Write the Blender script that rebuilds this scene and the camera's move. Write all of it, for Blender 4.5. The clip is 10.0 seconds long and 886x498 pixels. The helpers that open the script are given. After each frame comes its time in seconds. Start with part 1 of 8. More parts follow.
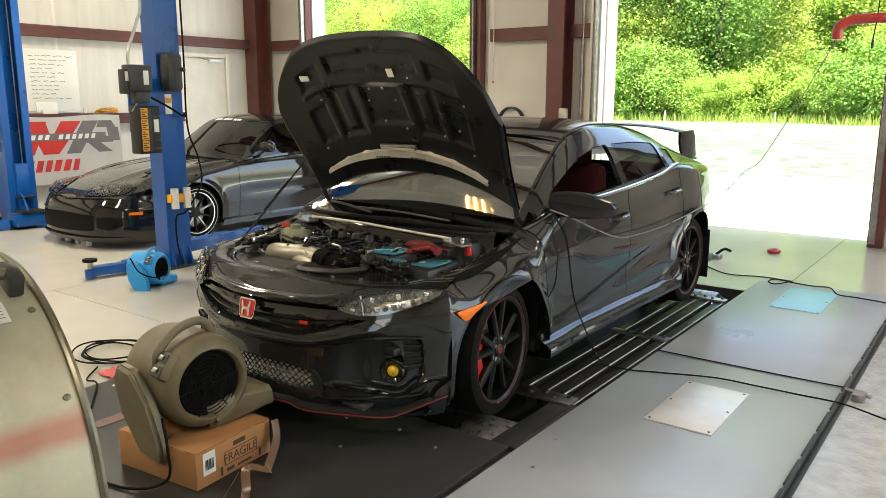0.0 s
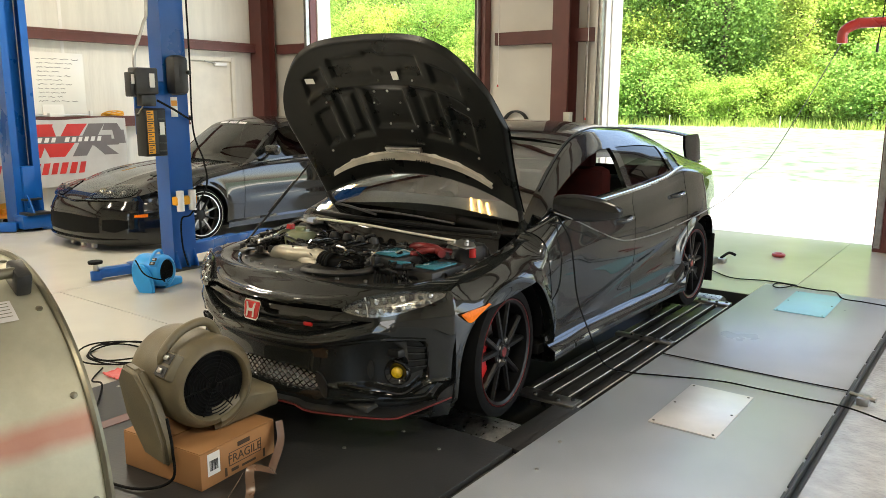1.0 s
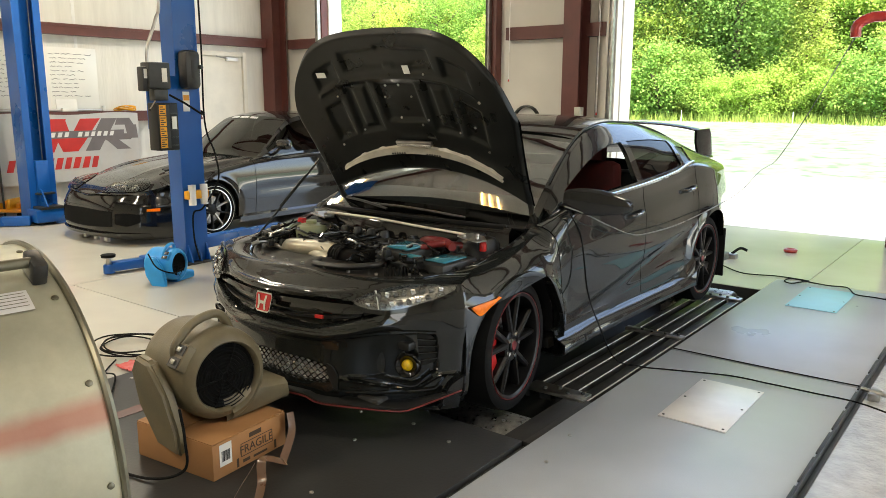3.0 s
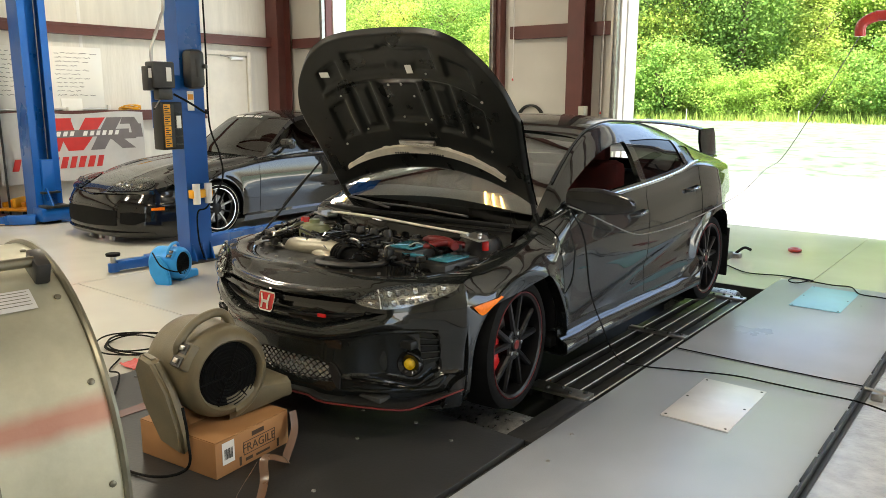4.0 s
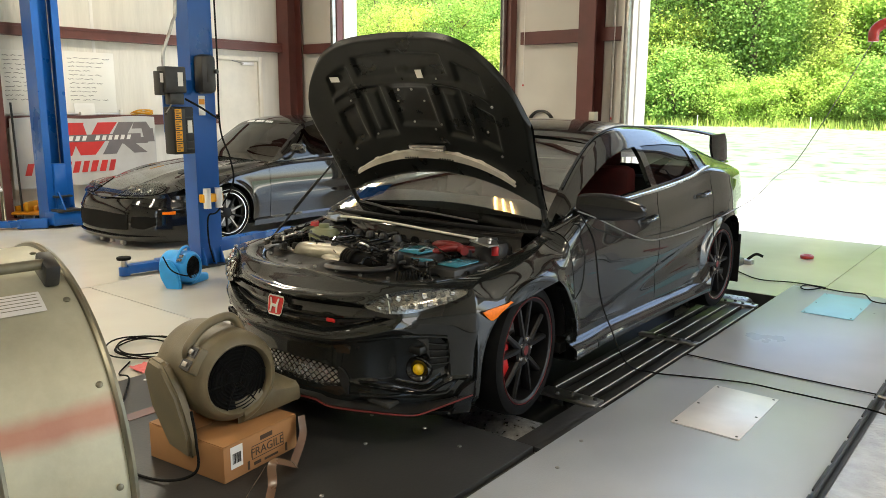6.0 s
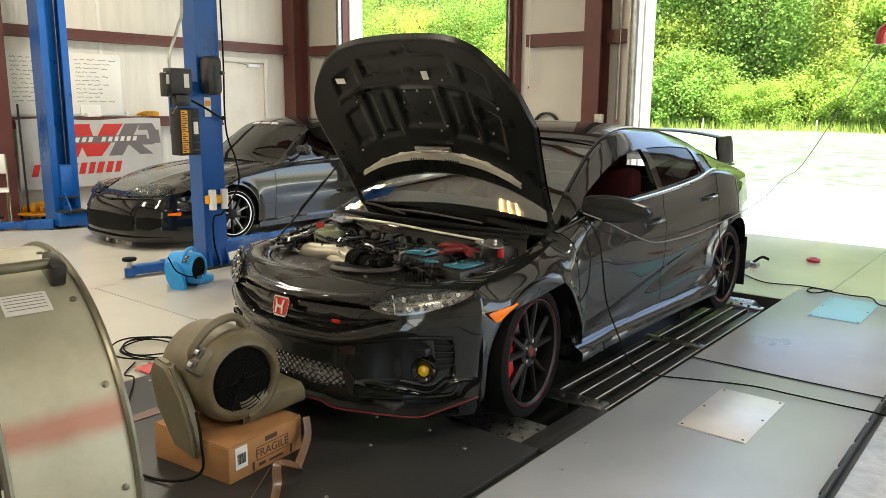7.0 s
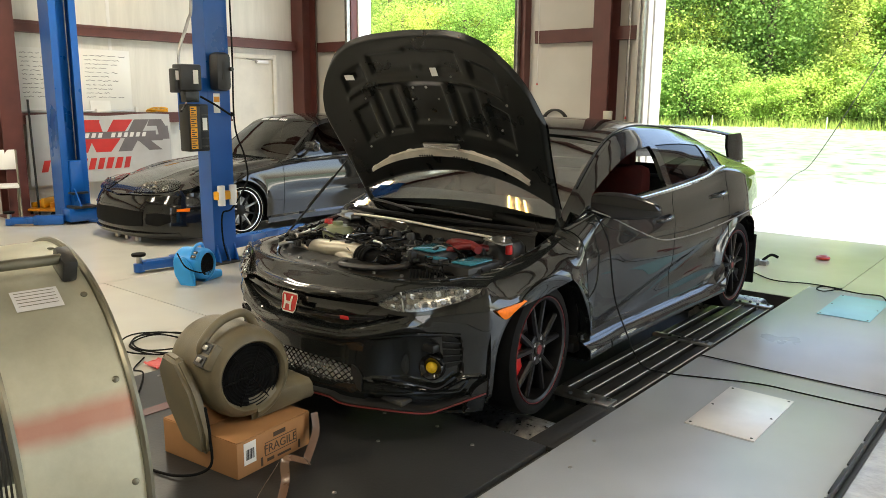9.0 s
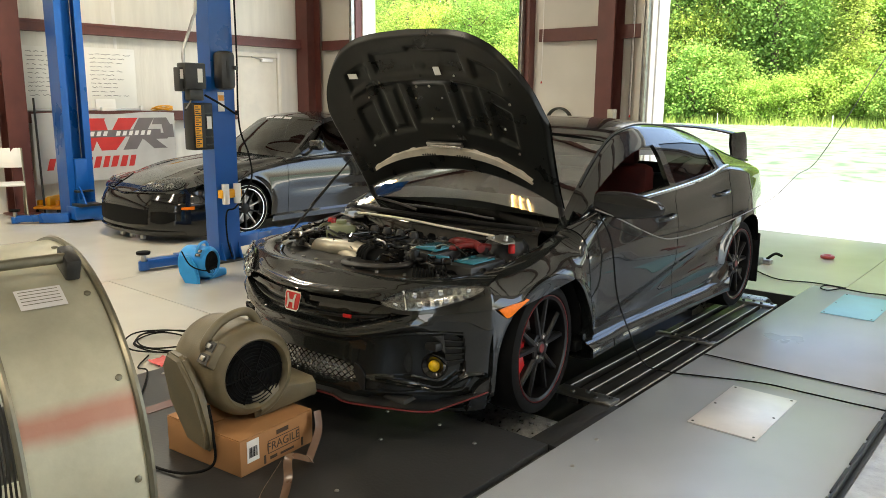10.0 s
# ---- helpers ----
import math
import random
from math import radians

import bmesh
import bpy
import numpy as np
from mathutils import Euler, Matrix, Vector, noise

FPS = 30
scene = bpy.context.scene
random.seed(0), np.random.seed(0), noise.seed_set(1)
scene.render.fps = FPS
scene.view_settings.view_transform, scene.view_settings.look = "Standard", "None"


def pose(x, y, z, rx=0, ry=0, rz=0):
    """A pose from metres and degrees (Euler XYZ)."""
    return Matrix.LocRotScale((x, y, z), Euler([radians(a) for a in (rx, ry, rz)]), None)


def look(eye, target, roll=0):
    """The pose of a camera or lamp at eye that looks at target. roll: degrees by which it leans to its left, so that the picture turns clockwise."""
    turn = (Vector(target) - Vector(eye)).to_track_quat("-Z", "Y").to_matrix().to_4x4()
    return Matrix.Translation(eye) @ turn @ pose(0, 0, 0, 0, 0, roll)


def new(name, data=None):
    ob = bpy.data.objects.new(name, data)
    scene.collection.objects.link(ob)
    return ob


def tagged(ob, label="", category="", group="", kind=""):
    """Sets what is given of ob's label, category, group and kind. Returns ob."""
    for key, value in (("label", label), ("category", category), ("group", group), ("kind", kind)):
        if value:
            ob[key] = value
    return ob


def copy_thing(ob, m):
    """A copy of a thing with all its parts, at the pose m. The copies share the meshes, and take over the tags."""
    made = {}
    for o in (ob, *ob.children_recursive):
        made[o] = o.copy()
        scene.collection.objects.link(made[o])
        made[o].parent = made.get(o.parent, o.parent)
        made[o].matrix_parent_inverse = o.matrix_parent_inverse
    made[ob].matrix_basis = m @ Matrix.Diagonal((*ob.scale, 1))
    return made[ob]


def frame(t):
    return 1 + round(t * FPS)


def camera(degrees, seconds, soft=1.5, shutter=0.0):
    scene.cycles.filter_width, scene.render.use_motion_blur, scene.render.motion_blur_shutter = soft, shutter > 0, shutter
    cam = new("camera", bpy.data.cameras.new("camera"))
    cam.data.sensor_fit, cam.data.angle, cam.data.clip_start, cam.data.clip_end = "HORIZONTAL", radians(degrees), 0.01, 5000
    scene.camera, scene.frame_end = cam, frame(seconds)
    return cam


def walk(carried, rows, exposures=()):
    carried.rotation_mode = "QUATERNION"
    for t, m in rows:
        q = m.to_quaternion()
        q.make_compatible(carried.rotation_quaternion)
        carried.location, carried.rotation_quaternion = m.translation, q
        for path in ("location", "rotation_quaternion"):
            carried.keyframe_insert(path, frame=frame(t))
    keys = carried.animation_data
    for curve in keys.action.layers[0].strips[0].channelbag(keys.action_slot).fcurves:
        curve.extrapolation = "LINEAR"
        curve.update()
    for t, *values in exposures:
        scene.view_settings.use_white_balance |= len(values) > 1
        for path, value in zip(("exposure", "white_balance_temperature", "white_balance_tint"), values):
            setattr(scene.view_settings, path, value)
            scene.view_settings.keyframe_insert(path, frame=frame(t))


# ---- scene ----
cam = camera(60.0, 10.0, 0.85)
PATH = [
    (0, (2.801, -3.076, 1.55), (1.633, -1.499, 1.164), 0.1),
    (0.5, (2.804, -3.078, 1.55), (1.63, -1.504, 1.172), 0.1),
    (1, (2.806, -3.084, 1.543), (1.628, -1.512, 1.167), 0.2),
    (1.5, (2.809, -3.082, 1.535), (1.626, -1.515, 1.157), 0.2),
    (2, (2.811, -3.089, 1.532), (1.623, -1.525, 1.152), 0.2),
    (2.5, (2.809, -3.095, 1.533), (1.616, -1.536, 1.149), 0.2),
    (4, (2.825, -3.093, 1.538), (1.618, -1.547, 1.148), 0.2),
    (4.5, (2.824, -3.089, 1.535), (1.612, -1.546, 1.146), 0.2),
    (5, (2.817, -3.088, 1.532), (1.601, -1.547, 1.146), 0.3),
    (5.5, (2.822, -3.085, 1.535), (1.6, -1.549, 1.154), 0.3),
    (7, (2.815, -3.085, 1.528), (1.576, -1.559, 1.158), 0.4),
    (7.5, (2.814, -3.086, 1.528), (1.571, -1.564, 1.157), 0.5),
    (8, (2.812, -3.085, 1.53), (1.565, -1.567, 1.156), 0.5),
    (8.5, (2.811, -3.086, 1.53), (1.56, -1.571, 1.153), 0.5),
    (9, (2.812, -3.087, 1.529), (1.559, -1.575, 1.15), 0.5),
    (9.5, (2.816, -3.084, 1.529), (1.559, -1.575, 1.148), 0.5),
    (10, (2.824, -3.087, 1.534), (1.562, -1.583, 1.15), 0.5),
]
walk(cam, [(t, look(e, g, r)) for t, e, g, r in PATH], [(0.0, 2.6, 6950, 6), (2.5, 2.58, 6950, 6), (5.5, 2.55, 6950, 6), (10.0, 2.5, 6950, 6)])

# ---- light ----
world = bpy.data.worlds.new("world")
scene.world = world
world.use_nodes = True
wn, wl = world.node_tree.nodes, world.node_tree.links
sky = wn.new("ShaderNodeTexSky")
sky.sky_type, sky.sun_disc = "NISHITA", False
sky.sun_elevation, sky.sun_rotation = radians(62), radians(100)
sky.air_density, sky.dust_density, sky.ozone_density = 0.9, 2.5, 0.8
wl.new(sky.outputs[0], wn["Background"].inputs[0])
wn["Background"].inputs[1].default_value = 0.15
sun_data = bpy.data.lights.new("sun", "SUN")
sun_data.energy, sun_data.angle, sun_data.color = 5.0, radians(0.5), (1.0, 0.95, 0.86)
sun = new("sun", sun_data)
SUN_AZ, SUN_EL = radians(100), radians(62)
sun_dir = Vector((math.sin(SUN_AZ) * math.cos(SUN_EL), math.cos(SUN_AZ) * math.cos(SUN_EL), math.sin(SUN_EL)))
sun.matrix_world = look(sun_dir * 60, (0, 0, 0))
# first two follow reflections; the other four are unseen, added to brighten the shop
LAMPS = [(-1.55, 0.6, 7), (-5.0, 1.3, 32), (-2.4, -3.6, 18), (2.9, -4.6, 10), (4.8, 0.9, 16), (-6.2, -3.8, 28)]
LAMP_Z = 4.45
for lx, ly, lw in LAMPS[1:]:
    ld = bpy.data.lights.new("bay_light", "AREA")
    ld.shape, ld.size, ld.size_y, ld.energy, ld.color = "RECTANGLE", 0.4, 1.15, lw, (1.0, 0.96, 0.87)
    lo_ = new("bay_light", ld)
    lo_.matrix_world = pose(lx, ly, LAMP_Z - 0.02)

# ---- materials ----
def nodes_of(name):
    m = bpy.data.materials.new(name)
    m.use_nodes = True
    return m, m.node_tree.nodes, m.node_tree.links, m.node_tree.nodes["Principled BSDF"]


def mat(name, col, rough=0.5, metal=0.0, vary=0.12, scale=6.0, bump=0.0, bump_scale=60.0, coat=0.0, coat_ior=1.5, stain=0.0, stain_col=None, rvary=0.1, island=0.0, stretch=(1, 1, 1), spec=0.5):
    """A procedural surface: base colour with variation at two scales, roughness variation and fine relief."""
    m, n, l, b = nodes_of(name)
    tc = n.new("ShaderNodeTexCoord")
    mp = n.new("ShaderNodeMapping")
    mp.inputs["Scale"].default_value = stretch
    l.new(tc.outputs["Object"], mp.inputs[0])
    big, fine = n.new("ShaderNodeTexNoise"), n.new("ShaderNodeTexNoise")
    big.inputs["Scale"].default_value, big.inputs["Detail"].default_value = scale, 5
    fine.inputs["Scale"].default_value, fine.inputs["Detail"].default_value = bump_scale, 3
    l.new(mp.outputs[0], big.inputs[0]), l.new(mp.outputs[0], fine.inputs[0])
    ramp = n.new("ShaderNodeValToRGB")
    lo = tuple(max(0, c * (1 - vary)) for c in col)
    hi = tuple(min(1, c * (1 + vary)) for c in col)
    ramp.color_ramp.elements[0].color, ramp.color_ramp.elements[1].color = (*lo, 1), (*hi, 1)
    ramp.color_ramp.elements[0].position, ramp.color_ramp.elements[1].position = 0.3, 0.7
    l.new(big.outputs[0], ramp.inputs[0])
    out = ramp.outputs[0]
    if island:
        g = n.new("ShaderNodeNewGeometry")
        o = n.new("ShaderNodeObjectInfo")
        add = n.new("ShaderNodeMath"); add.operation = "ADD"
        l.new(g.outputs["Random Per Island"], add.inputs[0]), l.new(o.outputs["Random"], add.inputs[1])
        mr = n.new("ShaderNodeMapRange")
        mr.inputs[1].default_value, mr.inputs[2].default_value = 0, 2
        mr.inputs[3].default_value, mr.inputs[4].default_value = 1 - island, 1 + island
        l.new(add.outputs[0], mr.inputs[0])
        mx = n.new("ShaderNodeMix"); mx.data_type, mx.blend_type = "RGBA", "MULTIPLY"
        mx.inputs[0].default_value = 1
        l.new(out, mx.inputs[6]), l.new(mr.outputs[0], mx.inputs[7])
        out = mx.outputs[2]
    if stain:
        s = n.new("ShaderNodeTexNoise")
        s.inputs["Scale"].default_value, s.inputs["Detail"].default_value, s.inputs["Roughness"].default_value = scale * 0.37, 8, 0.65
        l.new(mp.outputs[0], s.inputs[0])
        sr = n.new("ShaderNodeValToRGB")
        sr.color_ramp.elements[0].position, sr.color_ramp.elements[1].position = 0.5, 0.72
        sr.color_ramp.elements[1].color = (stain,) * 3 + (1,)
        l.new(s.outputs[0], sr.inputs[0])
        mx = n.new("ShaderNodeMix"); mx.data_type = "RGBA"
        l.new(sr.outputs[0], mx.inputs[0]), l.new(out, mx.inputs[6])
        mx.inputs[7].default_value = (*(stain_col or tuple(c * 0.45 for c in col)), 1)
        out = mx.outputs[2]
    l.new(out, b.inputs["Base Color"])
    rr = n.new("ShaderNodeMapRange")
    rr.inputs[3].default_value, rr.inputs[4].default_value = max(0.02, rough - rvary), min(1, rough + rvary)
    l.new(big.outputs[0], rr.inputs[0]), l.new(rr.outputs[0], b.inputs["Roughness"])
    b.inputs["Metallic"].default_value = metal
    b.inputs["Specular IOR Level"].default_value = spec
    b.inputs["Coat Weight"].default_value = coat
    b.inputs["Coat Roughness"].default_value, b.inputs["Coat IOR"].default_value = 0.03, coat_ior
    if bump:
        bp = n.new("ShaderNodeBump")
        bp.inputs["Strength"].default_value, bp.inputs["Distance"].default_value = bump, 0.004
        l.new(fine.outputs[0], bp.inputs["Height"]), l.new(bp.outputs[0], b.inputs["Normal"])
    return m


def glass(name, col, base=0.05, edge=0.75, rough=0.02):
    """Thin sheet glass: tinted see-through with gloss that grows towards grazing angles."""
    m, n, l, b = nodes_of(name)
    n.remove(b)
    tr, gl, mx = n.new("ShaderNodeBsdfTransparent"), n.new("ShaderNodeBsdfGlossy"), n.new("ShaderNodeMixShader")
    tr.inputs[0].default_value = (*col, 1)
    gl.inputs["Roughness"].default_value = rough
    lw, pw, mr = n.new("ShaderNodeLayerWeight"), n.new("ShaderNodeMath"), n.new("ShaderNodeMapRange")
    lw.inputs[0].default_value = 0.5
    pw.operation = "POWER"
    pw.inputs[1].default_value = 4.0
    mr.inputs[3].default_value, mr.inputs[4].default_value = base, edge
    l.new(lw.outputs["Facing"], pw.inputs[0]), l.new(pw.outputs[0], mr.inputs[0]), l.new(mr.outputs[0], mx.inputs[0])
    l.new(tr.outputs[0], mx.inputs[1]), l.new(gl.outputs[0], mx.inputs[2])
    l.new(mx.outputs[0], n["Material Output"].inputs[0])
    return m


def glow(name, col, power):
    m, n, l, b = nodes_of(name)
    b.inputs["Base Color"].default_value = (*col, 1)
    b.inputs["Emission Color"].default_value, b.inputs["Emission Strength"].default_value = (*col, 1), power
    return m


M = {}
M["epoxy"] = mat("epoxy_floor", (0.52, 0.5, 0.44), 0.15, vary=0.06, scale=1.2, bump=0.03, bump_scale=12, stain=0.2, stain_col=(0.42, 0.39, 0.34), rvary=0.06)
M["concrete"] = mat("sealed_concrete", (0.44, 0.445, 0.45), 0.16, vary=0.14, scale=14, bump=1.0, bump_scale=42, stain=0.3, stain_col=(0.2, 0.18, 0.16), rvary=0.14)
# black cable whose sheen is put into a grey base colour
M["cable_sheen"] = mat("cable_sheen_grey", (0.16, 0.155, 0.15), 0.3, vary=0.08)
M["insul"] = mat("white_insulation_facing", (0.72, 0.7, 0.64), 0.36, vary=0.07, scale=2.0, bump=1.0, bump_scale=7, stain=0.15, stain_col=(0.6, 0.54, 0.45), stretch=(4, 4, 0.5))
M["panel"] = mat("painted_wall_panel", (0.66, 0.63, 0.565), 0.5, vary=0.06, scale=1.5, bump=0.1, bump_scale=14, stain=0.2, stain_col=(0.55, 0.49, 0.4))
M["redsteel"] = mat("red_oxide_steel", (0.115, 0.035, 0.028), 0.5, vary=0.16, scale=5, bump=0.12, bump_scale=90, stain=0.35, stain_col=(0.1, 0.04, 0.035))
M["bluelift"] = mat("blue_lift_enamel", (0.004, 0.08, 0.33), 0.3, vary=0.12, scale=3, bump=0.08, bump_scale=60, stain=0.3, stain_col=(0.012, 0.07, 0.2))
M["bluefan"] = mat("bright_blue_plastic", (0.02, 0.3, 0.72), 0.38, vary=0.08, scale=8, bump=0.1, bump_scale=120)
M["galv"] = mat("galvanised_sheet", (0.44, 0.425, 0.34), 0.5, metal=0.55, vary=0.1, scale=2.2, bump=0.06, bump_scale=25, stain=0.45, stain_col=(0.46, 0.43, 0.34), rvary=0.14)


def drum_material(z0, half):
    """Galvanised sheet with a soft-edged red reflection painted into its colour at one height."""
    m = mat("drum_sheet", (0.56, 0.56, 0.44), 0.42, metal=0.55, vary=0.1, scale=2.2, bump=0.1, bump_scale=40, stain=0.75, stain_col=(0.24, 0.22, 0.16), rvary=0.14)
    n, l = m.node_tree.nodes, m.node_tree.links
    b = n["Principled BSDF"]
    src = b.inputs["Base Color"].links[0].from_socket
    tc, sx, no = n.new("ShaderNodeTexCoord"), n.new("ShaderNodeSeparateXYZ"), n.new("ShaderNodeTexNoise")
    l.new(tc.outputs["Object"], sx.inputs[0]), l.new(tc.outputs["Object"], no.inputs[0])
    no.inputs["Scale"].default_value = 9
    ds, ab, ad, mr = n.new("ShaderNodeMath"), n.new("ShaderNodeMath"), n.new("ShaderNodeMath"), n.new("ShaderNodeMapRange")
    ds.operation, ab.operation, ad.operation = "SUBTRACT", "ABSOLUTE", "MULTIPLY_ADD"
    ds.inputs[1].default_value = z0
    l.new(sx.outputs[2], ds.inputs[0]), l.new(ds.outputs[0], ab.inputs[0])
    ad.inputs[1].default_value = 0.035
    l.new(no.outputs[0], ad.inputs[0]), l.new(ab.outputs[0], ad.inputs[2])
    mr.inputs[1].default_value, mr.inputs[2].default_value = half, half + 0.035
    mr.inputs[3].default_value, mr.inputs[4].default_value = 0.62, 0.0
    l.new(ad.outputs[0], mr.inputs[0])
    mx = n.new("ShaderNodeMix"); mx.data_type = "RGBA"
    # red of the reflection, mixed into the base colour
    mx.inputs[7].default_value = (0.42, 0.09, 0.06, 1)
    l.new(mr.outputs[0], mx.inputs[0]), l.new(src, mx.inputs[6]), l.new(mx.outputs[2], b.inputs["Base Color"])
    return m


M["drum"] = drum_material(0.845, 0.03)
M["rim_steel"] = mat("rolled_steel_rim", (0.2, 0.19, 0.145), 0.35, metal=0.9, vary=0.2, scale=12)
M["plate"] = mat("grey_deck_paint", (0.365, 0.395, 0.44), 0.3, vary=0.1, scale=1.7, bump=0.2, bump_scale=140, rvary=0.07)
M["plate_dark"] = mat("dark_deck_steel", (0.026, 0.0255, 0.025), 0.48, vary=0.25, scale=3, bump=0.2, bump_scale=60, stain=0.15, stain_col=(0.05, 0.047, 0.043))
M["alu"] = mat("brushed_aluminium", (0.78, 0.77, 0.76), 0.42, metal=0.45, vary=0.06, scale=7, bump=0.05, bump_scale=90, stain=0.25, stain_col=(0.5, 0.47, 0.44))
# bare plate whose blue sky reflection is put into the base colour
M["alu_sky"] = mat("sky_tinted_plate", (0.3, 0.62, 0.68), 0.4, metal=0.1, vary=0.05, scale=7, stain=0.15)
M["steel"] = mat("worn_steel", (0.42, 0.41, 0.39), 0.32, metal=1, vary=0.2, scale=14, stain=0.5, stain_col=(0.2, 0.17, 0.14))
M["darksteel"] = mat("dark_oily_steel", (0.05, 0.05, 0.048), 0.4, metal=0.6, vary=0.3, scale=10)
M["rollersteel"] = mat("worn_roller_steel", (0.4, 0.4, 0.39), 0.3, metal=0.9, vary=0.3, scale=40, bump=0.6, bump_scale=260)
# near-black for recesses and the underbody: their shade is in the colour
M["pit"] = mat("recess_shade", (0.03, 0.03, 0.028), 0.8, vary=0.3, scale=4)
M["rubber"] = mat("black_rubber", (0.006, 0.006, 0.006), 0.75, vary=0.25, scale=20, bump=0.1, bump_scale=80, spec=0.12)
M["blackplastic"] = mat("black_plastic", (0.02, 0.02, 0.02), 0.45, vary=0.2, scale=20, bump=0.15, bump_scale=140)
M["tan"] = mat("olive_tan_plastic", (0.145, 0.12, 0.07), 0.5, vary=0.2, scale=9, bump=0.3, bump_scale=160, stain=0.6, stain_col=(0.13, 0.1, 0.06))
M["card"] = mat("corrugated_card", (0.37, 0.18, 0.07), 0.75, vary=0.08, scale=5, bump=0.12, bump_scale=50, stain=0.25, stain_col=(0.33, 0.17, 0.07))
M["tape"] = mat("brown_tape", (0.17, 0.1, 0.065), 0.3, vary=0.1)
M["ink"] = mat("dark_ink", (0.06, 0.035, 0.02), 0.7)
M["white"] = mat("white_paper", (0.75, 0.74, 0.7), 0.6, vary=0.05)
M["whiteboard"] = mat("whiteboard_enamel", (0.8, 0.79, 0.74), 0.16, vary=0.03, scale=2, rvary=0.05, stain=0.25, stain_col=(0.68, 0.68, 0.66))
M["vinyl"] = mat("white_banner_vinyl", (0.52, 0.51, 0.49), 0.42, vary=0.06, scale=4, bump=0.25, bump_scale=7, stain=0.2)
M["red"] = mat("red_print", (0.55, 0.035, 0.03), 0.45, vary=0.1)
M["greyprint"] = mat("grey_print", (0.16, 0.14, 0.14), 0.45, vary=0.1)
M["blackprint"] = mat("black_print", (0.025, 0.025, 0.025), 0.4)
M["redpipe"] = mat("red_enamel_pipe", (0.36, 0.025, 0.02), 0.3, vary=0.12, coat=0.3)
M["yellow"] = mat("yellow_plastic", (0.75, 0.36, 0.015), 0.4, vary=0.12)
M["orange"] = mat("orange_enamel", (0.75, 0.3, 0.02), 0.4, vary=0.15, scale=10)
M["doorpaint"] = mat("cream_door_paint", (0.7, 0.66, 0.57), 0.4, vary=0.04, stain=0.15)
M["jamb"] = mat("white_jamb", (0.82, 0.81, 0.78), 0.4, vary=0.04, stain=0.15)
M["gravel"] = mat("pale_gravel", (0.62, 0.6, 0.55), 0.9, vary=0.14, scale=0.5, bump=0.6, bump_scale=14)
def yard_material():
    """Pale gravel near the building that breaks up into dry grass further out."""
    m, n, l, b = nodes_of("gravel_to_grass")
    tc, sx = n.new("ShaderNodeTexCoord"), n.new("ShaderNodeSeparateXYZ")
    l.new(tc.outputs["Object"], sx.inputs[0])
    no, fine = n.new("ShaderNodeTexNoise"), n.new("ShaderNodeTexNoise")
    no.inputs["Scale"].default_value, no.inputs["Detail"].default_value = 0.45, 8
    fine.inputs["Scale"].default_value, fine.inputs["Detail"].default_value = 2.2, 8
    l.new(tc.outputs["Object"], no.inputs[0]), l.new(tc.outputs["Object"], fine.inputs[0])
    far = n.new("ShaderNodeMapRange")
    far.inputs[1].default_value, far.inputs[2].default_value = 5, 19
    l.new(sx.outputs[1], far.inputs[0])
    ad = n.new("ShaderNodeMath"); ad.operation = "ADD"
    l.new(far.outputs[0], ad.inputs[0]), l.new(no.outputs[0], ad.inputs[1])
    rm = n.new("ShaderNodeMapRange")
    rm.inputs[1].default_value, rm.inputs[2].default_value = 0.74, 1.08
    l.new(ad.outputs[0], rm.inputs[0])
    g1, g2 = n.new("ShaderNodeValToRGB"), n.new("ShaderNodeValToRGB")
    g1.color_ramp.elements[0].color, g1.color_ramp.elements[1].color = (0.4, 0.4, 0.4, 1), (0.52, 0.52, 0.53, 1)
    g2.color_ramp.elements[0].color, g2.color_ramp.elements[1].color = (0.03, 0.058, 0.028, 1), (0.125, 0.158, 0.11, 1)
    for g in (g1, g2):
        g.color_ramp.elements[0].position, g.color_ramp.elements[1].position = 0.34, 0.66
    l.new(fine.outputs[0], g1.inputs[0]), l.new(fine.outputs[0], g2.inputs[0])
    mx = n.new("ShaderNodeMix"); mx.data_type = "RGBA"
    l.new(rm.outputs[0], mx.inputs[0]), l.new(g1.outputs[0], mx.inputs[6]), l.new(g2.outputs[0], mx.inputs[7])
    l.new(mx.outputs[2], b.inputs["Base Color"])
    b.inputs["Roughness"].default_value = 0.95
    return m


M["grass"] = yard_material()
M["bark"] = mat("bark", (0.09, 0.065, 0.045), 0.9, vary=0.3, scale=4, bump=0.6, bump_scale=20, stretch=(3, 3, 0.5))

# ---- mesh helpers ----
def part(name, bm, material, parent=None, label="", smooth=40):
    """Links a bmesh as one mesh object under a thing or a part."""
    bmesh.ops.recalc_face_normals(bm, faces=bm.faces)
    me = bpy.data.meshes.new(name)
    bm.to_mesh(me)
    bm.free()
    me.materials.append(material)
    if smooth:
        me.polygons.foreach_set("use_smooth", [True] * len(me.polygons))
        me.set_sharp_from_angle(angle=radians(smooth))
    ob = new(name, me)
    if parent is not None:
        ob.parent = parent
    if label:
        tagged(ob, label)
    return ob


def thing(name, label, category, at=None, group="", kind=""):
    ob = new(name)
    ob.empty_display_size = 0.1
    if at is not None:
        ob.matrix_basis = at
    return tagged(ob, label, category, group, kind)


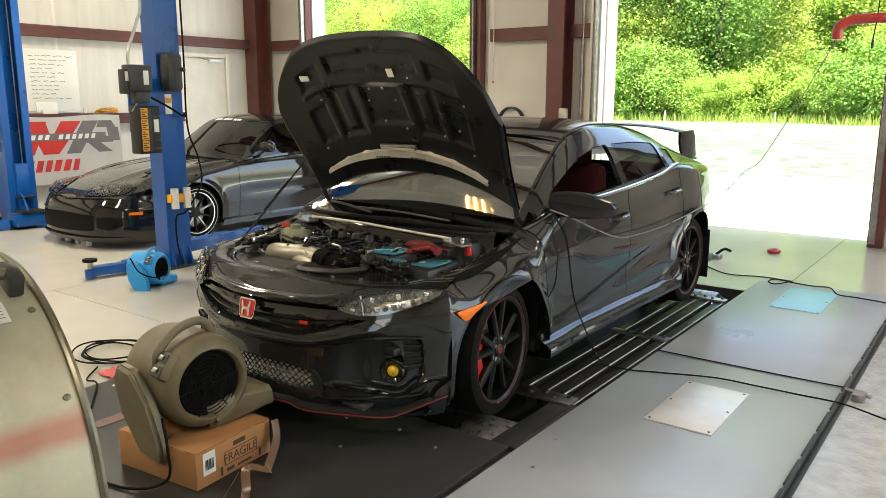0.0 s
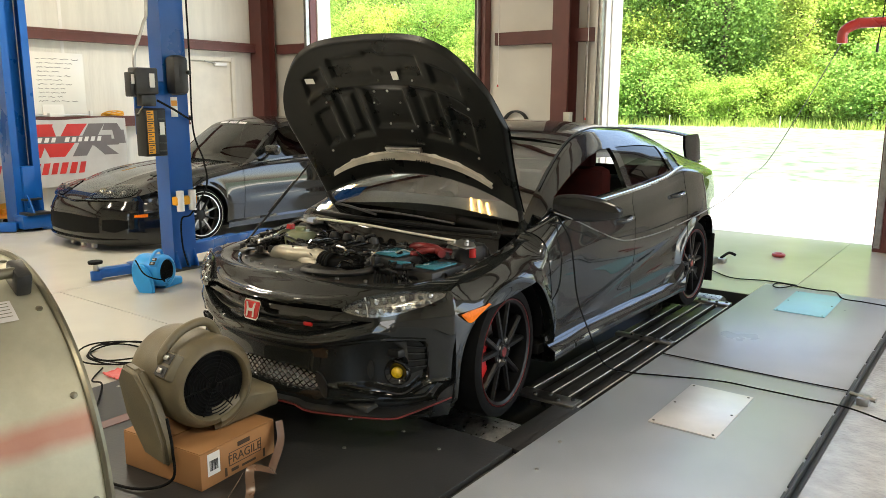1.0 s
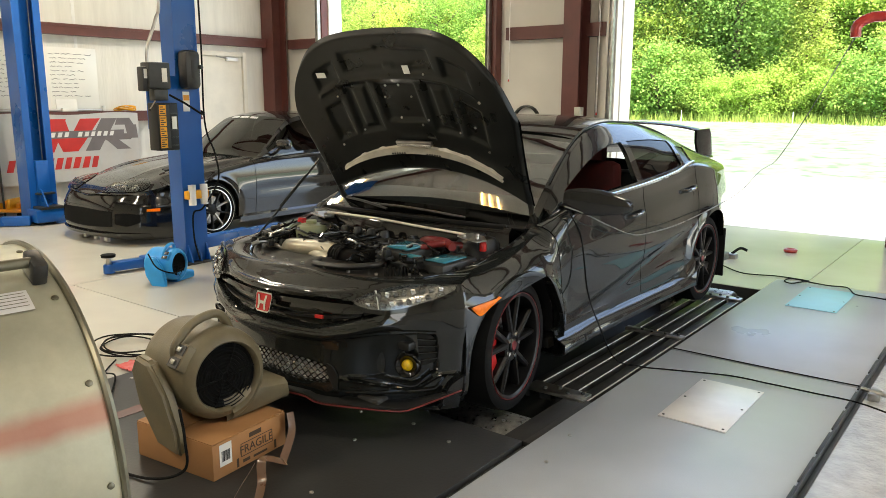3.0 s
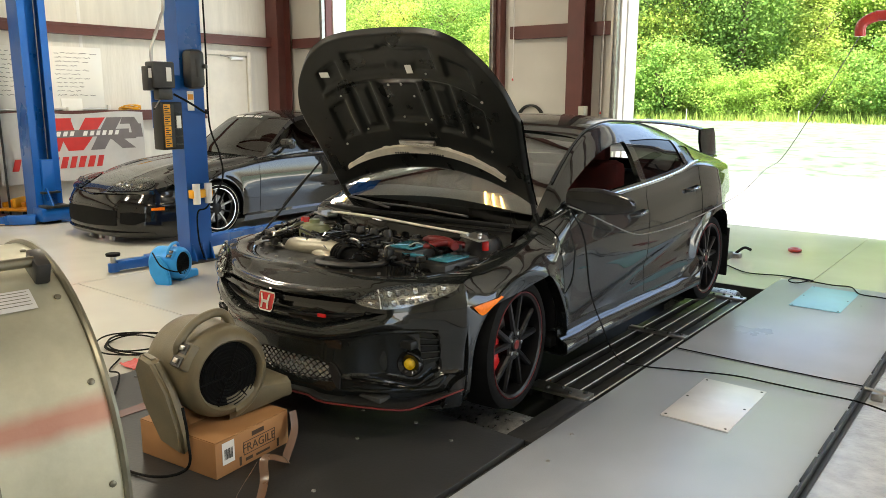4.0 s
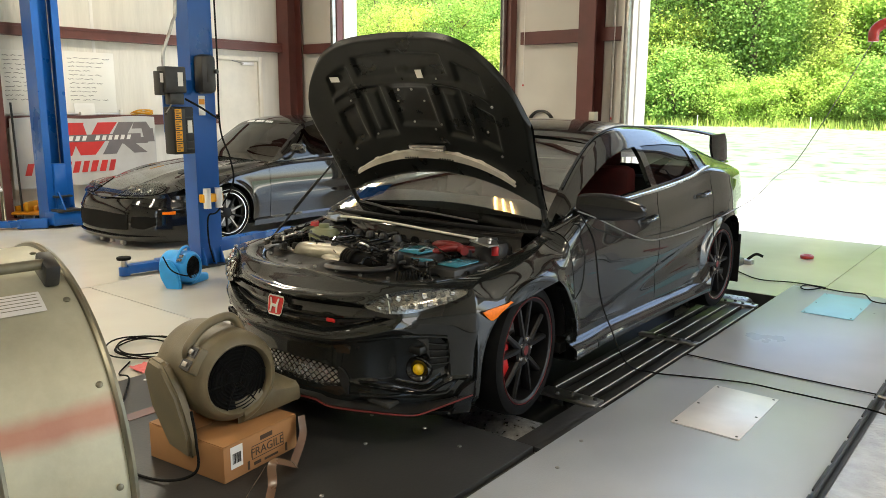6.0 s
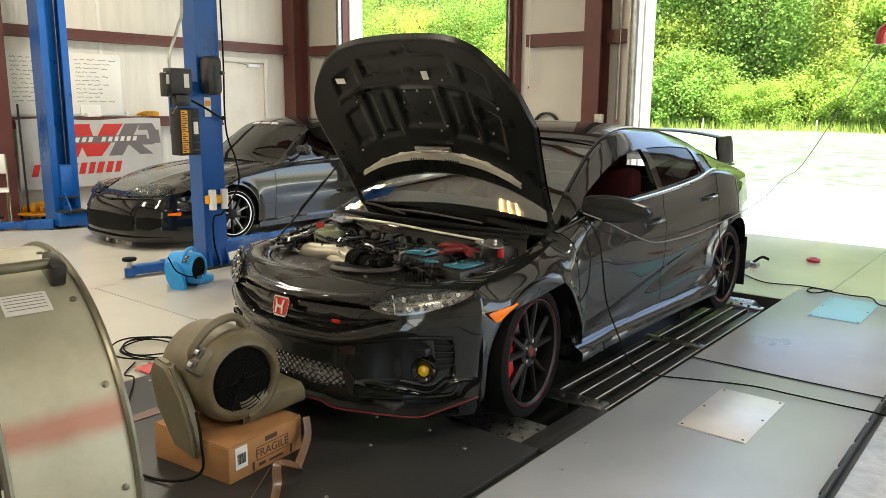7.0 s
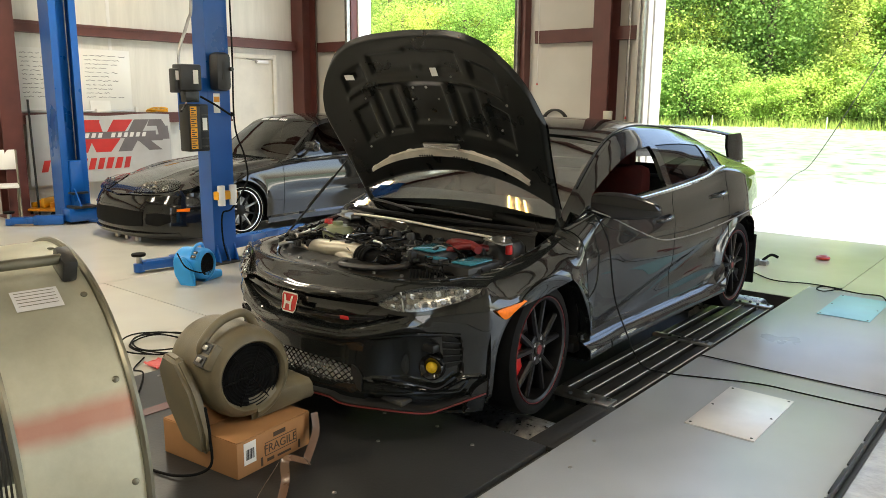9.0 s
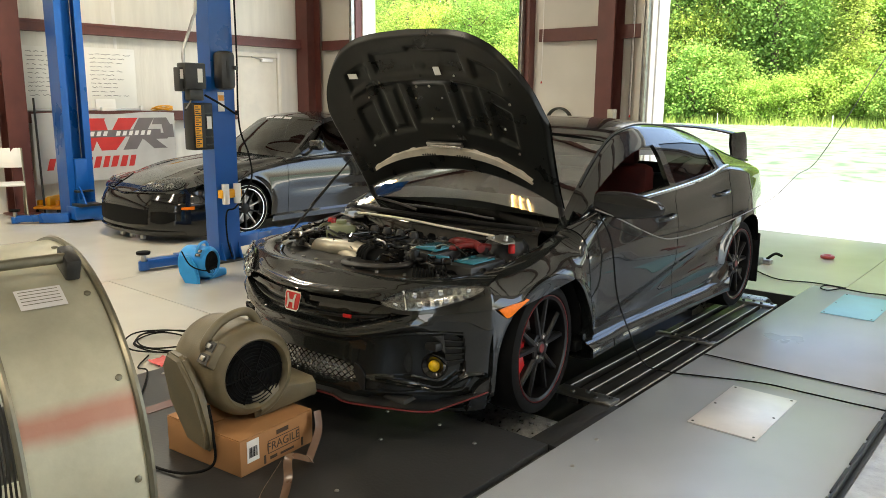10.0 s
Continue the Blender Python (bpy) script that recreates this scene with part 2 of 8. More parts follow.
def box(bm, lo, hi, bevel=0.0, m=None, seg=2):
    lo, hi = Vector(lo), Vector(hi)
    r = bmesh.ops.create_cube(bm, size=1)
    vs = r["verts"]
    c, s = (lo + hi) / 2, hi - lo
    for v in vs:
        v.co = Vector((v.co.x * s.x, v.co.y * s.y, v.co.z * s.z)) + c
    if bevel:
        es = list({e for v in vs for e in v.link_edges})
        rb = bmesh.ops.bevel(bm, geom=es, offset=bevel, segments=seg, affect="EDGES", profile=0.5)
        vs = [v for v in {v for f in rb["faces"] for v in f.verts} | {v for v in vs if v.is_valid}]
    if m is not None:
        bmesh.ops.transform(bm, matrix=m, verts=vs)
    return vs


def basis(d):
    d = Vector(d).normalized()
    a = Vector((0, 0, 1)) if abs(d.z) < 0.95 else Vector((1, 0, 0))
    u = d.cross(a).normalized()
    return d, u, d.cross(u).normalized()


def lathe(bm, origin, axis, profile, n=32, closed=False):
    """Turns (along, radius) pairs round an axis."""
    d, u, w = basis(axis)
    o = Vector(origin)
    rings = []
    for a, r in profile:
        if r < 1e-5:
            rings.append([bm.verts.new(o + d * a)])
        else:
            rings.append([bm.verts.new(o + d * a + (u * math.cos(2 * math.pi * i / n) + w * math.sin(2 * math.pi * i / n)) * r) for i in range(n)])
    pairs = list(zip(rings, rings[1:]))
    if closed:
        pairs.append((rings[-1], rings[0]))
    for p, q in pairs:
        for i in range(n):
            j = (i + 1) % n
            if len(p) == 1 and len(q) == 1:
                continue
            if len(p) == 1:
                bm.faces.new((p[0], q[i], q[j]))
            elif len(q) == 1:
                bm.faces.new((p[i], p[j], q[0]))
            else:
                bm.faces.new((p[i], p[j], q[j], q[i]))


def rod(bm, a, b, r, n=12, r2=None):
    a, b = Vector(a), Vector(b)
    h = (b - a).length
    lathe(bm, a, b - a, [(0, 0), (0, r), (h, r2 if r2 is not None else r), (h, 0)], n)


def smooth_path(pts, steps=8):
    """Points along a Catmull-Rom curve through pts."""
    p = [Vector(q) for q in pts]
    p = [p[0] * 2 - p[1]] + p + [p[-1] * 2 - p[-2]]
    out = []
    for i in range(1, len(p) - 2):
        for k in range(steps):
            t = k / steps
            out.append(0.5 * (2 * p[i] + (p[i + 1] - p[i - 1]) * t + (2 * p[i - 1] - 5 * p[i] + 4 * p[i + 1] - p[i + 2]) * t * t + (3 * p[i] - p[i - 1] - 3 * p[i + 1] + p[i + 2]) * t ** 3))
    out.append(p[-2])
    return out


def tube(bm, pts, r, n=8, steps=8, flat=None):
    """A hose or cable along a smooth path. flat: the second radius of an oval."""
    path = smooth_path(pts, steps) if steps else [Vector(q) for q in pts]
    u = None
    rings = []
    for i, p in enumerate(path):
        d = (path[min(i + 1, len(path) - 1)] - path[max(i - 1, 0)])
        d = d.normalized() if d.length > 1e-9 else Vector((0, 0, 1))
        if u is None:
            u = basis(d)[1]
        u = (u - d * u.dot(d)).normalized()
        w = d.cross(u)
        rings.append([bm.verts.new(p + u * math.cos(2 * math.pi * k / n) * r + w * math.sin(2 * math.pi * k / n) * (flat or r)) for k in range(n)])
    for a, b in zip(rings, rings[1:]):
        for k in range(n):
            bm.faces.new((a[k], a[(k + 1) % n], b[(k + 1) % n], b[k]))
    bm.faces.new(rings[0][::-1]), bm.faces.new(rings[-1])


def prism(bm, poly, thick, m=None):
    """A flat outline in xy given depth along z."""
    lo = [bm.verts.new((x, y, 0)) for x, y in poly]
    hi = [bm.verts.new((x, y, thick)) for x, y in poly]
    bm.faces.new(lo[::-1]), bm.faces.new(hi)
    for i in range(len(poly)):
        j = (i + 1) % len(poly)
        bm.faces.new((lo[i], lo[j], hi[j], hi[i]))
    if m is not None:
        bmesh.ops.transform(bm, matrix=m, verts=lo + hi)


def boxpart(name, lo, hi, material, parent=None, label="", bevel=0.004, m=None):
    bm = bmesh.new()
    box(bm, lo, hi, bevel, m)
    return part(name, bm, material, parent, label)


def rodpart(name, a, b, r, material, parent=None, label="", n=16):
    bm = bmesh.new()
    rod(bm, a, b, r, n)
    return part(name, bm, material, parent, label)


def tubepart(name, pts, r, material, parent=None, label="", n=8, steps=8):
    bm = bmesh.new()
    tube(bm, pts, r, n, steps)
    return part(name, bm, material, parent, label)


def lathepart(name, o, axis, prof, material, parent=None, label="", n=32):
    bm = bmesh.new()
    lathe(bm, o, axis, prof, n)
    return part(name, bm, material, parent, label)


FZ = -0.04          # shop floor level; the dynamometer deck is z = 0
WX, WY = -8.3, 6.42  # inner faces of the side wall and of the door wall
CEIL = 4.9

# ---- structure ----
def slab_with_holes(name, rects, z0, z1, material, label):
    bm = bmesh.new()
    for x0, x1, y0, y1 in rects:
        box(bm, (x0, y0, z0), (x1, y1, z1))
    return tagged(part(name, bm, material, smooth=0), label, kind="structure")


PX0, PX1, PY0, PY1 = -1.16, 1.14, -0.28, 3.5
slab_with_holes("floor", [(-8.6, -3.55, -8, 6.72), (-3.542, PX0, -8, 0.0), (-3.542, PX0, 0.008, 6.72), (PX0, PX1, PY1, 6.72), (PX0, PX1, -8, PY0), (PX1, 1.346, -8, 6.72), (1.352, 2.22, -8, 6.72)],
               -0.3, FZ, M["epoxy"], "glossy off-white epoxy-coated concrete shop floor with saw-cut joints")
slab_with_holes("floor_bare", [(2.22, 8.4, -8, 4.1)], -0.3, FZ - 0.002, M["concrete"], "rough sealed grey concrete floor strip beside the deck")
slab_with_holes("floor_threshold", [(2.22, 8.4, 4.1, 6.72)], -0.3, FZ, M["epoxy"], "off-white coated concrete floor near the open bay door")
bm = bmesh.new()
box(bm, (-8.6, -8, -0.38), (8.4, 6.72, -0.31))
tagged(part("floor_joint_filler", bm, M["pit"], smooth=0), "dark joints under the slab", kind="structure")
# door wall with three bay openings, the third unseen and added for daylight
DOORS = [(-7.0, -3.62), (-1.62, 1.62), (3.9, 7.2)]
DH = 4.05


def wall_y(name, y0, y1, x0, x1, gaps, top, label, material):
    bm = bmesh.new()
    xs = x0
    for a, b in gaps:
        box(bm, (xs, y0, FZ), (a, y1, top))
        box(bm, (a, y0, DH), (b, y1, top))
        xs = b
    box(bm, (xs, y0, FZ), (x1, y1, top))
    return tagged(part(name, bm, material, smooth=0), label, kind="structure")


wall_y("wall_north", WY, WY + 0.16, WX - 0.3, 8.4, DOORS, CEIL + 0.3, "cream panel wall with tall open bay doors", M["panel"])
bm = bmesh.new()
box(bm, (WX - 0.2, -8.2, FZ), (WX, WY - 0.002, CEIL + 0.3))
tagged(part("wall_west", bm, M["insul"], smooth=0), "white vinyl-faced insulation wall between steel girts", kind="structure")
wall_y("wall_south", -8.2, -8.0, WX, 8.4, [(3.6, 5.0)], CEIL + 0.3, "cream panel wall behind the shop", M["panel"])
# side wall out of view; its gap is added to light the deck
bm = bmesh.new()
box(bm, (8.2, -8.0, FZ), (8.4, 0.2, CEIL + 0.3))
box(bm, (8.2, 4.2, FZ), (8.4, WY - 0.002, CEIL + 0.3))
box(bm, (8.2, 0.2, DH), (8.4, 4.2, CEIL + 0.3))
tagged(part("wall_east", bm, M["panel"], smooth=0), "unseen cream panel side wall with an opening added to let in daylight", kind="structure")
bm = bmesh.new()
box(bm, (WX - 0.3, -8.3, CEIL + 0.3), (8.5, WY + 0.3, CEIL + 0.42))
tagged(part("ceiling", bm, M["insul"], smooth=0), "white insulated metal roof underside", kind="structure")
for k in range(10):
    y = -7.4 + k * 1.5
    o = boxpart("roof_purlin", (WX, y, CEIL + 0.1), (8.2, y + 0.09, CEIL + 0.298), M["redsteel"], bevel=0.0)
    tagged(o, "red-brown steel roof purlin", kind="structure")
for k in range(3):
    y = -6.0 + k * 6.0
    o = boxpart("roof_beam", (WX, y, CEIL - 0.25), (8.2, y + 0.18, CEIL + 0.1), M["redsteel"])
    tagged(o, "red-brown steel roof beam", kind="structure")


def channel(bm, lo, hi, axis):
    """A girt: web with two lips, along x or y."""
    lo, hi = Vector(lo), Vector(hi)
    t = 0.012
    if axis == "y":
        box(bm, (lo.x, lo.y, lo.z), (lo.x + t, hi.y, hi.z))
        box(bm, (lo.x + t, lo.y, lo.z), (hi.x, hi.y, lo.z + t))
        box(bm, (lo.x + t, lo.y, hi.z - t), (hi.x, hi.y, hi.z))
        box(bm, (hi.x - t, lo.y, lo.z + t), (hi.x, hi.y, lo.z + 0.035))
        box(bm, (hi.x - t, lo.y, hi.z - 0.035), (hi.x, hi.y, hi.z - t))
        box(bm, (hi.x - 0.03, lo.y, lo.z + 0.03), (hi.x - 0.02, hi.y, hi.z - 0.03))
    else:
        box(bm, (lo.x, hi.y - t, lo.z), (hi.x, hi.y, hi.z))
        box(bm, (lo.x, lo.y, lo.z), (hi.x, hi.y - t, lo.z + t))
        box(bm, (lo.x, lo.y, hi.z - t), (hi.x, hi.y - t, hi.z))
        box(bm, (lo.x, lo.y, lo.z + t), (hi.x, lo.y + t, hi.z - t))


def girt(lo, hi, axis):
    bm = bmesh.new()
    channel(bm, lo, hi, axis)
    tagged(part("trim_girt", bm, M["redsteel"], smooth=0), "red-brown painted steel girt along the wall", kind="structure")


for z in (1.17, 2.38):
    girt((WX + 0.002, -8, z), (WX + 0.17, 0.97, z + 0.15), "y")
    girt((WX + 0.002, 1.29, z), (WX + 0.17, 4.62 if z < 2 else 6.05, z + 0.15), "y")
girt((WX + 0.4, WY - 0.13, 2.36), (DOORS[0][0] - 0.17, WY - 0.002, 2.52), "x")
girt((-3.32, WY - 0.13, 2.33), (-2.32, WY - 0.002, 2.5), "x")
girt((-2.06, WY - 0.13, 2.33), (-1.78, WY - 0.002, 2.5), "x")
girt((1.9, WY - 0.13, 2.33), (3.6, WY - 0.002, 2.5), "x")


def h_column(x, y, w, d, label, top=CEIL + 0.1, along="x"):
    """A wide-flange steel column."""
    bm = bmesh.new()
    t = 0.016
    if along == "x":
        box(bm, (x, y, FZ), (x + w, y + t, top)), box(bm, (x, y + d - t, FZ), (x + w, y + d, top))
        box(bm, (x + w / 2 - t / 2, y + t, FZ), (x + w / 2 + t / 2, y + d - t, top))
    else:
        box(bm, (x, y, FZ), (x + t, y + d, top)), box(bm, (x + w - t, y, FZ), (x + w, y + d, top))
        box(bm, (x + t, y + d / 2 - t / 2, FZ), (x + w - t, y + d / 2 + t / 2, top))
    box(bm, (x - 0.06, y - 0.06, FZ), (x + w + 0.06, y + d + 0.06, FZ + 0.02))
    tagged(part("steel_column", bm, M["redsteel"], smooth=0), label, "column")


h_column(-8.28, 1.0, 0.26, 0.26, "red-brown wide-flange steel column against the insulated wall", along="y")
h_column(-8.27, 6.02, 0.3, 0.3, "red-brown steel column in the building corner", along="x")
h_column(-2.31, 6.12, 0.24, 0.28, "red-brown steel column between the bay doors", along="x")
h_column(3.3, 6.12, 0.24, 0.28, "red-brown steel column beside the bay door", along="x")
for k in (-5.0,):
    h_column(-8.28, k, 0.26, 0.26, "red-brown wide-flange steel column against the insulated wall", along="y")

# door frames: brown jamb channels, white outer liners, tracks
for i, (a, b) in enumerate(DOORS):
    fr = thing("door_%d" % (i + 1), "open overhead bay door frame with brown jambs and galvanised tracks", "door frame", kind="structure")
    for x, s in ((a, -1), (b, 1)):
        x0, x1 = sorted((x, x + s * 0.15))
        boxpart("jamb", (x0, WY - 0.15, FZ), (x1, WY - 0.003, DH), M["panel" if i == 1 and s < 0 else "redsteel"], fr, bevel=0.006)
        boxpart("jamb_liner", (min(x, x + s * 0.02) - (0.0 if s < 0 else 0.02), WY + 0.001, FZ), (max(x, x + s * 0.02) + (0.02 if s < 0 else 0.0), WY + 0.3, DH), M["jamb"], fr, "white outer door trim", bevel=0.004)
        bm = bmesh.new()
        xt = x + s * 0.05
        box(bm, (xt - 0.025, WY - 0.2, FZ + 0.05), (xt + 0.025, WY - 0.195, DH + 0.2))
        box(bm, (xt - 0.03, WY - 0.23, FZ + 0.05), (xt - 0.025, WY - 0.16, DH + 0.2))
        box(bm, (xt + 0.025, WY - 0.23, FZ + 0.05), (xt + 0.03, WY - 0.16, DH + 0.2))
        part("track", bm, M["steel"], fr, "galvanised door track", smooth=0)
    boxpart("rolled_door", (a - 0.1, WY - 0.55, DH + 0.02), (b + 0.1, WY - 0.16, DH + 0.42), M["jamb"], fr, bevel=0.12)

# ---- outdoors ----
bm = bmesh.new()
NX, NY = 60, 60
grid = {}
for i in range(NX + 1):
    for j in range(NY + 1):
        u, v = i / NX * 2 - 1, j / NY * 2 - 1
        x, y = 400 * u * abs(u) ** 1.5, 400 * v * abs(v) ** 1.5
        d = max(0, y - 8)
        z = -0.12 + 0.75 * (1 - math.exp(-d / 22)) if y > 8 else -0.12
        if -8.6 < x < 8.5 and -8.2 < y < 6.7:
            z = -0.42
        z += 0.05 * noise.noise((x * 0.3, y * 0.3, 0)) if d > 4 else 0
        grid[i, j] = bm.verts.new((x, y, z))
for i in range(NX):
    for j in range(NY):
        bm.faces.new((grid[i, j], grid[i + 1, j], grid[i + 1, j + 1], grid[i, j + 1]))
ground = tagged(part("ground", bm, M["grass"], smooth=60), "sunlit pale gravel yard turning to dry grass", kind="structure")
bm = bmesh.new()
box(bm, (-8.6, 6.72, -0.4), (8.5, 9.5, FZ - 0.02))
tagged(part("pavement", bm, M["gravel"], smooth=0), "sunlit concrete apron outside the bay doors", kind="structure")

# ---- the hatchback on the dynamometer ----
M["paint"] = mat("black_car_paint", (0.0088, 0.0102, 0.0098), 0.4, vary=0.1, scale=3, coat=1.0, coat_ior=1.58, rvary=0.04, spec=0.05)
M["coupe_paint"] = mat("black_coupe_paint", (0.0075, 0.0078, 0.0078), 0.4, vary=0.1, scale=3, coat=1.0, coat_ior=1.7, rvary=0.04, spec=0.05)
M["gloss"] = mat("piano_black_trim", (0.008, 0.008, 0.008), 0.08, vary=0.1, scale=5, rvary=0.03, spec=0.5)
M["satin"] = mat("satin_black_plastic", (0.014, 0.0142, 0.0138), 0.4, vary=0.2, scale=20, bump=0.12, bump_scale=180, spec=0.3)
M["liner"] = mat("dark_inner_panel", (0.0095, 0.0105, 0.0098), 0.3, vary=0.2, scale=8, bump=0.06, bump_scale=60, spec=0.24)
M["chrome"] = mat("chrome", (0.8, 0.8, 0.8), 0.08, metal=1, vary=0.03, rvary=0.03)
M["tint"] = glass("dark_tinted_glass", (0.035, 0.037, 0.035), 0.05, 0.45)
M["tint_front"] = glass("light_tinted_glass", (0.3, 0.31, 0.3), 0.06, 0.8)
M["windshield"] = glass("windscreen_glass", (0.55, 0.59, 0.57), 0.3, 0.88)
M["coupe_glass"] = glass("green_tinted_glass", (0.12, 0.15, 0.11), 0.15, 0.6)
M["lens"] = glass("clear_lamp_lens", (0.9, 0.92, 0.92), 0.05, 0.4)
M["lamp_bowl"] = mat("lamp_reflector", (0.26, 0.255, 0.24), 0.2, metal=1, vary=0.3, scale=40, bump=0.5, bump_scale=70)
M["amber"] = mat("amber_reflector", (0.95, 0.2, 0.008), 0.35, vary=0.15, scale=60, bump=0.3, bump_scale=200, coat=0.15, spec=0.2)
M["amberlens"] = mat("yellow_fog_lens", (0.8, 0.5, 0.01), 0.15, vary=0.3, scale=70, bump=0.4, bump_scale=160, coat=0.8)
M["redpaint"] = mat("red_caliper_paint", (0.5, 0.012, 0.012), 0.3, vary=0.1, coat=0.5)
M["dullred"] = mat("dull_red_line", (0.16, 0.012, 0.012), 0.4, vary=0.3)
M["brace"] = mat("dull_bare_metal", (0.62, 0.58, 0.5), 0.36, metal=0.35, vary=0.15, scale=12)
M["redfabric"] = mat("red_suede", (0.07, 0.004, 0.004), 0.8, vary=0.2, scale=12, bump=0.2, bump_scale=200)
M["rimblack"] = mat("black_alloy", (0.006, 0.006, 0.0062), 0.34, vary=0.2, scale=15, spec=0.25)
M["disc"] = mat("brake_disc_iron", (0.22, 0.21, 0.2), 0.35, metal=1, vary=0.15, scale=25)


def cv(table, t):
    """Smooth monotone curve through (t, value) pairs."""
    if t <= table[0][0]:
        return table[0][1]
    if t >= table[-1][0]:
        return table[-1][1]
    n = len(table)
    for i in range(n - 1):
        if t <= table[i + 1][0]:
            break
    d = [(table[k + 1][1] - table[k][1]) / (table[k + 1][0] - table[k][0]) for k in range(n - 1)]

    def slope(k):
        if k == 0 or k == n - 1:
            return d[min(k, n - 2)]
        a, b = d[k - 1], d[k]
        return 0 if a * b <= 0 else 2 * a * b / (a + b)
    h = table[i + 1][0] - table[i][0]
    u = (t - table[i][0]) / h
    m0, m1 = slope(i) * h, slope(i + 1) * h
    return (2 * u ** 3 - 3 * u * u + 1) * table[i][1] + (u ** 3 - 2 * u * u + u) * m0 + (3 * u * u - 2 * u ** 3) * table[i + 1][1] + (u ** 3 - u * u) * m1


def sheet(pts, closed_u=False):
    """Faces over a grid of points."""
    nu, nv = len(pts), len(pts[0])
    faces = []
    for i in range(nu - 1):
        for j in range(nv - 1):
            faces.append((i * nv + j, (i + 1) * nv + j, (i + 1) * nv + j + 1, i * nv + j + 1))
    return [p for r in pts for p in r], faces


def gridpart(name, pts, material, parent, label="", smooth=50, flip=False, thick=0.0):
    """A panel over a grid of points; thick: turned-in edges of that depth."""
    v, f = sheet(pts)
    if flip:
        f = [q[::-1] for q in f]
    bm = bmesh.new()
    bv = [bm.verts.new(p) for p in v]
    bm.verts.ensure_lookup_table()
    for q in f:
        ids = []
        for k in q:
            if not any((bv[k].co - bv[o].co).length < 1e-7 for o in ids):
                ids.append(k)
        if len(ids) > 2:
            try:
                bm.faces.new([bv[k] for k in ids])
            except ValueError:
                pass
    if thick:
        bm.normal_update()
        es = [e for e in bm.edges if e.is_boundary]
        nrm = {vv: vv.normal.copy() for e in es for vv in e.verts}
        r = bmesh.ops.extrude_edge_only(bm, edges=es)
        nv = [g for g in r["geom"] if isinstance(g, bmesh.types.BMVert)]
        old = {tuple(round(c, 6) for c in vv.co): n for vv, n in nrm.items()}
        for w in nv:
            w.co -= old.get(tuple(round(c, 6) for c in w.co), Vector((0, 0, 0))) * thick
    me = bpy.data.meshes.new(name)
    bm.to_mesh(me)
    bm.free()
    me.materials.append(material)
    me.polygons.foreach_set("use_smooth", [True] * len(me.polygons))
    me.set_sharp_from_angle(angle=radians(smooth))
    ob = new(name, me)
    ob.parent = parent
    if label:
        tagged(ob, label)
    return ob


car = thing("hatchback_car", "glossy black five-door hatchback with raised hood, strapped on the dynamometer rollers", "car")
HWT = [(-0.55, 0.835), (-0.42, 0.872), (-0.2, 0.908), (0.0, 0.93), (0.4, 0.912), (0.8, 0.893), (1.5, 0.892), (2.2, 0.905), (2.7, 0.935), (3.1, 0.885), (3.5, 0.765)]
XE = [(-0.42, 0.805), (-0.3, 0.735), (-0.2, 0.745), (0.0, 0.75), (0.3, 0.75), (0.45, 0.79), (0.6, 0.838), (1.0, 0.862), (1.5, 0.86), (2.1, 0.845), (2.45, 0.825), (2.9, 0.78), (3.3, 0.73), (3.5, 0.68)]
ZE = [(-0.42, 0.716), (-0.3, 0.742), (-0.2, 0.753), (0.0, 0.783), (0.25, 0.825), (0.42, 0.893), (0.52, 0.936), (0.66, 0.968), (1.0, 0.974), (1.5, 0.992), (2.1, 1.03), (2.45, 1.075), (2.9, 1.05), (3.3, 1.02), (3.5, 0.99)]
WR, WZ = 0.384, 0.328


def arch(y):
    z = 0.17
    for yc in (0.0, 2.7):
        if abs(y - yc) < WR:
            z = max(z, WZ + math.sqrt(WR * WR - (y - yc) ** 2))
        elif abs(y - yc) < WR + 0.0001:
            z = max(z, WZ)
    return z


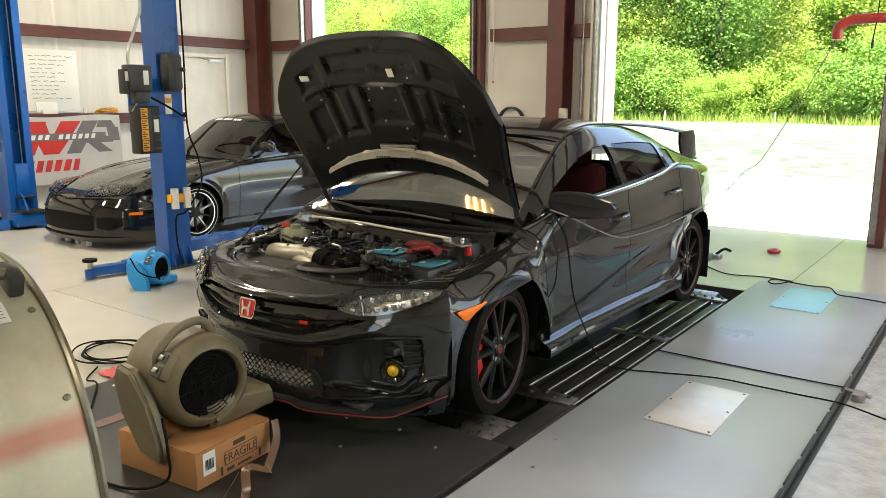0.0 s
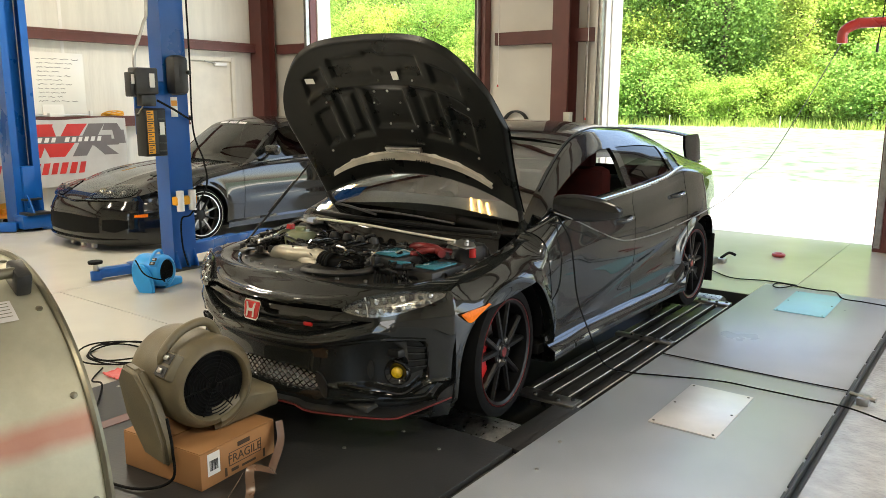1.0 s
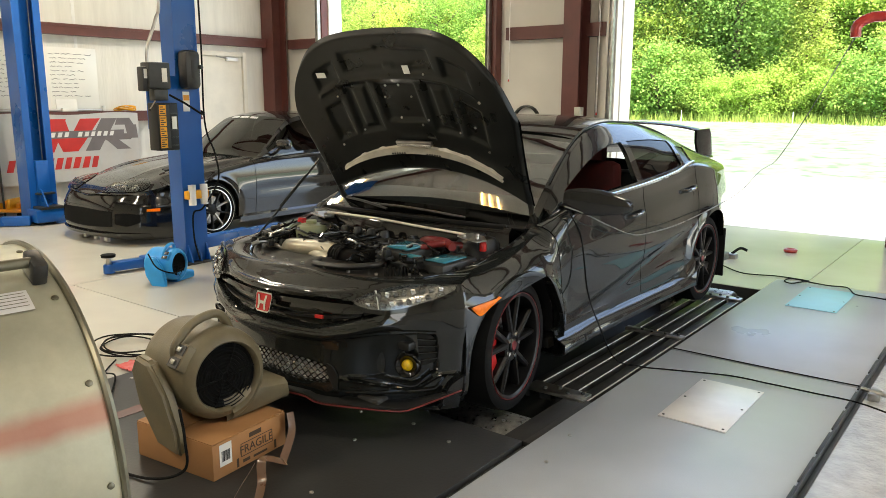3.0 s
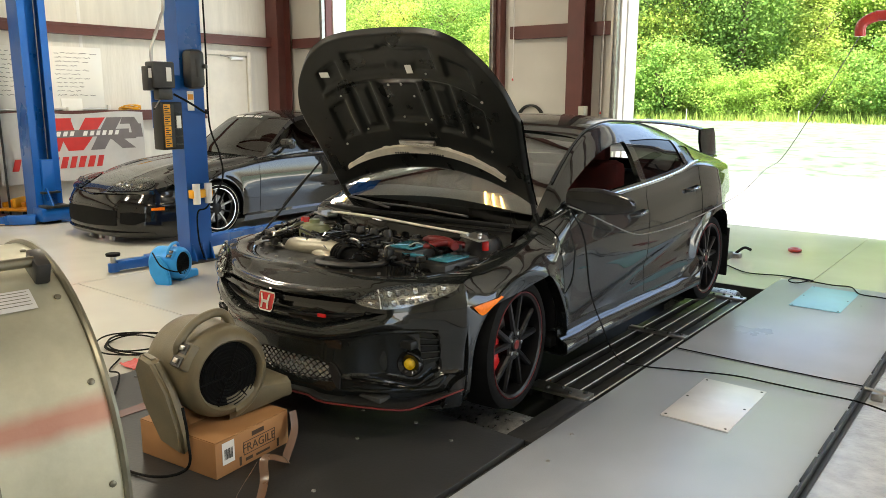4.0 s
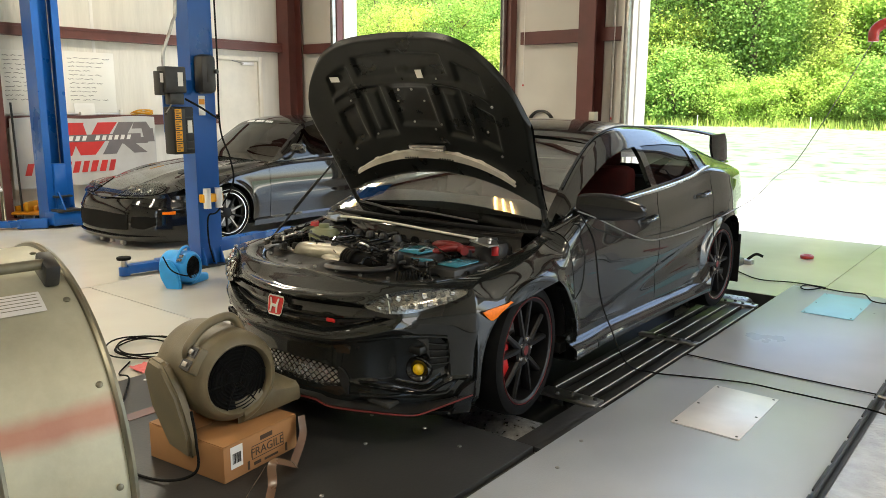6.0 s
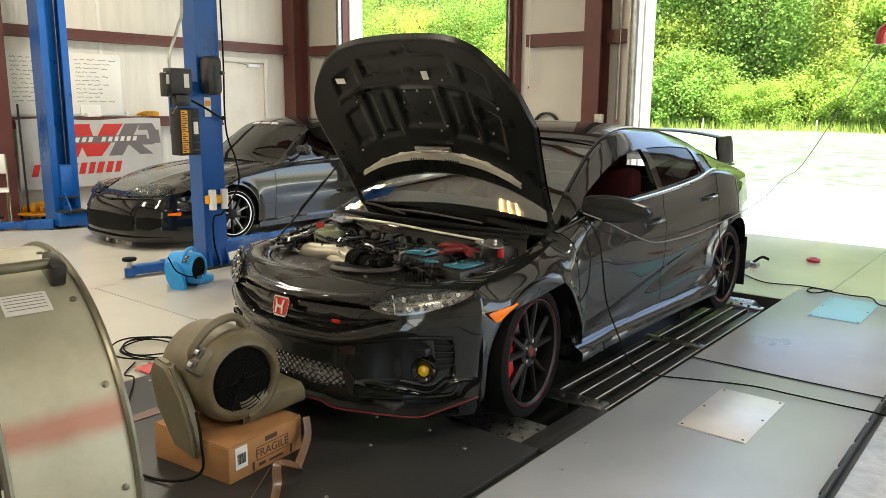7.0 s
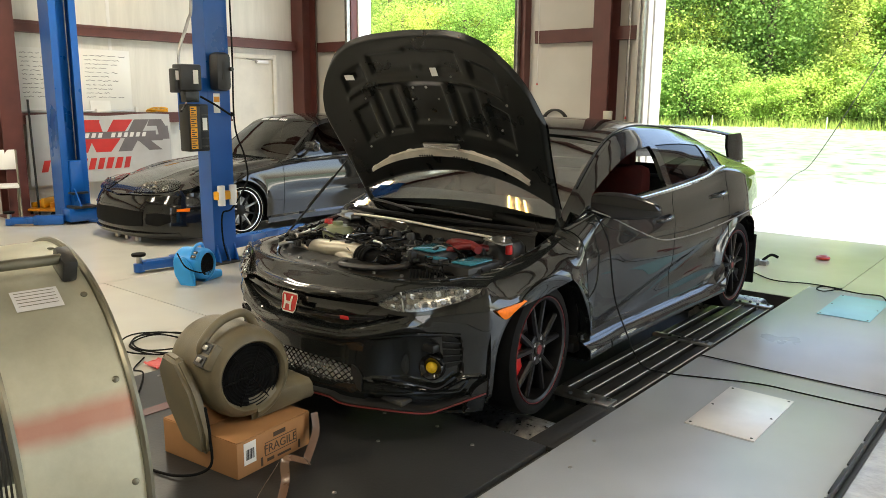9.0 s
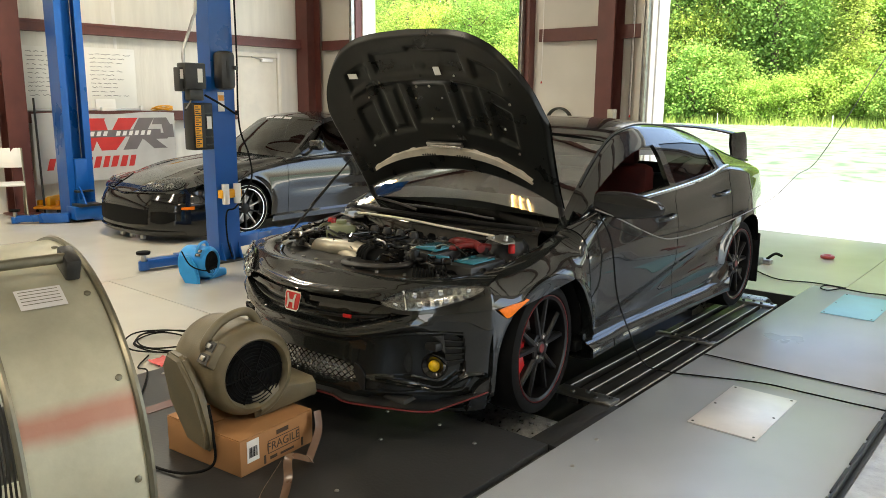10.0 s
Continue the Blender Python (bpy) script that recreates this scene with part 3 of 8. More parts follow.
def side_point(y, v, z0=None):
    """Body side: v = 0 at the sill or arch, 1 at the belt or hood edge."""
    hw, xe, ze = cv(HWT, y), cv(XE, y), cv(ZE, y)
    z0 = arch(y) if z0 is None else z0
    zs = ze - 0.075 - 0.075 * min(1, max(0, (0.5 - y) / 0.25))
    if v < 0.8:
        z = z0 + (zs - z0) * v / 0.8
        pr = cv([(0.1, 0.955), (0.2, 0.972), (0.34, 0.985), (0.5, 0.992), (0.62, 1.0), (0.75, 0.995), (0.85, 0.98), (0.95, 0.955), (1.05, 0.93)], z + 0.62 - max(0.62, 0.62 + 0.25 * (ze - 0.95)))
        x = hw * pr
    else:
        k = (v - 0.8) / 0.2
        a = k * math.pi / 2
        zt = zs
        pr = cv([(0.1, 0.955), (0.2, 0.972), (0.34, 0.985), (0.5, 0.992), (0.62, 1.0), (0.75, 0.995), (0.85, 0.98), (0.95, 0.955), (1.05, 0.93)], zt + 0.62 - max(0.62, 0.62 + 0.25 * (ze - 0.95)))
        x0 = hw * pr
        x = xe + (x0 - xe) * math.cos(a) ** 0.9 if k < 1 else xe
        z = zs + (ze - zs) * math.sin(a) ** 0.9
    # crease along the doors and the scooped lower door
    if 0.3 < y < 2.5:
        w = min(1, (y - 0.3) / 0.3) * min(1, (2.5 - y) / 0.3)
        zc = 0.32 + 0.17 * max(0, y - 0.6)
        d = z - zc
        x -= 0.016 * w * math.exp(-((d - 0.0) / 0.09) ** 2) if d < 0 else 0.016 * w * math.exp(-(d / 0.035) ** 2)
        zc2 = 0.735 + 0.07 * (y - 0.4)
        d2 = z - zc2
        x += 0.006 * w * math.exp(-(d2 / (0.018 if d2 > 0 else 0.08)) ** 2)
    for yc in (0.0, 2.7):
        r = math.hypot(y - yc, z - WZ)
        if r < WR + 0.16 and z > 0.2:
            x += 0.016 * math.exp(-((r - WR) / 0.05) ** 2)
    return x, z


def y_columns(a, b):
    ys = {a, b}
    n = max(2, int((b - a) / 0.05))
    ys |= {a + (b - a) * i / n for i in range(n + 1)}
    for yc in (0.0, 2.7):
        for k in range(33):
            y = yc - WR * math.cos(math.pi * k / 32)
            if a < y < b:
                ys.add(y)
        for y in (yc - WR - 0.0005, yc + WR + 0.0005):
            if a < y < b:
                ys.add(y)
    ys = sorted(ys)
    out = [ys[0]]
    for y in ys[1:]:
        if y - out[-1] > 0.0004:
            out.append(y)
    return out


VV = [i / 26 * 0.8 for i in range(26)] + [0.8 + 0.2 * i / 8 for i in range(9)]


def lean(y, z):
    return y + (0.6 - z) * 0.2 * math.exp(-((y - 0.39) / 0.07) ** 2)


for s in (1, -1):
    for nm, a, b in (("front_fender", -0.405, 0.386), ("front_door", 0.394, 1.516), ("rear_door", 1.524, 2.40), ("rear_quarter", 2.408, 3.5)):
        rows = []
        for y in y_columns(a, b):
            z0 = arch(y)
            if nm.endswith("door"):
                z0 = max(z0, 0.3)
            col = []
            x, z = side_point(y, 0, z0)
            col.append((s * (x - 0.06), lean(y, z), z + 0.004))
            for v in VV:
                x, z = side_point(y, v, z0)
                col.append((s * x, lean(y, z), z))
            if nm != "front_fender":
                col.append((s * (x - 0.03), y, z - 0.01))
            else:
                col.append((s * (x - 0.004), y, z - 0.05))
            rows.append(col)
        gridpart(nm, rows, M["paint"], car, flip=s < 0, thick=0.025)
    # sill with side skirt
    rows = []
    for i in range(41):
        y = 0.375 + (2.335 - 0.375) * i / 40
        hw = cv(HWT, y)
        e = 0.05 * max(0, (y - 2.0) / 0.33) ** 2
        rows.append([(s * px, y, pz) for px, pz in ((hw - 0.05, 0.325), (hw - 0.022, 0.318), (hw - 0.02, 0.286 + e * 0.3), (hw + 0.036, 0.254 + e), (hw + 0.043, 0.246 + e), (hw + 0.043, 0.2), (hw + 0.015, 0.185), (hw - 0.06, 0.18), (hw - 0.2, 0.19))])
    gridpart("side_skirt", rows, M["paint"], car, "gloss black side skirt", flip=s > 0, thick=0.01)
    rows = []
    for i in range(20):
        y = 2.06 + 0.28 * i / 19
        hw = cv(HWT, y)
        rows.append([(s * (hw + 0.03), y, 0.2), (s * (hw + 0.028), y, 0.22 + 0.16 * (i / 19) ** 1.6), (s * (hw - 0.02), y, 0.25 + 0.2 * (i / 19) ** 1.6)])
    gridpart("skirt_fin", rows, M["gloss"], car, flip=s < 0, thick=0.012)
    # wheel housings
    for yc in (0.0, 2.7):
        rows = []
        for k in range(25):
            an = math.pi * (k / 24) * 1.04 - 0.06
            rows.append([(s * xx, yc - math.cos(an) * (WR + 0.012), WZ + math.sin(an) * (WR + 0.012)) for xx in (0.865, 0.75, 0.56)])
        gridpart("wheel_housing", rows, M["rubber"], car, flip=s < 0)
        lathepart("inner_housing", (s * 0.56, yc, WZ), (1, 0, 0), [(0, 0), (0.0, WR + 0.03), (0.01, WR + 0.03), (0.01, 0)], M["rubber"], car)
    # mudflap behind the rear wheel
    boxpart("mudflap", (s * 0.84 - 0.075, 3.06, 0.13), (s * 0.84 + 0.075, 3.075, 0.52), M["rubber"], car, bevel=0.006)

# greenhouse
RAILX = [(0.28, 0.775), (0.42, 0.748), (0.6, 0.712), (0.8, 0.672), (1.0, 0.635), (1.2, 0.607), (1.5, 0.59), (1.9, 0.585), (2.3, 0.578), (2.6, 0.572), (2.9, 0.575), (3.2, 0.6), (3.5, 0.64)]
RAILZ = [(0.28, 0.838), (0.42, 0.93), (0.6, 1.05), (0.8, 1.165), (1.0, 1.262), (1.2, 1.33), (1.5, 1.37), (1.9, 1.358), (2.3, 1.305), (2.6, 1.243), (2.9, 1.165), (3.2, 1.08), (3.5, 1.0)]


def upper_point(y, v):
    xe, ze, xr, zr = cv(XE, y) - 0.006, cv(ZE, y), cv(RAILX, y), cv(RAILZ, y)
    b = math.sin(math.pi * v ** 1.5) * 0.045
    return xe + (xr - xe) * v + b, ze + (zr - ze) * v


ycols = sorted({0.53, 0.59, 0.65, 0.71, 0.77, 0.85, 0.95, 1.05, 1.15, 1.25, 1.35, 0.46, 0.5, 0.56, 0.62, 0.68, 0.74, 0.8, 0.9, 1.0, 1.1, 1.2, 1.3, 1.4, 1.475, 1.5, 1.53, 1.56, 1.65, 1.75, 1.85, 1.95, 2.05, 2.15, 2.22, 2.27, 2.33, 2.4, 2.5, 2.56, 2.62, 2.7, 2.8, 2.9, 3.0, 3.1, 3.2, 3.3, 3.4, 3.49})
vrows = [0, 0.035, 0.07, 0.16, 0.26, 0.36, 0.46, 0.56, 0.62, 0.68, 0.72, 0.76, 0.8, 0.84, 0.88, 0.92, 0.96, 1.0]
WINDOWS = [("front_side_window", 0.62, 1.475, 0.07, 0.72), ("rear_side_window", 1.56, 2.27, 0.07, 0.72), ("quarter_window", 2.33, 2.5, 0.07, 0.56)]
for s in (1, -1):
    bm = bmesh.new()
    gv = {}

    def vert(y, v, ins=0.0):
        k = (y, v, ins)
        if k not in gv:
            x, z = upper_point(y, v)
            gv[k] = bm.verts.new((s * (x - ins), y, z))
        return gv[k]
    cells = {}
    for a, b in zip(ycols, ycols[1:]):
        for c, d in zip(vrows, vrows[1:]):
            win = next((w for w in WINDOWS if w[1] - 1e-6 <= a and b <= w[2] + 1e-6 and w[3] - 1e-6 <= c and d <= w[4] + 1e-6), None)
            if win:
                cells.setdefault(win[0], []).append((a, b, c, d))
                continue
            bm.faces.new((vert(a, c), vert(b, c), vert(b, d), vert(a, d)))
    es = [e for e in bm.edges if e.is_boundary]
    r = bmesh.ops.extrude_edge_only(bm, edges=es)
    for g in r["geom"]:
        if isinstance(g, bmesh.types.BMVert):
            g.co.x -= s * 0.03
    part("pillar_frame", bm, M["paint"], car)
    for w, cs in cells.items():
        if s > 0 and w == "front_side_window":
            continue  # rolled down
        bm = bmesh.new()
        gv = {}
        for a, b, c, d in cs:
            bm.faces.new((vert(a, c, 0.008), vert(b, c, 0.008), vert(b, d, 0.008), vert(a, d, 0.008)))
        part(w, bm, M["tint_front" if w.startswith("front") else "tint"], car, "tinted glass").visible_shadow = False
    # bright belt moulding and roof drip line
    tubepart("belt_moulding", [(s * (cv(XE, y) + 0.004), y, cv(ZE, y) + 0.006) for y in (0.62, 0.8, 1.0, 1.2, 1.5, 1.8, 2.1, 2.3, 2.45, 2.56)], 0.011, M["chrome"], car, "polished belt moulding")
    tubepart("roof_gutter", [(s * (cv(RAILX, y) - 0.02), y, cv(RAILZ, y) + 0.012) for y in (0.62, 0.8, 1.0, 1.2, 1.5, 1.9, 2.3, 2.6, 2.9)], 0.006, M["satin"], car)

# windscreen, roof, tailgate glass
def screen_point(k, w):
    y0 = 0.44 + (1.06 - 0.44) * k
    bow = 1 - w * w
    return (w * cv(RAILX, y0), y0 - bow * (0.05 + 0.03 * k), cv(RAILZ, y0) + bow * (0.048 * k - 0.005))


ks = [-0.2, -0.17] + [-0.17 + 1.1 * i / 12 for i in range(1, 13)] + [1.0]
ws = [-1, -0.95] + [-0.95 + 1.9 * i / 22 for i in range(1, 23)] + [1.0]
frame_rows = [[screen_point(k, w) for w in ws] for k in ks]
gridpart("windscreen", [[screen_point(k, w) for w in ws[1:-1]] for k in ks[1:-1]], M["windshield"], car, "raked windscreen glass").visible_shadow = False
for s in (1, -1):
    gridpart("a_pillar", [[screen_point(k, s * w) for w in (0.95, 0.985, 1.0, 1.012)] for k in ks], M["paint"], car, thick=0.03, flip=s > 0)
gridpart("screen_header", [[screen_point(k, w) for w in ws[1:-1]] for k in ks[-2:]], M["paint"], car, thick=0.02, flip=True)
gridpart("screen_base", [[screen_point(k, w) for w in ws[1:-1]] for k in ks[:2]], M["satin"], car, thick=0.02, flip=True)


def roof_point(y, w):
    bow = 1 - w * w
    ramp = min(1, max(0, (y - 1.06) / 0.5))
    return (w * (cv(RAILX, y) - 0.012), y - bow * 0.08 * (1 - ramp), cv(RAILZ, y) + 0.01 * (1 - w ** 8) + bow * 0.048)


ry = [1.066, 1.12, 1.2, 1.3, 1.4, 1.5, 1.65, 1.8, 1.95, 2.1, 2.25, 2.4, 2.52, 2.62, 2.7]
rw = [-1 + 2 * i / 24 for i in range(25)]
gridpart("roof", [[roof_point(y, w) for w in rw] for y in ry], M["paint"], car, thick=0.02, flip=True)
gridpart("tailgate_glass", [[roof_point(y, w * 0.94) for w in rw] for y in (2.71, 2.8, 2.9, 3.0, 3.1, 3.2, 3.3)], M["tint"], car)
gridpart("tailgate_top", [[roof_point(y, w) for w in rw] for y in (3.3, 3.35, 3.4, 3.5)], M["paint"], car)
# vortex fins at the trailing edge of the roof
for i in range(5):
    x = -0.4 + 0.2 * i
    bm = bmesh.new()
    z = roof_point(2.62, x / 0.57)[2]
    prism(bm, [(2.52, z + 0.012), (2.66, z - 0.02), (2.66, z + 0.02)], 0.006, Matrix(((0, 0, 1, x), (1, 0, 0, 0), (0, 1, 0, 0), (0, 0, 0, 1))))
    part("roof_fin", bm, M["gloss"], car)

# tail
rows = []
for i in range(25):
    a = -math.pi / 2 + math.pi * i / 24
    sx, cx = math.copysign(abs(math.sin(a)) ** 0.7, a), math.cos(a) ** 0.6
    rows.append([(sx * w, 3.42 + cx * d * 0.6, z) for w, d, z in ((0.74, 0.05, 0.18), (0.76, 0.14, 0.22), (0.77, 0.18, 0.4), (0.775, 0.18, 0.55), (0.77, 0.15, 0.66), (0.75, 0.13, 0.8), (0.72, 0.12, 0.9), (0.67, 0.1, 0.985), (0.64, 0.0, 1.0))])
gridpart("rear_bumper", rows, M["paint"], car)
for s in (1, -1):
    rows = [[(s * x, y, z) for x, y, z in ((0.775 - 0.25 * k, 3.43 + 0.08 * math.sin(min(1, k * 1.5) * math.pi / 2) + 0.012, 0.79 + 0.0 * k), (0.745 - 0.25 * k, 3.42 + 0.08 * math.sin(min(1, k * 1.5) * math.pi / 2) + 0.012, 0.93))] for k in (0, 0.2, 0.4, 0.6, 0.8, 1.0)]
    gridpart("tail_lamp", rows, M["redpaint"], car, "red tail lamp lens", thick=0.01)

# rear wing
rows = []
for i in range(33):
    w = -1 + 2 * i / 32
    drop = 0.055 * abs(w) ** 2.5
    rows.append([(w * 0.605, 3.15 + yy - 0.0 * drop, 1.325 + zz - drop) for yy, zz in ((0, 0), (0.03, 0.014), (0.1, 0.016), (0.2, 0.006), (0.25, -0.006), (0.2, -0.008), (0.1, -0.004), (0.03, -0.01), (0, 0))])
gridpart("wing_blade", rows, M["gloss"], car, "gloss black rear wing blade")
for s in (1, -1):
    bm = bmesh.new()
    prism(bm, [(3.1, 1.285), (3.4, 1.29), (3.45, 1.24), (3.5, 1.07), (3.38, 1.055), (3.18, 1.07), (3.11, 1.19)], 0.02, Matrix(((0, 0, 1, s * 0.605 - 0.009), (1, 0, 0, 0), (0, 1, 0, 0), (0, 0, 0, 1))))
    part("wing_endplate", bm, M["gloss"], car)
    boxpart("wing_foot", (s * 0.605 - 0.06, 3.16, 1.04), (s * 0.605 + 0.06, 3.4, 1.07), M["gloss"], car, bevel=0.012)

# front fascia: swept in plan, with a sunken mouth, lower intake and lamp pods
FHW = [(0.13, 0.83), (0.2, 0.85), (0.3, 0.853), (0.42, 0.86), (0.52, 0.874), (0.6, 0.876), (0.66, 0.866), (0.72, 0.84)]
FD = [(0.13, 0.39), (0.17, 0.42), (0.22, 0.43), (0.3, 0.42), (0.4, 0.415), (0.5, 0.42), (0.56, 0.42), (0.62, 0.405), (0.66, 0.375), (0.7, 0.315), (0.72, 0.28)]
FTOP = 0.716


def fascia(x, z, off=0.0):
    def raw(x, z):
        q = min(1, abs(x) / cv(FHW, z)) ** 2
        return -0.40 - cv(FD, z) * (1 - q) ** 0.75
    y = raw(x, z)
    if not off:
        return (x, y, z)
    e = 0.01
    gx = (raw(x + e, z) - raw(x - e, z)) / (2 * e)
    gz = (raw(x, min(0.72, z + e)) - raw(x, z - e)) / (2 * e)
    n = Vector((gx, -1, gz))
    n.x = max(-2.0, min(2.0, n.x))
    n.z = max(-1.6, min(1.6, n.z))
    n.normalize()
    return (x + n.x * off, y + n.y * off, z + n.z * off)


def band(x, z, lo, hi, e=0.007):
    """1 between two edge curves over x, 0 outside, with a short ramp."""
    if x > lo[-1][0]:
        return 0.0
    d = min(z - cv(lo, x), cv(hi, x) - z, lo[-1][0] - x) / e
    return min(1.0, max(0.0, d))


MOUTH_LO = [(0, 0.5), (0.27, 0.497), (0.38, 0.517), (0.53, 0.566), (0.6, 0.592)]
MOUTH_HI = [(0, 0.634), (0.2, 0.636), (0.33, 0.644), (0.42, 0.64), (0.6, 0.612)]
INTAKE_LO = [(0, 0.262), (0.26, 0.245), (0.37, 0.25)]
INTAKE_HI = [(0, 0.352), (0.2, 0.347), (0.37, 0.322)]
POD_LO = [(0.43, 0.283), (0.575, 0.285), (0.7, 0.262), (0.79, 0.32)]
POD_HI = [(0.43, 0.468), (0.6, 0.5), (0.72, 0.507), (0.79, 0.5)]


def relief(x, z):
    """How far the bumper stands proud of, or back from, the plain fascia."""
    x = abs(x)
    d = -0.05 * band(x, z, MOUTH_LO, MOUTH_HI) - 0.055 * band(x, z, INTAKE_LO, INTAKE_HI)
    if x > 0.42:
        d -= 0.026 * band(x, z, POD_LO, POD_HI, 0.012) * min(1, max(0, (x - 0.43) / 0.17))
        d -= 0.02 * band(x, z, [(0.42, 0.15), (0.8, 0.15)], [(0.42, 0.222), (0.7, 0.236), (0.8, 0.25)], 0.008)
    w = max(0.0, 1 - (x / 0.7) ** 4)
    lip = cv([(0, 0.466), (0.27, 0.466), (0.43, 0.49), (0.6, 0.54)], x)
    d += 0.02 * w * math.exp(-((z - lip) / 0.022) ** 2)
    d += 0.016 * max(0.0, 1 - (x / 0.5) ** 4) * math.exp(-((z - cv([(0, 0.648), (0.33, 0.658), (0.5, 0.685)], x)) / 0.012) ** 2)
    d += 0.01 * math.exp(-((z - cv([(0, 0.29), (0.43, 0.272), (0.7, 0.252), (0.8, 0.31)], x)) / 0.006) ** 2) * (x > 0.4)
    return d


def patch(name, strip, off, material, label="", n=8, cols=24, thick=0.02, mirror=False):
    """A trim piece on the fascia between a lower and an upper edge: (x, low, high)."""
    for s in ((1, -1) if mirror else (1,)):
        x0, x1 = strip[0][0], strip[-1][0]
        rows = []
        for i in range(cols + 1):
            x = x0 + (x1 - x0) * i / cols
            lo, hi = cv([(p[0], p[1]) for p in strip], x), cv([(p[0], p[2]) for p in strip], x)
            rows.append([fascia(s * x, lo + (hi - lo) * j / n, off) for j in range(n + 1)])
        gridpart(name, rows, material, car, label, thick=thick, flip=s < 0)


def both(strip):
    """The strip mirrored over the car's middle."""
    return [(-x, lo, hi) for x, lo, hi in reversed(strip) if x > 0] + strip


zs = [0.13 + (FTOP - 0.13) * i / 130 for i in range(131)]
xs = [math.sin(math.pi / 2 * (-1 + 2 * i / 180)) for i in range(181)]
rows = []
for w in xs:
    col = []
    for z in zs:
        x = w * cv(FHW, z) * 0.9999
        d = relief(x, z)
        col.append(fascia(x, z, d if abs(w) < 0.985 and abs(d) > 1e-4 else 0.0))
    rows.append(col)
gridpart("front_bumper", rows, M["paint"], car, smooth=35)
# panel from the nose back to the hood opening
EDGE_Y = [(0, -0.66), (0.3, -0.6), (0.5, -0.5), (0.62, -0.39), (0.7, -0.31), (0.8, -0.24)]
EDGE_Z = [(0, 0.736), (0.3, 0.718), (0.5, 0.712), (0.62, 0.722), (0.7, 0.738), (0.8, 0.74)]
rows = []
for w in xs:
    x, y, z = fascia(w * cv(FHW, FTOP) * 0.9999, FTOP)
    x1 = x * (0.985 - 0.05 * abs(w) ** 3)
    y1, z1 = max(y + 0.012, cv(EDGE_Y, abs(x1))), cv(EDGE_Z, abs(x1))
    col = [(x, y, z)]
    for k in (0.2, 0.45, 0.7, 0.9, 1.0):
        col.append((x + (x1 - x) * k, y + (y1 - y) * k, z + (z1 - z) * k + 0.008 * math.sin(math.pi * k)))
    col += [(x1, y1 + 0.006, z1 - 0.006), (x1, y1 + 0.01, z1 - 0.05)]
    rows.append(col)
gridpart("nose_panel", rows, M["paint"], car)
patch("grille_bar", both([(0, 0.6, 0.622), (0.2, 0.602, 0.626), (0.42, 0.6, 0.626), (0.52, 0.598, 0.618)]), -0.012, M["gloss"], "gloss black grille wing", cols=40)
patch("grille_slat", both([(0, 0.535, 0.545), (0.3, 0.54, 0.55), (0.5, 0.568, 0.576)]), -0.026, M["satin"], cols=40)
patch("intercooler", both([(0, 0.264, 0.35), (0.26, 0.248, 0.342), (0.362, 0.252, 0.322)]), -0.036, M["alu"], "silver finned intercooler core", cols=30)
bm = bmesh.new()
nx, nz = 21, 6
for j in range(nz + 1):
    pts = []
    for i in range(nx * 2 + 1):
        x = -0.362 + 0.724 * i / (nx * 2)
        lo, hi = cv(INTAKE_LO, abs(x)), cv(INTAKE_HI, abs(x))
        zz = lo + (hi - lo) * j / nz + (0.0065 if (i + j) % 2 else -0.0065)
        pts.append(fascia(x, min(hi, max(lo, zz)), -0.016))
    tube(bm, pts, 0.0042, 4, 0)
part("grille_mesh", bm, M["gloss"], car, "black honeycomb mesh over the lower intake", smooth=0)
patch("intake_blade", [(0.352, 0.3, 0.34), (0.375, 0.255, 0.328), (0.395, 0.225, 0.3), (0.405, 0.22, 0.28)], 0.014, M["satin"], "grey intake side blade", mirror=True, cols=8)
patch("pod_brow", [(0.44, 0.474, 0.482), (0.6, 0.502, 0.51), (0.72, 0.512, 0.519), (0.79, 0.508, 0.514)], 0.012, M["paint"], mirror=True, n=3, thick=0.012)
patch("pod_duct", [(0.725, 0.34, 0.5), (0.76, 0.355, 0.495), (0.79, 0.37, 0.47)], -0.016, M["satin"], "slatted side duct", mirror=True, cols=8)
for k in range(4):
    patch("duct_slat", [(0.725, 0.37 + 0.034 * k, 0.376 + 0.034 * k), (0.79, 0.38 + 0.028 * k, 0.386 + 0.028 * k)], -0.006, M["gloss"], mirror=True, n=2, cols=4, thick=0.008)
patch("recess_blade", [(0.45, 0.281, 0.288), (0.575, 0.284, 0.291), (0.7, 0.256, 0.264), (0.765, 0.305, 0.315)], 0.016, M["gloss"], mirror=True, n=3, thick=0.014)
patch("chin_edge", [(0.38, 0.214, 0.22), (0.55, 0.222, 0.228), (0.72, 0.237, 0.243), (0.775, 0.242, 0.249), (0.815, 0.3, 0.31)], 0.014, M["paint"], mirror=True, n=3, thick=0.014)
for s in (1, -1):
    c = Vector(fascia(s * 0.684, 0.35, -0.012))
    ax = Vector((s * 0.45, -1, 0)).normalized()
    lathepart("fog_bezel", c, ax, [(-0.02, 0.062), (0.008, 0.058), (0.016, 0.05), (0.004, 0.036), (-0.006, 0.026)], M["gloss"], car)
    fog = lathepart("fog_lamp", c, ax, [(-0.01, 0.027), (0.002, 0.026), (0.009, 0.018), (0.011, 0.0)], M["amberlens"], car, "yellow fog lamp lens")
    tubepart("fog_guard", [c + Vector((0.0, -0.01, 0.058)), c + Vector((s * 0.04, -0.002, 0.05)), c + Vector((s * 0.06, 0.014, 0.02))], 0.006, M["gloss"], fog, steps=4)
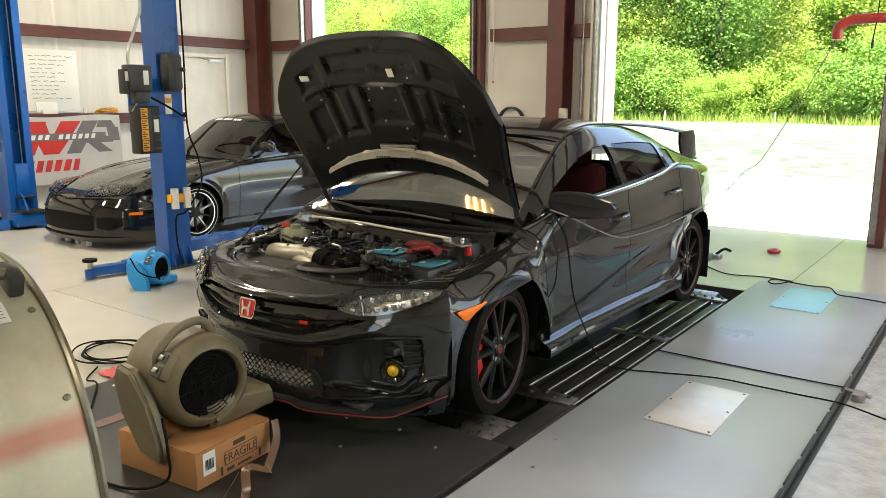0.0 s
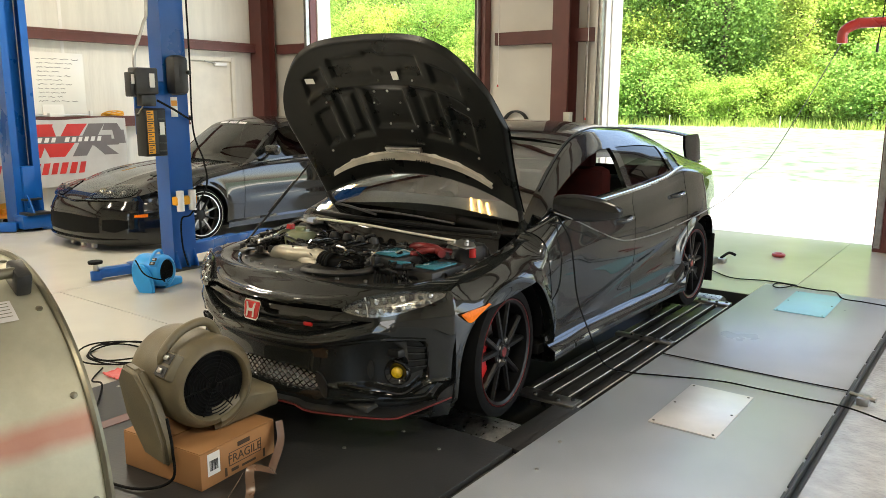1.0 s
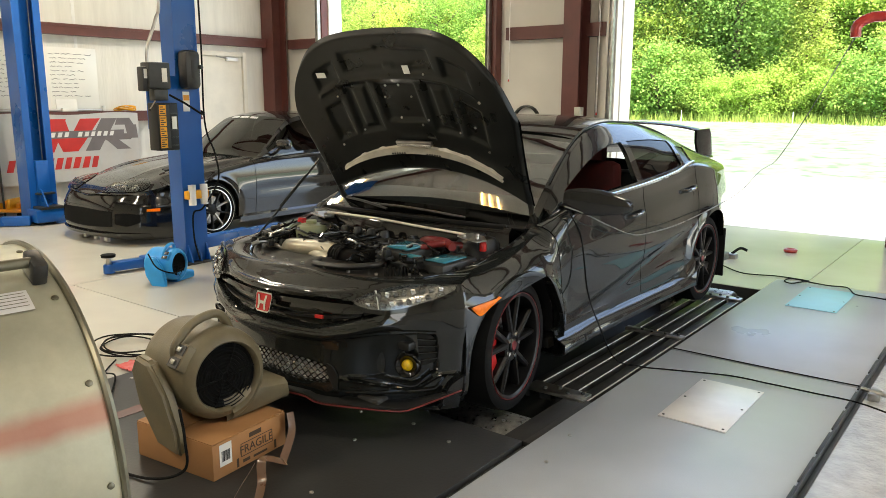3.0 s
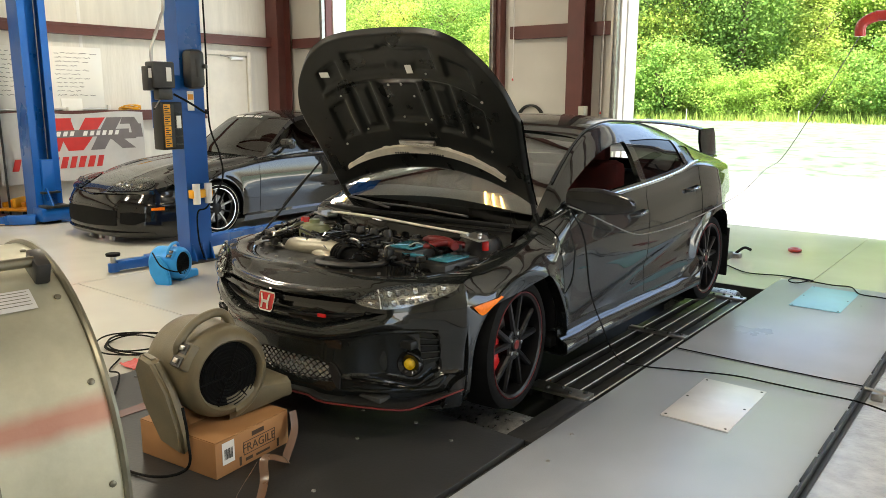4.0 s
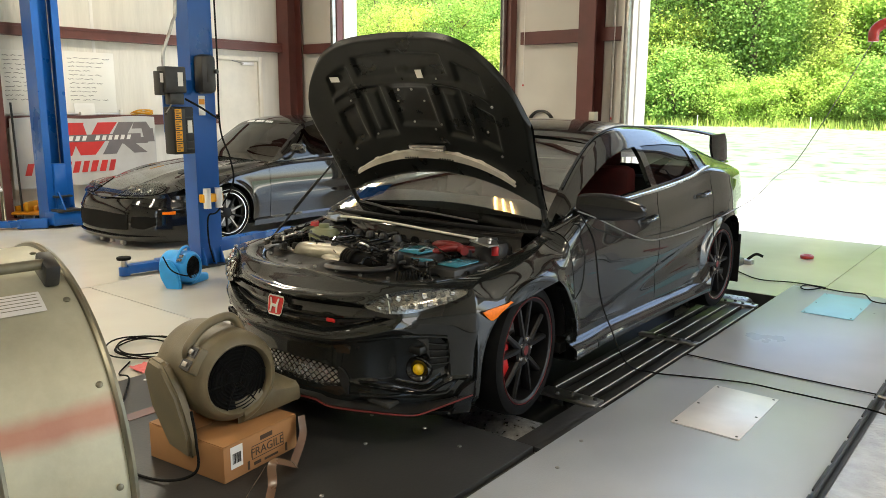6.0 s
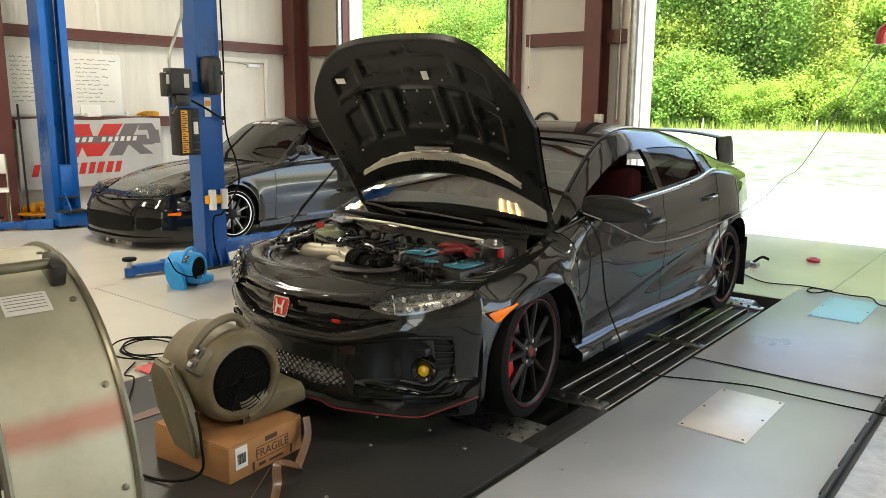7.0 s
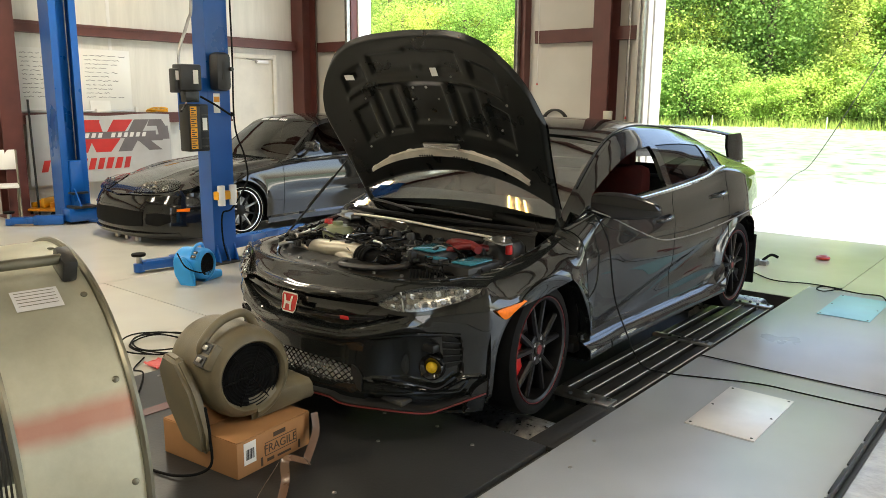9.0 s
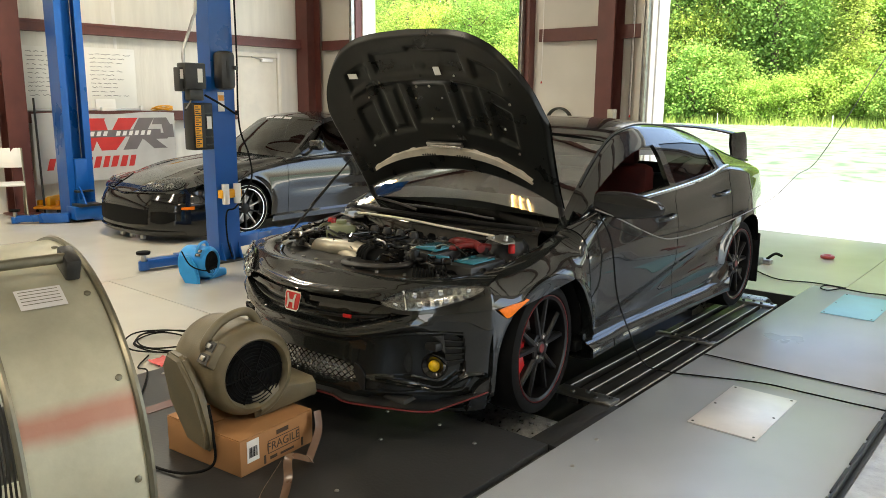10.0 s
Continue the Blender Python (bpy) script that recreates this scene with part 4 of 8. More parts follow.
# headlamp: bowl, light elements and clear cover
HL = [(0.475, 0.628, 0.64), (0.515, 0.616, 0.664), (0.586, 0.608, 0.69), (0.66, 0.616, 0.704), (0.735, 0.64, 0.712), (0.8, 0.668, 0.713), (0.83, 0.692, 0.711)]
patch("headlamp_bowl", HL, 0.003, M["lamp_bowl"], "faceted headlamp reflector", mirror=True)
patch("headlamp_bezel", [(x, lo - 0.018, lo) for x, lo, hi in HL], 0.012, M["gloss"], mirror=True, n=2)
patch("headlamp_visor", [(x, hi, min(hi + 0.008, 0.716)) for x, lo, hi in HL], 0.016, M["gloss"], mirror=True, n=2, thick=0.012)
for s in (1, -1):
    for k in range(9):
        x = 0.535 + 0.031 * k
        lo, hi = cv([(p[0], p[1]) for p in HL], x), cv([(p[0], p[2]) for p in HL], x)
        for f, hh in ((0.28, 0.3), (0.72, 0.34)):
            c = Vector(fascia(s * x, lo + (hi - lo) * f, 0.009))
            h2 = (hi - lo) * hh * 0.5
            boxpart("led_element", (-0.011, -0.008, -h2), (0.011, 0.008, h2), M["chrome"] if (k + (f > 0.5)) % 3 == 0 else M["lamp_bowl"], car, bevel=0.004, m=Matrix.Translation(c) @ Matrix.Rotation(s * (0.55 + 0.06 * k), 4, "Z") @ Matrix.Rotation(0.25 * (-1) ** k, 4, "Y"))
    a, b = Vector(fascia(s * 0.545, 0.678, 0.016)), Vector(fascia(s * 0.585, 0.61, 0.018))
    rodpart("light_blade", a, b, 0.0045, M["chrome"], car, "bright headlamp light blade", n=8)
patch("headlamp_cover", HL, 0.022, M["lens"], "clear headlamp cover", mirror=True, thick=0.018)
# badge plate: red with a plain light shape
c = Vector(fascia(0, 0.584, 0.006))
bm = bmesh.new()
prism(bm, [(-0.05, 0.045), (0.05, 0.045), (0.057, 0.03), (0.05, -0.035), (0.038, -0.05), (-0.038, -0.05), (-0.05, -0.035), (-0.057, 0.03)], 0.012, Matrix.Translation(c) @ Matrix.Rotation(radians(78), 4, "X"))
badge = part("badge", bm, M["chrome"], car, "chrome-edged red nose emblem")
bm = bmesh.new()
prism(bm, [(-0.044, 0.038), (0.044, 0.038), (0.05, 0.028), (0.043, -0.032), (0.034, -0.043), (-0.034, -0.043), (-0.043, -0.032), (-0.05, 0.028)], 0.004, Matrix.Translation(c) @ Matrix.Rotation(radians(78), 4, "X") @ Matrix.Translation((0, 0, 0.012)))
part("badge_field", bm, M["redpaint"], badge, "red enamel field")
for pl in ([(-0.034, 0.032), (-0.022, 0.032), (-0.012, 0.002), (-0.016, -0.036), (-0.028, -0.036), (-0.026, 0.0)], [(0.034, 0.032), (0.022, 0.032), (0.012, 0.002), (0.016, -0.036), (0.028, -0.036), (0.026, 0.0)], [(-0.013, 0.004), (0.013, 0.004), (0.014, -0.01), (-0.014, -0.01)]):
    bm = bmesh.new()
    prism(bm, pl, 0.004, Matrix.Translation(c) @ Matrix.Rotation(radians(78), 4, "X") @ Matrix.Translation((0, 0, 0.0165)))
    part("emblem_bar", bm, M["chrome"], badge)
c = Vector(fascia(0.31, 0.553, -0.014))
boxpart("grille_emblem", (-0.024, -0.006, -0.009), (0.024, 0.004, 0.009), M["redpaint"], car, "small red grille emblem", m=Matrix.Translation(c) @ Matrix.Rotation(0.15, 4, "Z"))
# splitter with a red edge line
rows, red = [], []
for i in range(61):
    w = math.sin(math.pi / 2 * (-1 + 2 * i / 60))
    x, y, z = fascia(w * 0.842, 0.17)
    o = 0.045 * (1 - 0.4 * abs(w) ** 6) + 0.02 * math.exp(-((abs(w) - 0.78) / 0.14) ** 2)
    n = Vector((w * 0.75, -1 + 0.4 * abs(w), 0)).normalized()
    drop = 0.026 * min(1, max(0, (abs(w) - 0.3) / 0.07)) - 0.35 * max(0, abs(w) - 0.8)
    rows.append([(x - n.x * 0.06, y - n.y * 0.06, z + 0.02), (x + n.x * o * 0.6, y + n.y * o * 0.6, z + 0.012 - drop + 0.02), (x + n.x * o, y + n.y * o, z + 0.004 - drop + 0.02), (x + n.x * o, y + n.y * o, z - 0.012 - drop + 0.02), (x - n.x * 0.1, y - n.y * 0.1, z - 0.012)])
    red.append((x + n.x * (o + 0.002), y + n.y * (o + 0.002), z - 0.006 - drop + 0.02))
gridpart("splitter", rows, M["satin"], car, "satin black front splitter")
bm = bmesh.new()
tube(bm, red, 0.0036, 6, 0)
part("splitter_line", bm, M["dullred"], car, "thin red splitter line")
for s in (1, -1):
    rows = []
    for k in range(13):
        t = k / 12
        x, y, z = fascia(s * (0.79 + 0.07 * t), 0.2)
        top = cv([(0, 0.15), (0.25, 0.215), (0.5, 0.262), (1.0, 0.3)], t)
        rows.append([(x + s * 0.012, y - 0.016, 0.165 + 0.05 * t), (x + s * 0.016, y - 0.02, (top + 0.165) / 2), (x + s * 0.02, y - 0.024, top), (x + s * 0.01, y - 0.016, top + 0.006), (x, y, top - 0.01)])
    gridpart("corner_canard", rows, M["gloss"], car, flip=s < 0, thick=0.008)
    # amber side marker at the seam between bumper and fender
    rows = []
    for k in range(13):
        t = k / 12
        y = -0.385 + 0.17 * t
        lo, hi = cv([(0, 0.604), (0.3, 0.563), (0.62, 0.592), (1, 0.628)], t), cv([(0, 0.612), (1, 0.634)], t)
        rows.append([(s * (cv(HWT, y) + 0.012 + 0.014 * t + 0.004 * math.sin(j / 3 * math.pi)), y, lo + (hi - lo) * j / 3) for j in range(4)])
    gridpart("side_marker", rows, M["amber"], car, "orange side marker lamp", flip=s < 0, thick=0.012)
    # mirror
    rows = []
    for i in range(25):
        t = i / 24
        c = Vector((0.845, 0.56, 0.995)).lerp(Vector((1.115, 0.76, 0.962)), t)
        e = math.sin(math.pi * min(1, 0.08 + t * 0.9) ** 0.8) ** 0.28 if 0 < t < 1 else 0.02
        hh, dd = cv([(0, 0.062), (0.4, 0.068), (0.75, 0.062), (1, 0.046)], t) * e, 0.055 * e
        ring = []
        for k in range(25):
            an = 2 * math.pi * k / 24
            u, v = math.copysign(abs(math.cos(an)) ** 0.8, math.cos(an)), math.copysign(abs(math.sin(an)) ** 0.7, math.sin(an))
            ring.append((s * (c.x + 0.55 * dd * u), c.y + 0.85 * dd * u, c.z + hh * v + 0.012 * (v > 0) * (1 - t)))
        rows.append(ring)
    mir = gridpart("door_mirror", rows, M["gloss"], car, "gloss black door mirror", flip=s > 0, smooth=70)
    tubepart("mirror_stalk", [(s * 0.83, 0.6, 0.93), (s * 0.88, 0.61, 0.94), (s * 0.92, 0.63, 0.96)], 0.022, M["satin"], mir, n=10)
    # door handles
    for y, z in ((1.36, 0.83), (2.25, 0.905)):
        x = side_point(y, 0.74)[0]
        h = tubepart("door_handle", [(s * (x - 0.005), y - 0.1, z - 0.006), (s * (x + 0.03), y - 0.07, z - 0.002), (s * (x + 0.04), y, z + 0.004), (s * (x + 0.03), y + 0.07, z + 0.008), (s * (x - 0.005), y + 0.1, z + 0.008)], 0.013, M["paint"], car, n=10)
        tubepart("handle_strip", [(s * (x + 0.035), y - 0.075, z + 0.004), (s * (x + 0.053), y, z + 0.01), (s * (x + 0.035), y + 0.075, z + 0.014)], 0.004, M["chrome"], h, "bright handle strip", n=6)

# wheels
def spokes(bm, x, s):
    for k in range(5):
        for d in (-0.17, 0.17):
            a0, a1 = 2 * math.pi * k / 5 + d * 0.55 + 0.3, 2 * math.pi * k / 5 + d * 1.55 + 0.3
            p = [Vector((x + s * 0.035, math.cos(a0) * 0.05, math.sin(a0) * 0.05)), Vector((x + s * 0.03, math.cos(a1) * 0.252, math.sin(a1) * 0.252))]
            w = [0.019, 0.014]
            ring = []
            for q, ww in zip(p, w):
                t = Vector((0, -q.z, q.y)).normalized()
                ring.append([bm.verts.new(q + t * ww), bm.verts.new(q + t * ww * 0.5 + Vector((s * 0.012, 0, 0))), bm.verts.new(q - t * ww * 0.5 + Vector((s * 0.012, 0, 0))), bm.verts.new(q - t * ww), bm.verts.new(q - t * ww + Vector((-s * 0.03, 0, 0))), bm.verts.new(q + t * ww + Vector((-s * 0.03, 0, 0)))])
            for i in range(6):
                j = (i + 1) % 6
                bm.faces.new((ring[0][i], ring[0][j], ring[1][j], ring[1][i]))


for yc in (0.0, 2.7):
    for s in (1, -1):
        wh = thing("wheel", "", "")
        wh.parent = car
        wh.matrix_basis = pose(s * 0.768, yc, WZ, 0, 0, 6 if yc == 0 else 0)
        tagged(wh, "black alloy wheel with low-profile tyre")
        lathepart("tyre", (0, 0, 0), (s, 0, 0), [(-0.1, 0.25), (-0.118, 0.27), (-0.122, 0.3), (-0.108, 0.32), (-0.06, 0.328), (0.06, 0.328), (0.108, 0.32), (0.121, 0.3), (0.118, 0.275), (0.1, 0.262)], M["rubber"], wh, n=64)
        rim = lathepart("rim", (0, 0, 0), (s, 0, 0), [(0.1, 0.264), (0.112, 0.268), (0.115, 0.262), (0.108, 0.248), (0.06, 0.24), (-0.1, 0.24)], M["rimblack"], wh, n=64)
        lathepart("rim_line", (0, 0, 0), (s, 0, 0), [(0.111, 0.2685), (0.117, 0.2668), (0.117, 0.2645), (0.111, 0.263)], M["dullred"], rim, "thin red rim line", n=64)
        bm = bmesh.new()
        spokes(bm, s * 0.05, s)
        part("spoke_set", bm, M["rimblack"], wh, smooth=20)
        hub = lathepart("hub", (0, 0, 0), (s, 0, 0), [(0.03, 0.085), (0.088, 0.08), (0.095, 0.07), (0.09, 0.036), (0.096, 0.034), (0.1, 0.028), (0.1, 0)], M["rimblack"], wh)
        lathepart("hub_cap", (0, 0, 0), (s, 0, 0), [(0.1, 0.024), (0.103, 0.022), (0.103, 0)], M["dullred"], hub, "dark red hub cap", n=20)
        for k in range(5):
            a = 2 * math.pi * k / 5
            rodpart("lug_nut", (s * 0.08, math.cos(a) * 0.057, math.sin(a) * 0.057), (s * 0.1, math.cos(a) * 0.057, math.sin(a) * 0.057), 0.011, M["chrome"], hub, n=6)
        lathepart("brake_disc", (0, 0, 0), (s, 0, 0), [(0.0, 0), (0.0, 0.175), (0.014, 0.175), (0.014, 0.09), (0.03, 0.085), (0.03, 0)], M["disc"], wh, n=40)
        bm = bmesh.new()
        inner, outer = [], []
        for k in range(13):
            a = math.pi - 0.62 + 1.24 * k / 12
            inner.append((math.cos(a) * 0.12, math.sin(a) * 0.12))
            outer.append((math.cos(a) * 0.208, math.sin(a) * 0.208))
        prism(bm, outer + inner[::-1], 0.055, Matrix(((0, 0, s, s * 0.005), (1, 0, 0, 0), (0, 1, 0, 0), (0, 0, 0, 1))))
        part("caliper", bm, M["redpaint"], wh, "red brake caliper")

# cabin
for s in (1, -1):
    st = boxpart("front_seat", (s * 0.36 - 0.25, 1.15, 0.42), (s * 0.36 + 0.25, 1.65, 0.62), M["redfabric"], car, "red bucket seat", bevel=0.06)
    boxpart("seat_back", (s * 0.36 - 0.25, 1.62, 0.5), (s * 0.36 + 0.25, 1.78, 1.12), M["redfabric"], st, bevel=0.06)
    boxpart("headrest", (s * 0.36 - 0.13, 1.68, 1.1), (s * 0.36 + 0.13, 1.78, 1.26), M["redfabric"], st, bevel=0.04)
boxpart("rear_bench", (-0.6, 2.35, 0.45), (0.6, 2.5, 1.0), M["satin"], car, bevel=0.06)
rows = [[(x, y, z) for y, z in ((0.5, 0.9), (0.62, 0.945), (0.8, 0.95), (0.98, 0.93), (1.02, 0.86), (1.0, 0.6))] for x in [-0.7 + 0.1 * i for i in range(15)]]
gridpart("dashboard", rows, M["satin"], car, "black dashboard")
bm = bmesh.new()
tube(bm, [(0.36 + 0.18 * math.cos(a), 1.02 + 0.06 * math.sin(a), 0.86 + 0.17 * math.sin(a)) for a in [2 * math.pi * k / 24 for k in range(25)]], 0.014, 8, 0)
part("steering_wheel", bm, M["satin"], car)
boxpart("cabin_floor", (-0.84, 0.4, 0.2), (0.84, 3.45, 0.26), M["satin"], car, bevel=0.01)
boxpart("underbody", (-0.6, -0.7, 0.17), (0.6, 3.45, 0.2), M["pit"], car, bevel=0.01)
boxpart("cargo_cover", (-0.75, 2.55, 0.84), (0.75, 3.5, 0.86), M["satin"], car, bevel=0.004)

# raised hood
hood_d, hood_n, hood_o = Vector((0, -0.5, 0.866)), Vector((0, 0.866, 0.5)), Vector((0, 0.405, 0.965))


def hood_span(u):
    return 0.13 * (1 - u * u), cv([(0, 1.018), (0.3, 1.012), (0.46, 0.998), (0.64, 0.948), (0.8, 0.845), (0.92, 0.71), (1, 0.51)], abs(u))


def hood_point(u, k, off=0.0):
    lo, hi = hood_span(u)
    l = lo + (hi - lo) * k
    crown = 0.10 * (1 - u * u) - 0.05 * max(0, l - 0.5) ** 2 - 0.02
    wide = 0.735 + 0.055 * min(1, max(0, l / 0.5)) ** 1.5
    return hood_o + Vector((u * wide, 0, 0)) + hood_d * l + hood_n * (crown + off)


us = [math.sin(math.pi / 2 * (-1 + 2 * i / 60)) * 0.997 for i in range(61)]
kk = [j / 40 for j in range(41)]
gridpart("hood_skin", [[hood_point(u, k, 0.022) for k in kk] for u in us], M["paint"], car, "raised black hood")


def soft_box(u, k, cu, ck, hu, hk, e=0.016):
    du, dk = (abs(u - cu) - hu) / e, (abs(k - ck) - hk) / e
    d = max(du, dk)
    return 1 / (1 + math.exp(min(40, max(-40, d * 3))))


POCKETS = [(0, 0.52, 0.17, 0.13), (-0.36, 0.5, 0.11, 0.17), (0.36, 0.5, 0.11, 0.17), (-0.62, 0.46, 0.08, 0.12), (0.62, 0.46, 0.08, 0.12), (-0.22, 0.82, 0.17, 0.06), (0.22, 0.82, 0.17, 0.06), (-0.58, 0.78, 0.1, 0.06), (0.58, 0.78, 0.1, 0.06), (0, 0.84, 0.05, 0.06)]


def hood_inner(u, k):
    e = min(1, (1 - abs(u)) / 0.03) * min(1, k / 0.03) * min(1, (1 - k) / 0.03)
    off = 0.02 - 0.03 * max(0, e)
    for p in POCKETS:
        off += 0.014 * soft_box(u, k, *p)
    off -= 0.010 * soft_box(u, k, -0.36, 0.5, 0.05, 0.13, 0.012) + 0.010 * soft_box(u, k, 0.36, 0.5, 0.05, 0.13, 0.012)
    off -= 0.012 * soft_box(u, k, 0, 0.69, 0.7, 0.012, 0.02)
    return hood_point(u, k, off)


ui = [-0.99 + 1.98 * i / 150 for i in range(151)]
ki = [j / 110 for j in range(111)]
liner = gridpart("hood_liner", [[hood_inner(u, k) for k in ki] for u in ui], M["liner"], car, "dark ribbed underside of the hood")
for u, k, r in ((-0.1, 0.63, 0.008), (0.02, 0.63, 0.008), (-0.14, 0.55, 0.006), (0.1, 0.55, 0.006), (-0.06, 0.4, 0.007), (0.2, 0.4, 0.007), (0.13, 0.36, 0.007), (0.72, 0.66, 0.008), (0.6, 0.42, 0.007), (-0.7, 0.3, 0.007), (0.7, 0.3, 0.007), (0.45, 0.34, 0.006), (-0.45, 0.34, 0.006), (0.3, 0.72, 0.006), (-0.55, 0.62, 0.006)):
    p = hood_inner(u, k)
    lathepart("hood_fastener", p + hood_n * 0.004, -hood_n, [(0, r), (0.008, r), (0.012, r * 0.5), (0.012, 0)], M["steel"], liner, "small bright hood fastener", n=10)
for u0, k0, wd, ht in ((-0.62, 0.8, 0.036, 0.016), (0.17, 0.75, 0.021, 0.024)):
    p = hood_inner(u0, k0) - hood_n * 0.012
    boxpart("hood_label", (-wd, -ht, -0.001), (wd, ht, 0.001), M["white"], liner, "white printed sticker", bevel=0.0, m=Matrix.Translation(p) @ Matrix.Rotation(radians(120), 4, "X"))
rows = []
for i in range(61):
    u = -0.78 + 1.56 * i / 60
    z0 = 0.175 - 0.06 * u * u
    nt = 0.012 if i % 8 < 2 else 0
    rows.append([hood_point(u, z0 - 0.022 * (1.2 - u * u), -0.02), hood_point(u, z0 - 0.02 * (1.2 - u * u), -0.034), hood_point(u, z0 + 0.022 * (1.2 - u * u), -0.03), hood_point(u, z0 + 0.026 * (1.2 - u * u) + nt * 0.6, -0.012)])
gridpart("hood_brace", rows, M["brace"], liner, "bare metal brace strip across the hood", thick=0.006)
for i in range(14):
    u = -0.14 + 0.3 * i / 13
    boxpart("latch_tooth", (-0.008, -0.008, -0.006), (0.008, 0.008, 0.006), M["steel"], liner, bevel=0.002, m=Matrix.Translation(hood_point(u, 0.225, -0.042)))
boxpart("latch_bar", (-0.13, -0.014, -0.01), (0.13, 0.014, 0.01), M["steel"], liner, "perforated latch plate", m=Matrix.Translation(hood_point(0.01, 0.235, -0.035)) @ Matrix.Rotation(radians(120), 4, "X"))
for u0 in (-0.17, 0.17):
    for i in range(6):
        p = hood_point(u0 - 0.06 + 0.024 * i, 0.165 - 0.06 * u0 * u0, -0.042)
        # solid near-black discs stand in for the shade inside drilled holes
        lathepart("hole_shade_disc", p, -hood_n, [(0, 0.006), (0.003, 0.006), (0.003, 0)], M["pit"], liner, n=8)
for s in (1, -1):
    tubepart("hood_hinge", [(s * 0.7, 0.43, 0.9), (s * 0.71, 0.4, 0.96), (s * 0.71, 0.36, 1.05)], 0.016, M["satin"], car, n=8)
rodpart("hood_prop", (-0.72, -0.28, 0.74), (-0.69, 0.2, 1.16), 0.006, M["satin"], car, "thin hood prop rod")
rodpart("hood_damper", (-0.715, -0.1, 0.9), (-0.70, 0.09, 1.065), 0.009, M["satin"], car)

# engine bay
M["beige"] = mat("cast_alloy_pipe", (0.36, 0.335, 0.27), 0.38, metal=0.7, vary=0.15, scale=14, bump=0.1, bump_scale=90)
# black lids: the blue of the reflected sky is painted into this colour
M["sky_sheen"] = mat("sky_reflection_blue", (0.035, 0.17, 0.23), 0.1, vary=0.08, scale=10)
M["greenish"] = mat("milky_green_tank", (0.24, 0.26, 0.14), 0.35, vary=0.08)
bay = boxpart("engine_bay", (-0.7, -0.6, 0.42), (0.7, 0.32, 0.46), M["satin"], car, "dark open engine bay", bevel=0.01)
for s in (1, -1):
    rows = []
    for i in range(13):
        y = -0.42 + 0.85 * i / 12
        xe, ze = cv(XE, y), cv(ZE, y)
        rows.append([(s * (xe - 0.002), y, ze - 0.012), (s * (xe - 0.03), y, ze - 0.016), (s * (xe - 0.06), y, ze - 0.03), (s * (xe - 0.075), y, ze - 0.12), (s * (xe - 0.08), y, 0.45)])
    gridpart("inner_fender", rows, M["satin"], bay, flip=s > 0)
    lathepart("strut_tower", (s * 0.56, 0.12, 0.6), (0, 0, 1), [(0, 0.13), (0.2, 0.11), (0.225, 0.09), (0.23, 0.045), (0.245, 0.04), (0.245, 0)], M["satin"], bay)
    for i in range(9):
        y = -0.2 + 0.06 * i
        lathepart("fender_bolt", (s * (cv(XE, y) - 0.02), y, cv(ZE, y) - 0.012), (0, 0, 1), [(0, 0.007), (0.006, 0.007), (0.008, 0.003), (0.008, 0)], M["steel"], bay, "bright fender bolt", n=8)
# plastic cover behind the nose
rows = []
for i in range(49):
    w = -1 + 2 * i / 48
    x = w * 0.7
    y0, ze = cv(EDGE_Y, abs(x)) + 0.012, cv(EDGE_Z, abs(x)) - 0.006
    yb = max(y0 + 0.05, -0.43 + 0.2 * abs(w) ** 2 + 0.012 * math.sin(i * 0.9))
    rows.append([(x, y0, ze), (x, y0 + 0.02, ze + 0.008), (x, y0 + (yb - y0) * 0.45, ze + 0.004), (x, y0 + (yb - y0) * 0.7, ze + 0.012 + 0.01 * math.sin(i * 0.55)), (x, yb, ze + 0.012), (x, yb + 0.012, 0.66), (x, yb + 0.02, 0.58)])
gridpart("radiator_cover", rows, M["satin"], bay, "moulded black radiator cover")
for i in range(10):
    x = -0.62 + 0.13 * i
    lathepart("cover_clip", (x, cv(EDGE_Y, abs(x)) + 0.045, cv(EDGE_Z, abs(x)) + 0.001), (0, 0, 1), [(0, 0.009), (0.01, 0.009), (0.012, 0.004), (0.012, 0)], M["steel"], bay, n=10)
tubepart("charge_pipe", [(-0.42, -0.3, 0.7), (-0.34, -0.35, 0.735), (-0.2, -0.38, 0.75), (-0.05, -0.37, 0.755), (0.04, -0.38, 0.745)], 0.05, M["beige"], bay, "cast alloy intake pipe", n=16)
tubepart("pipe_branch", [(-0.12, -0.4, 0.73), (-0.03, -0.43, 0.735), (0.03, -0.43, 0.73)], 0.028, M["beige"], bay, "cast alloy branch pipe", n=12)
for k in range(4):
    x = 0.03 + 0.022 * k
    lathepart("hose_rib", (x, -0.385 - 0.004 * k, 0.745), (1, -0.15, 0), [(0, 0.05), (0.006, 0.058), (0.014, 0.058), (0.02, 0.05)], M["rubber"], bay, n=20)
tubepart("intake_hose", [(0.02, -0.38, 0.745), (0.1, -0.39, 0.74), (0.16, -0.34, 0.735), (0.2, -0.24, 0.74)], 0.047, M["rubber"], bay, n=14)
eng = boxpart("engine_cover", (-0.33, -0.3, 0.68), (0.12, 0.0, 0.79), M["satin"], bay, "black engine cover", bevel=0.03)
for k in range(5):
    boxpart("cover_rib", (-0.27 + 0.075 * k, -0.27, 0.79), (-0.245 + 0.075 * k, -0.05, 0.8), M["gloss"], eng, bevel=0.004)
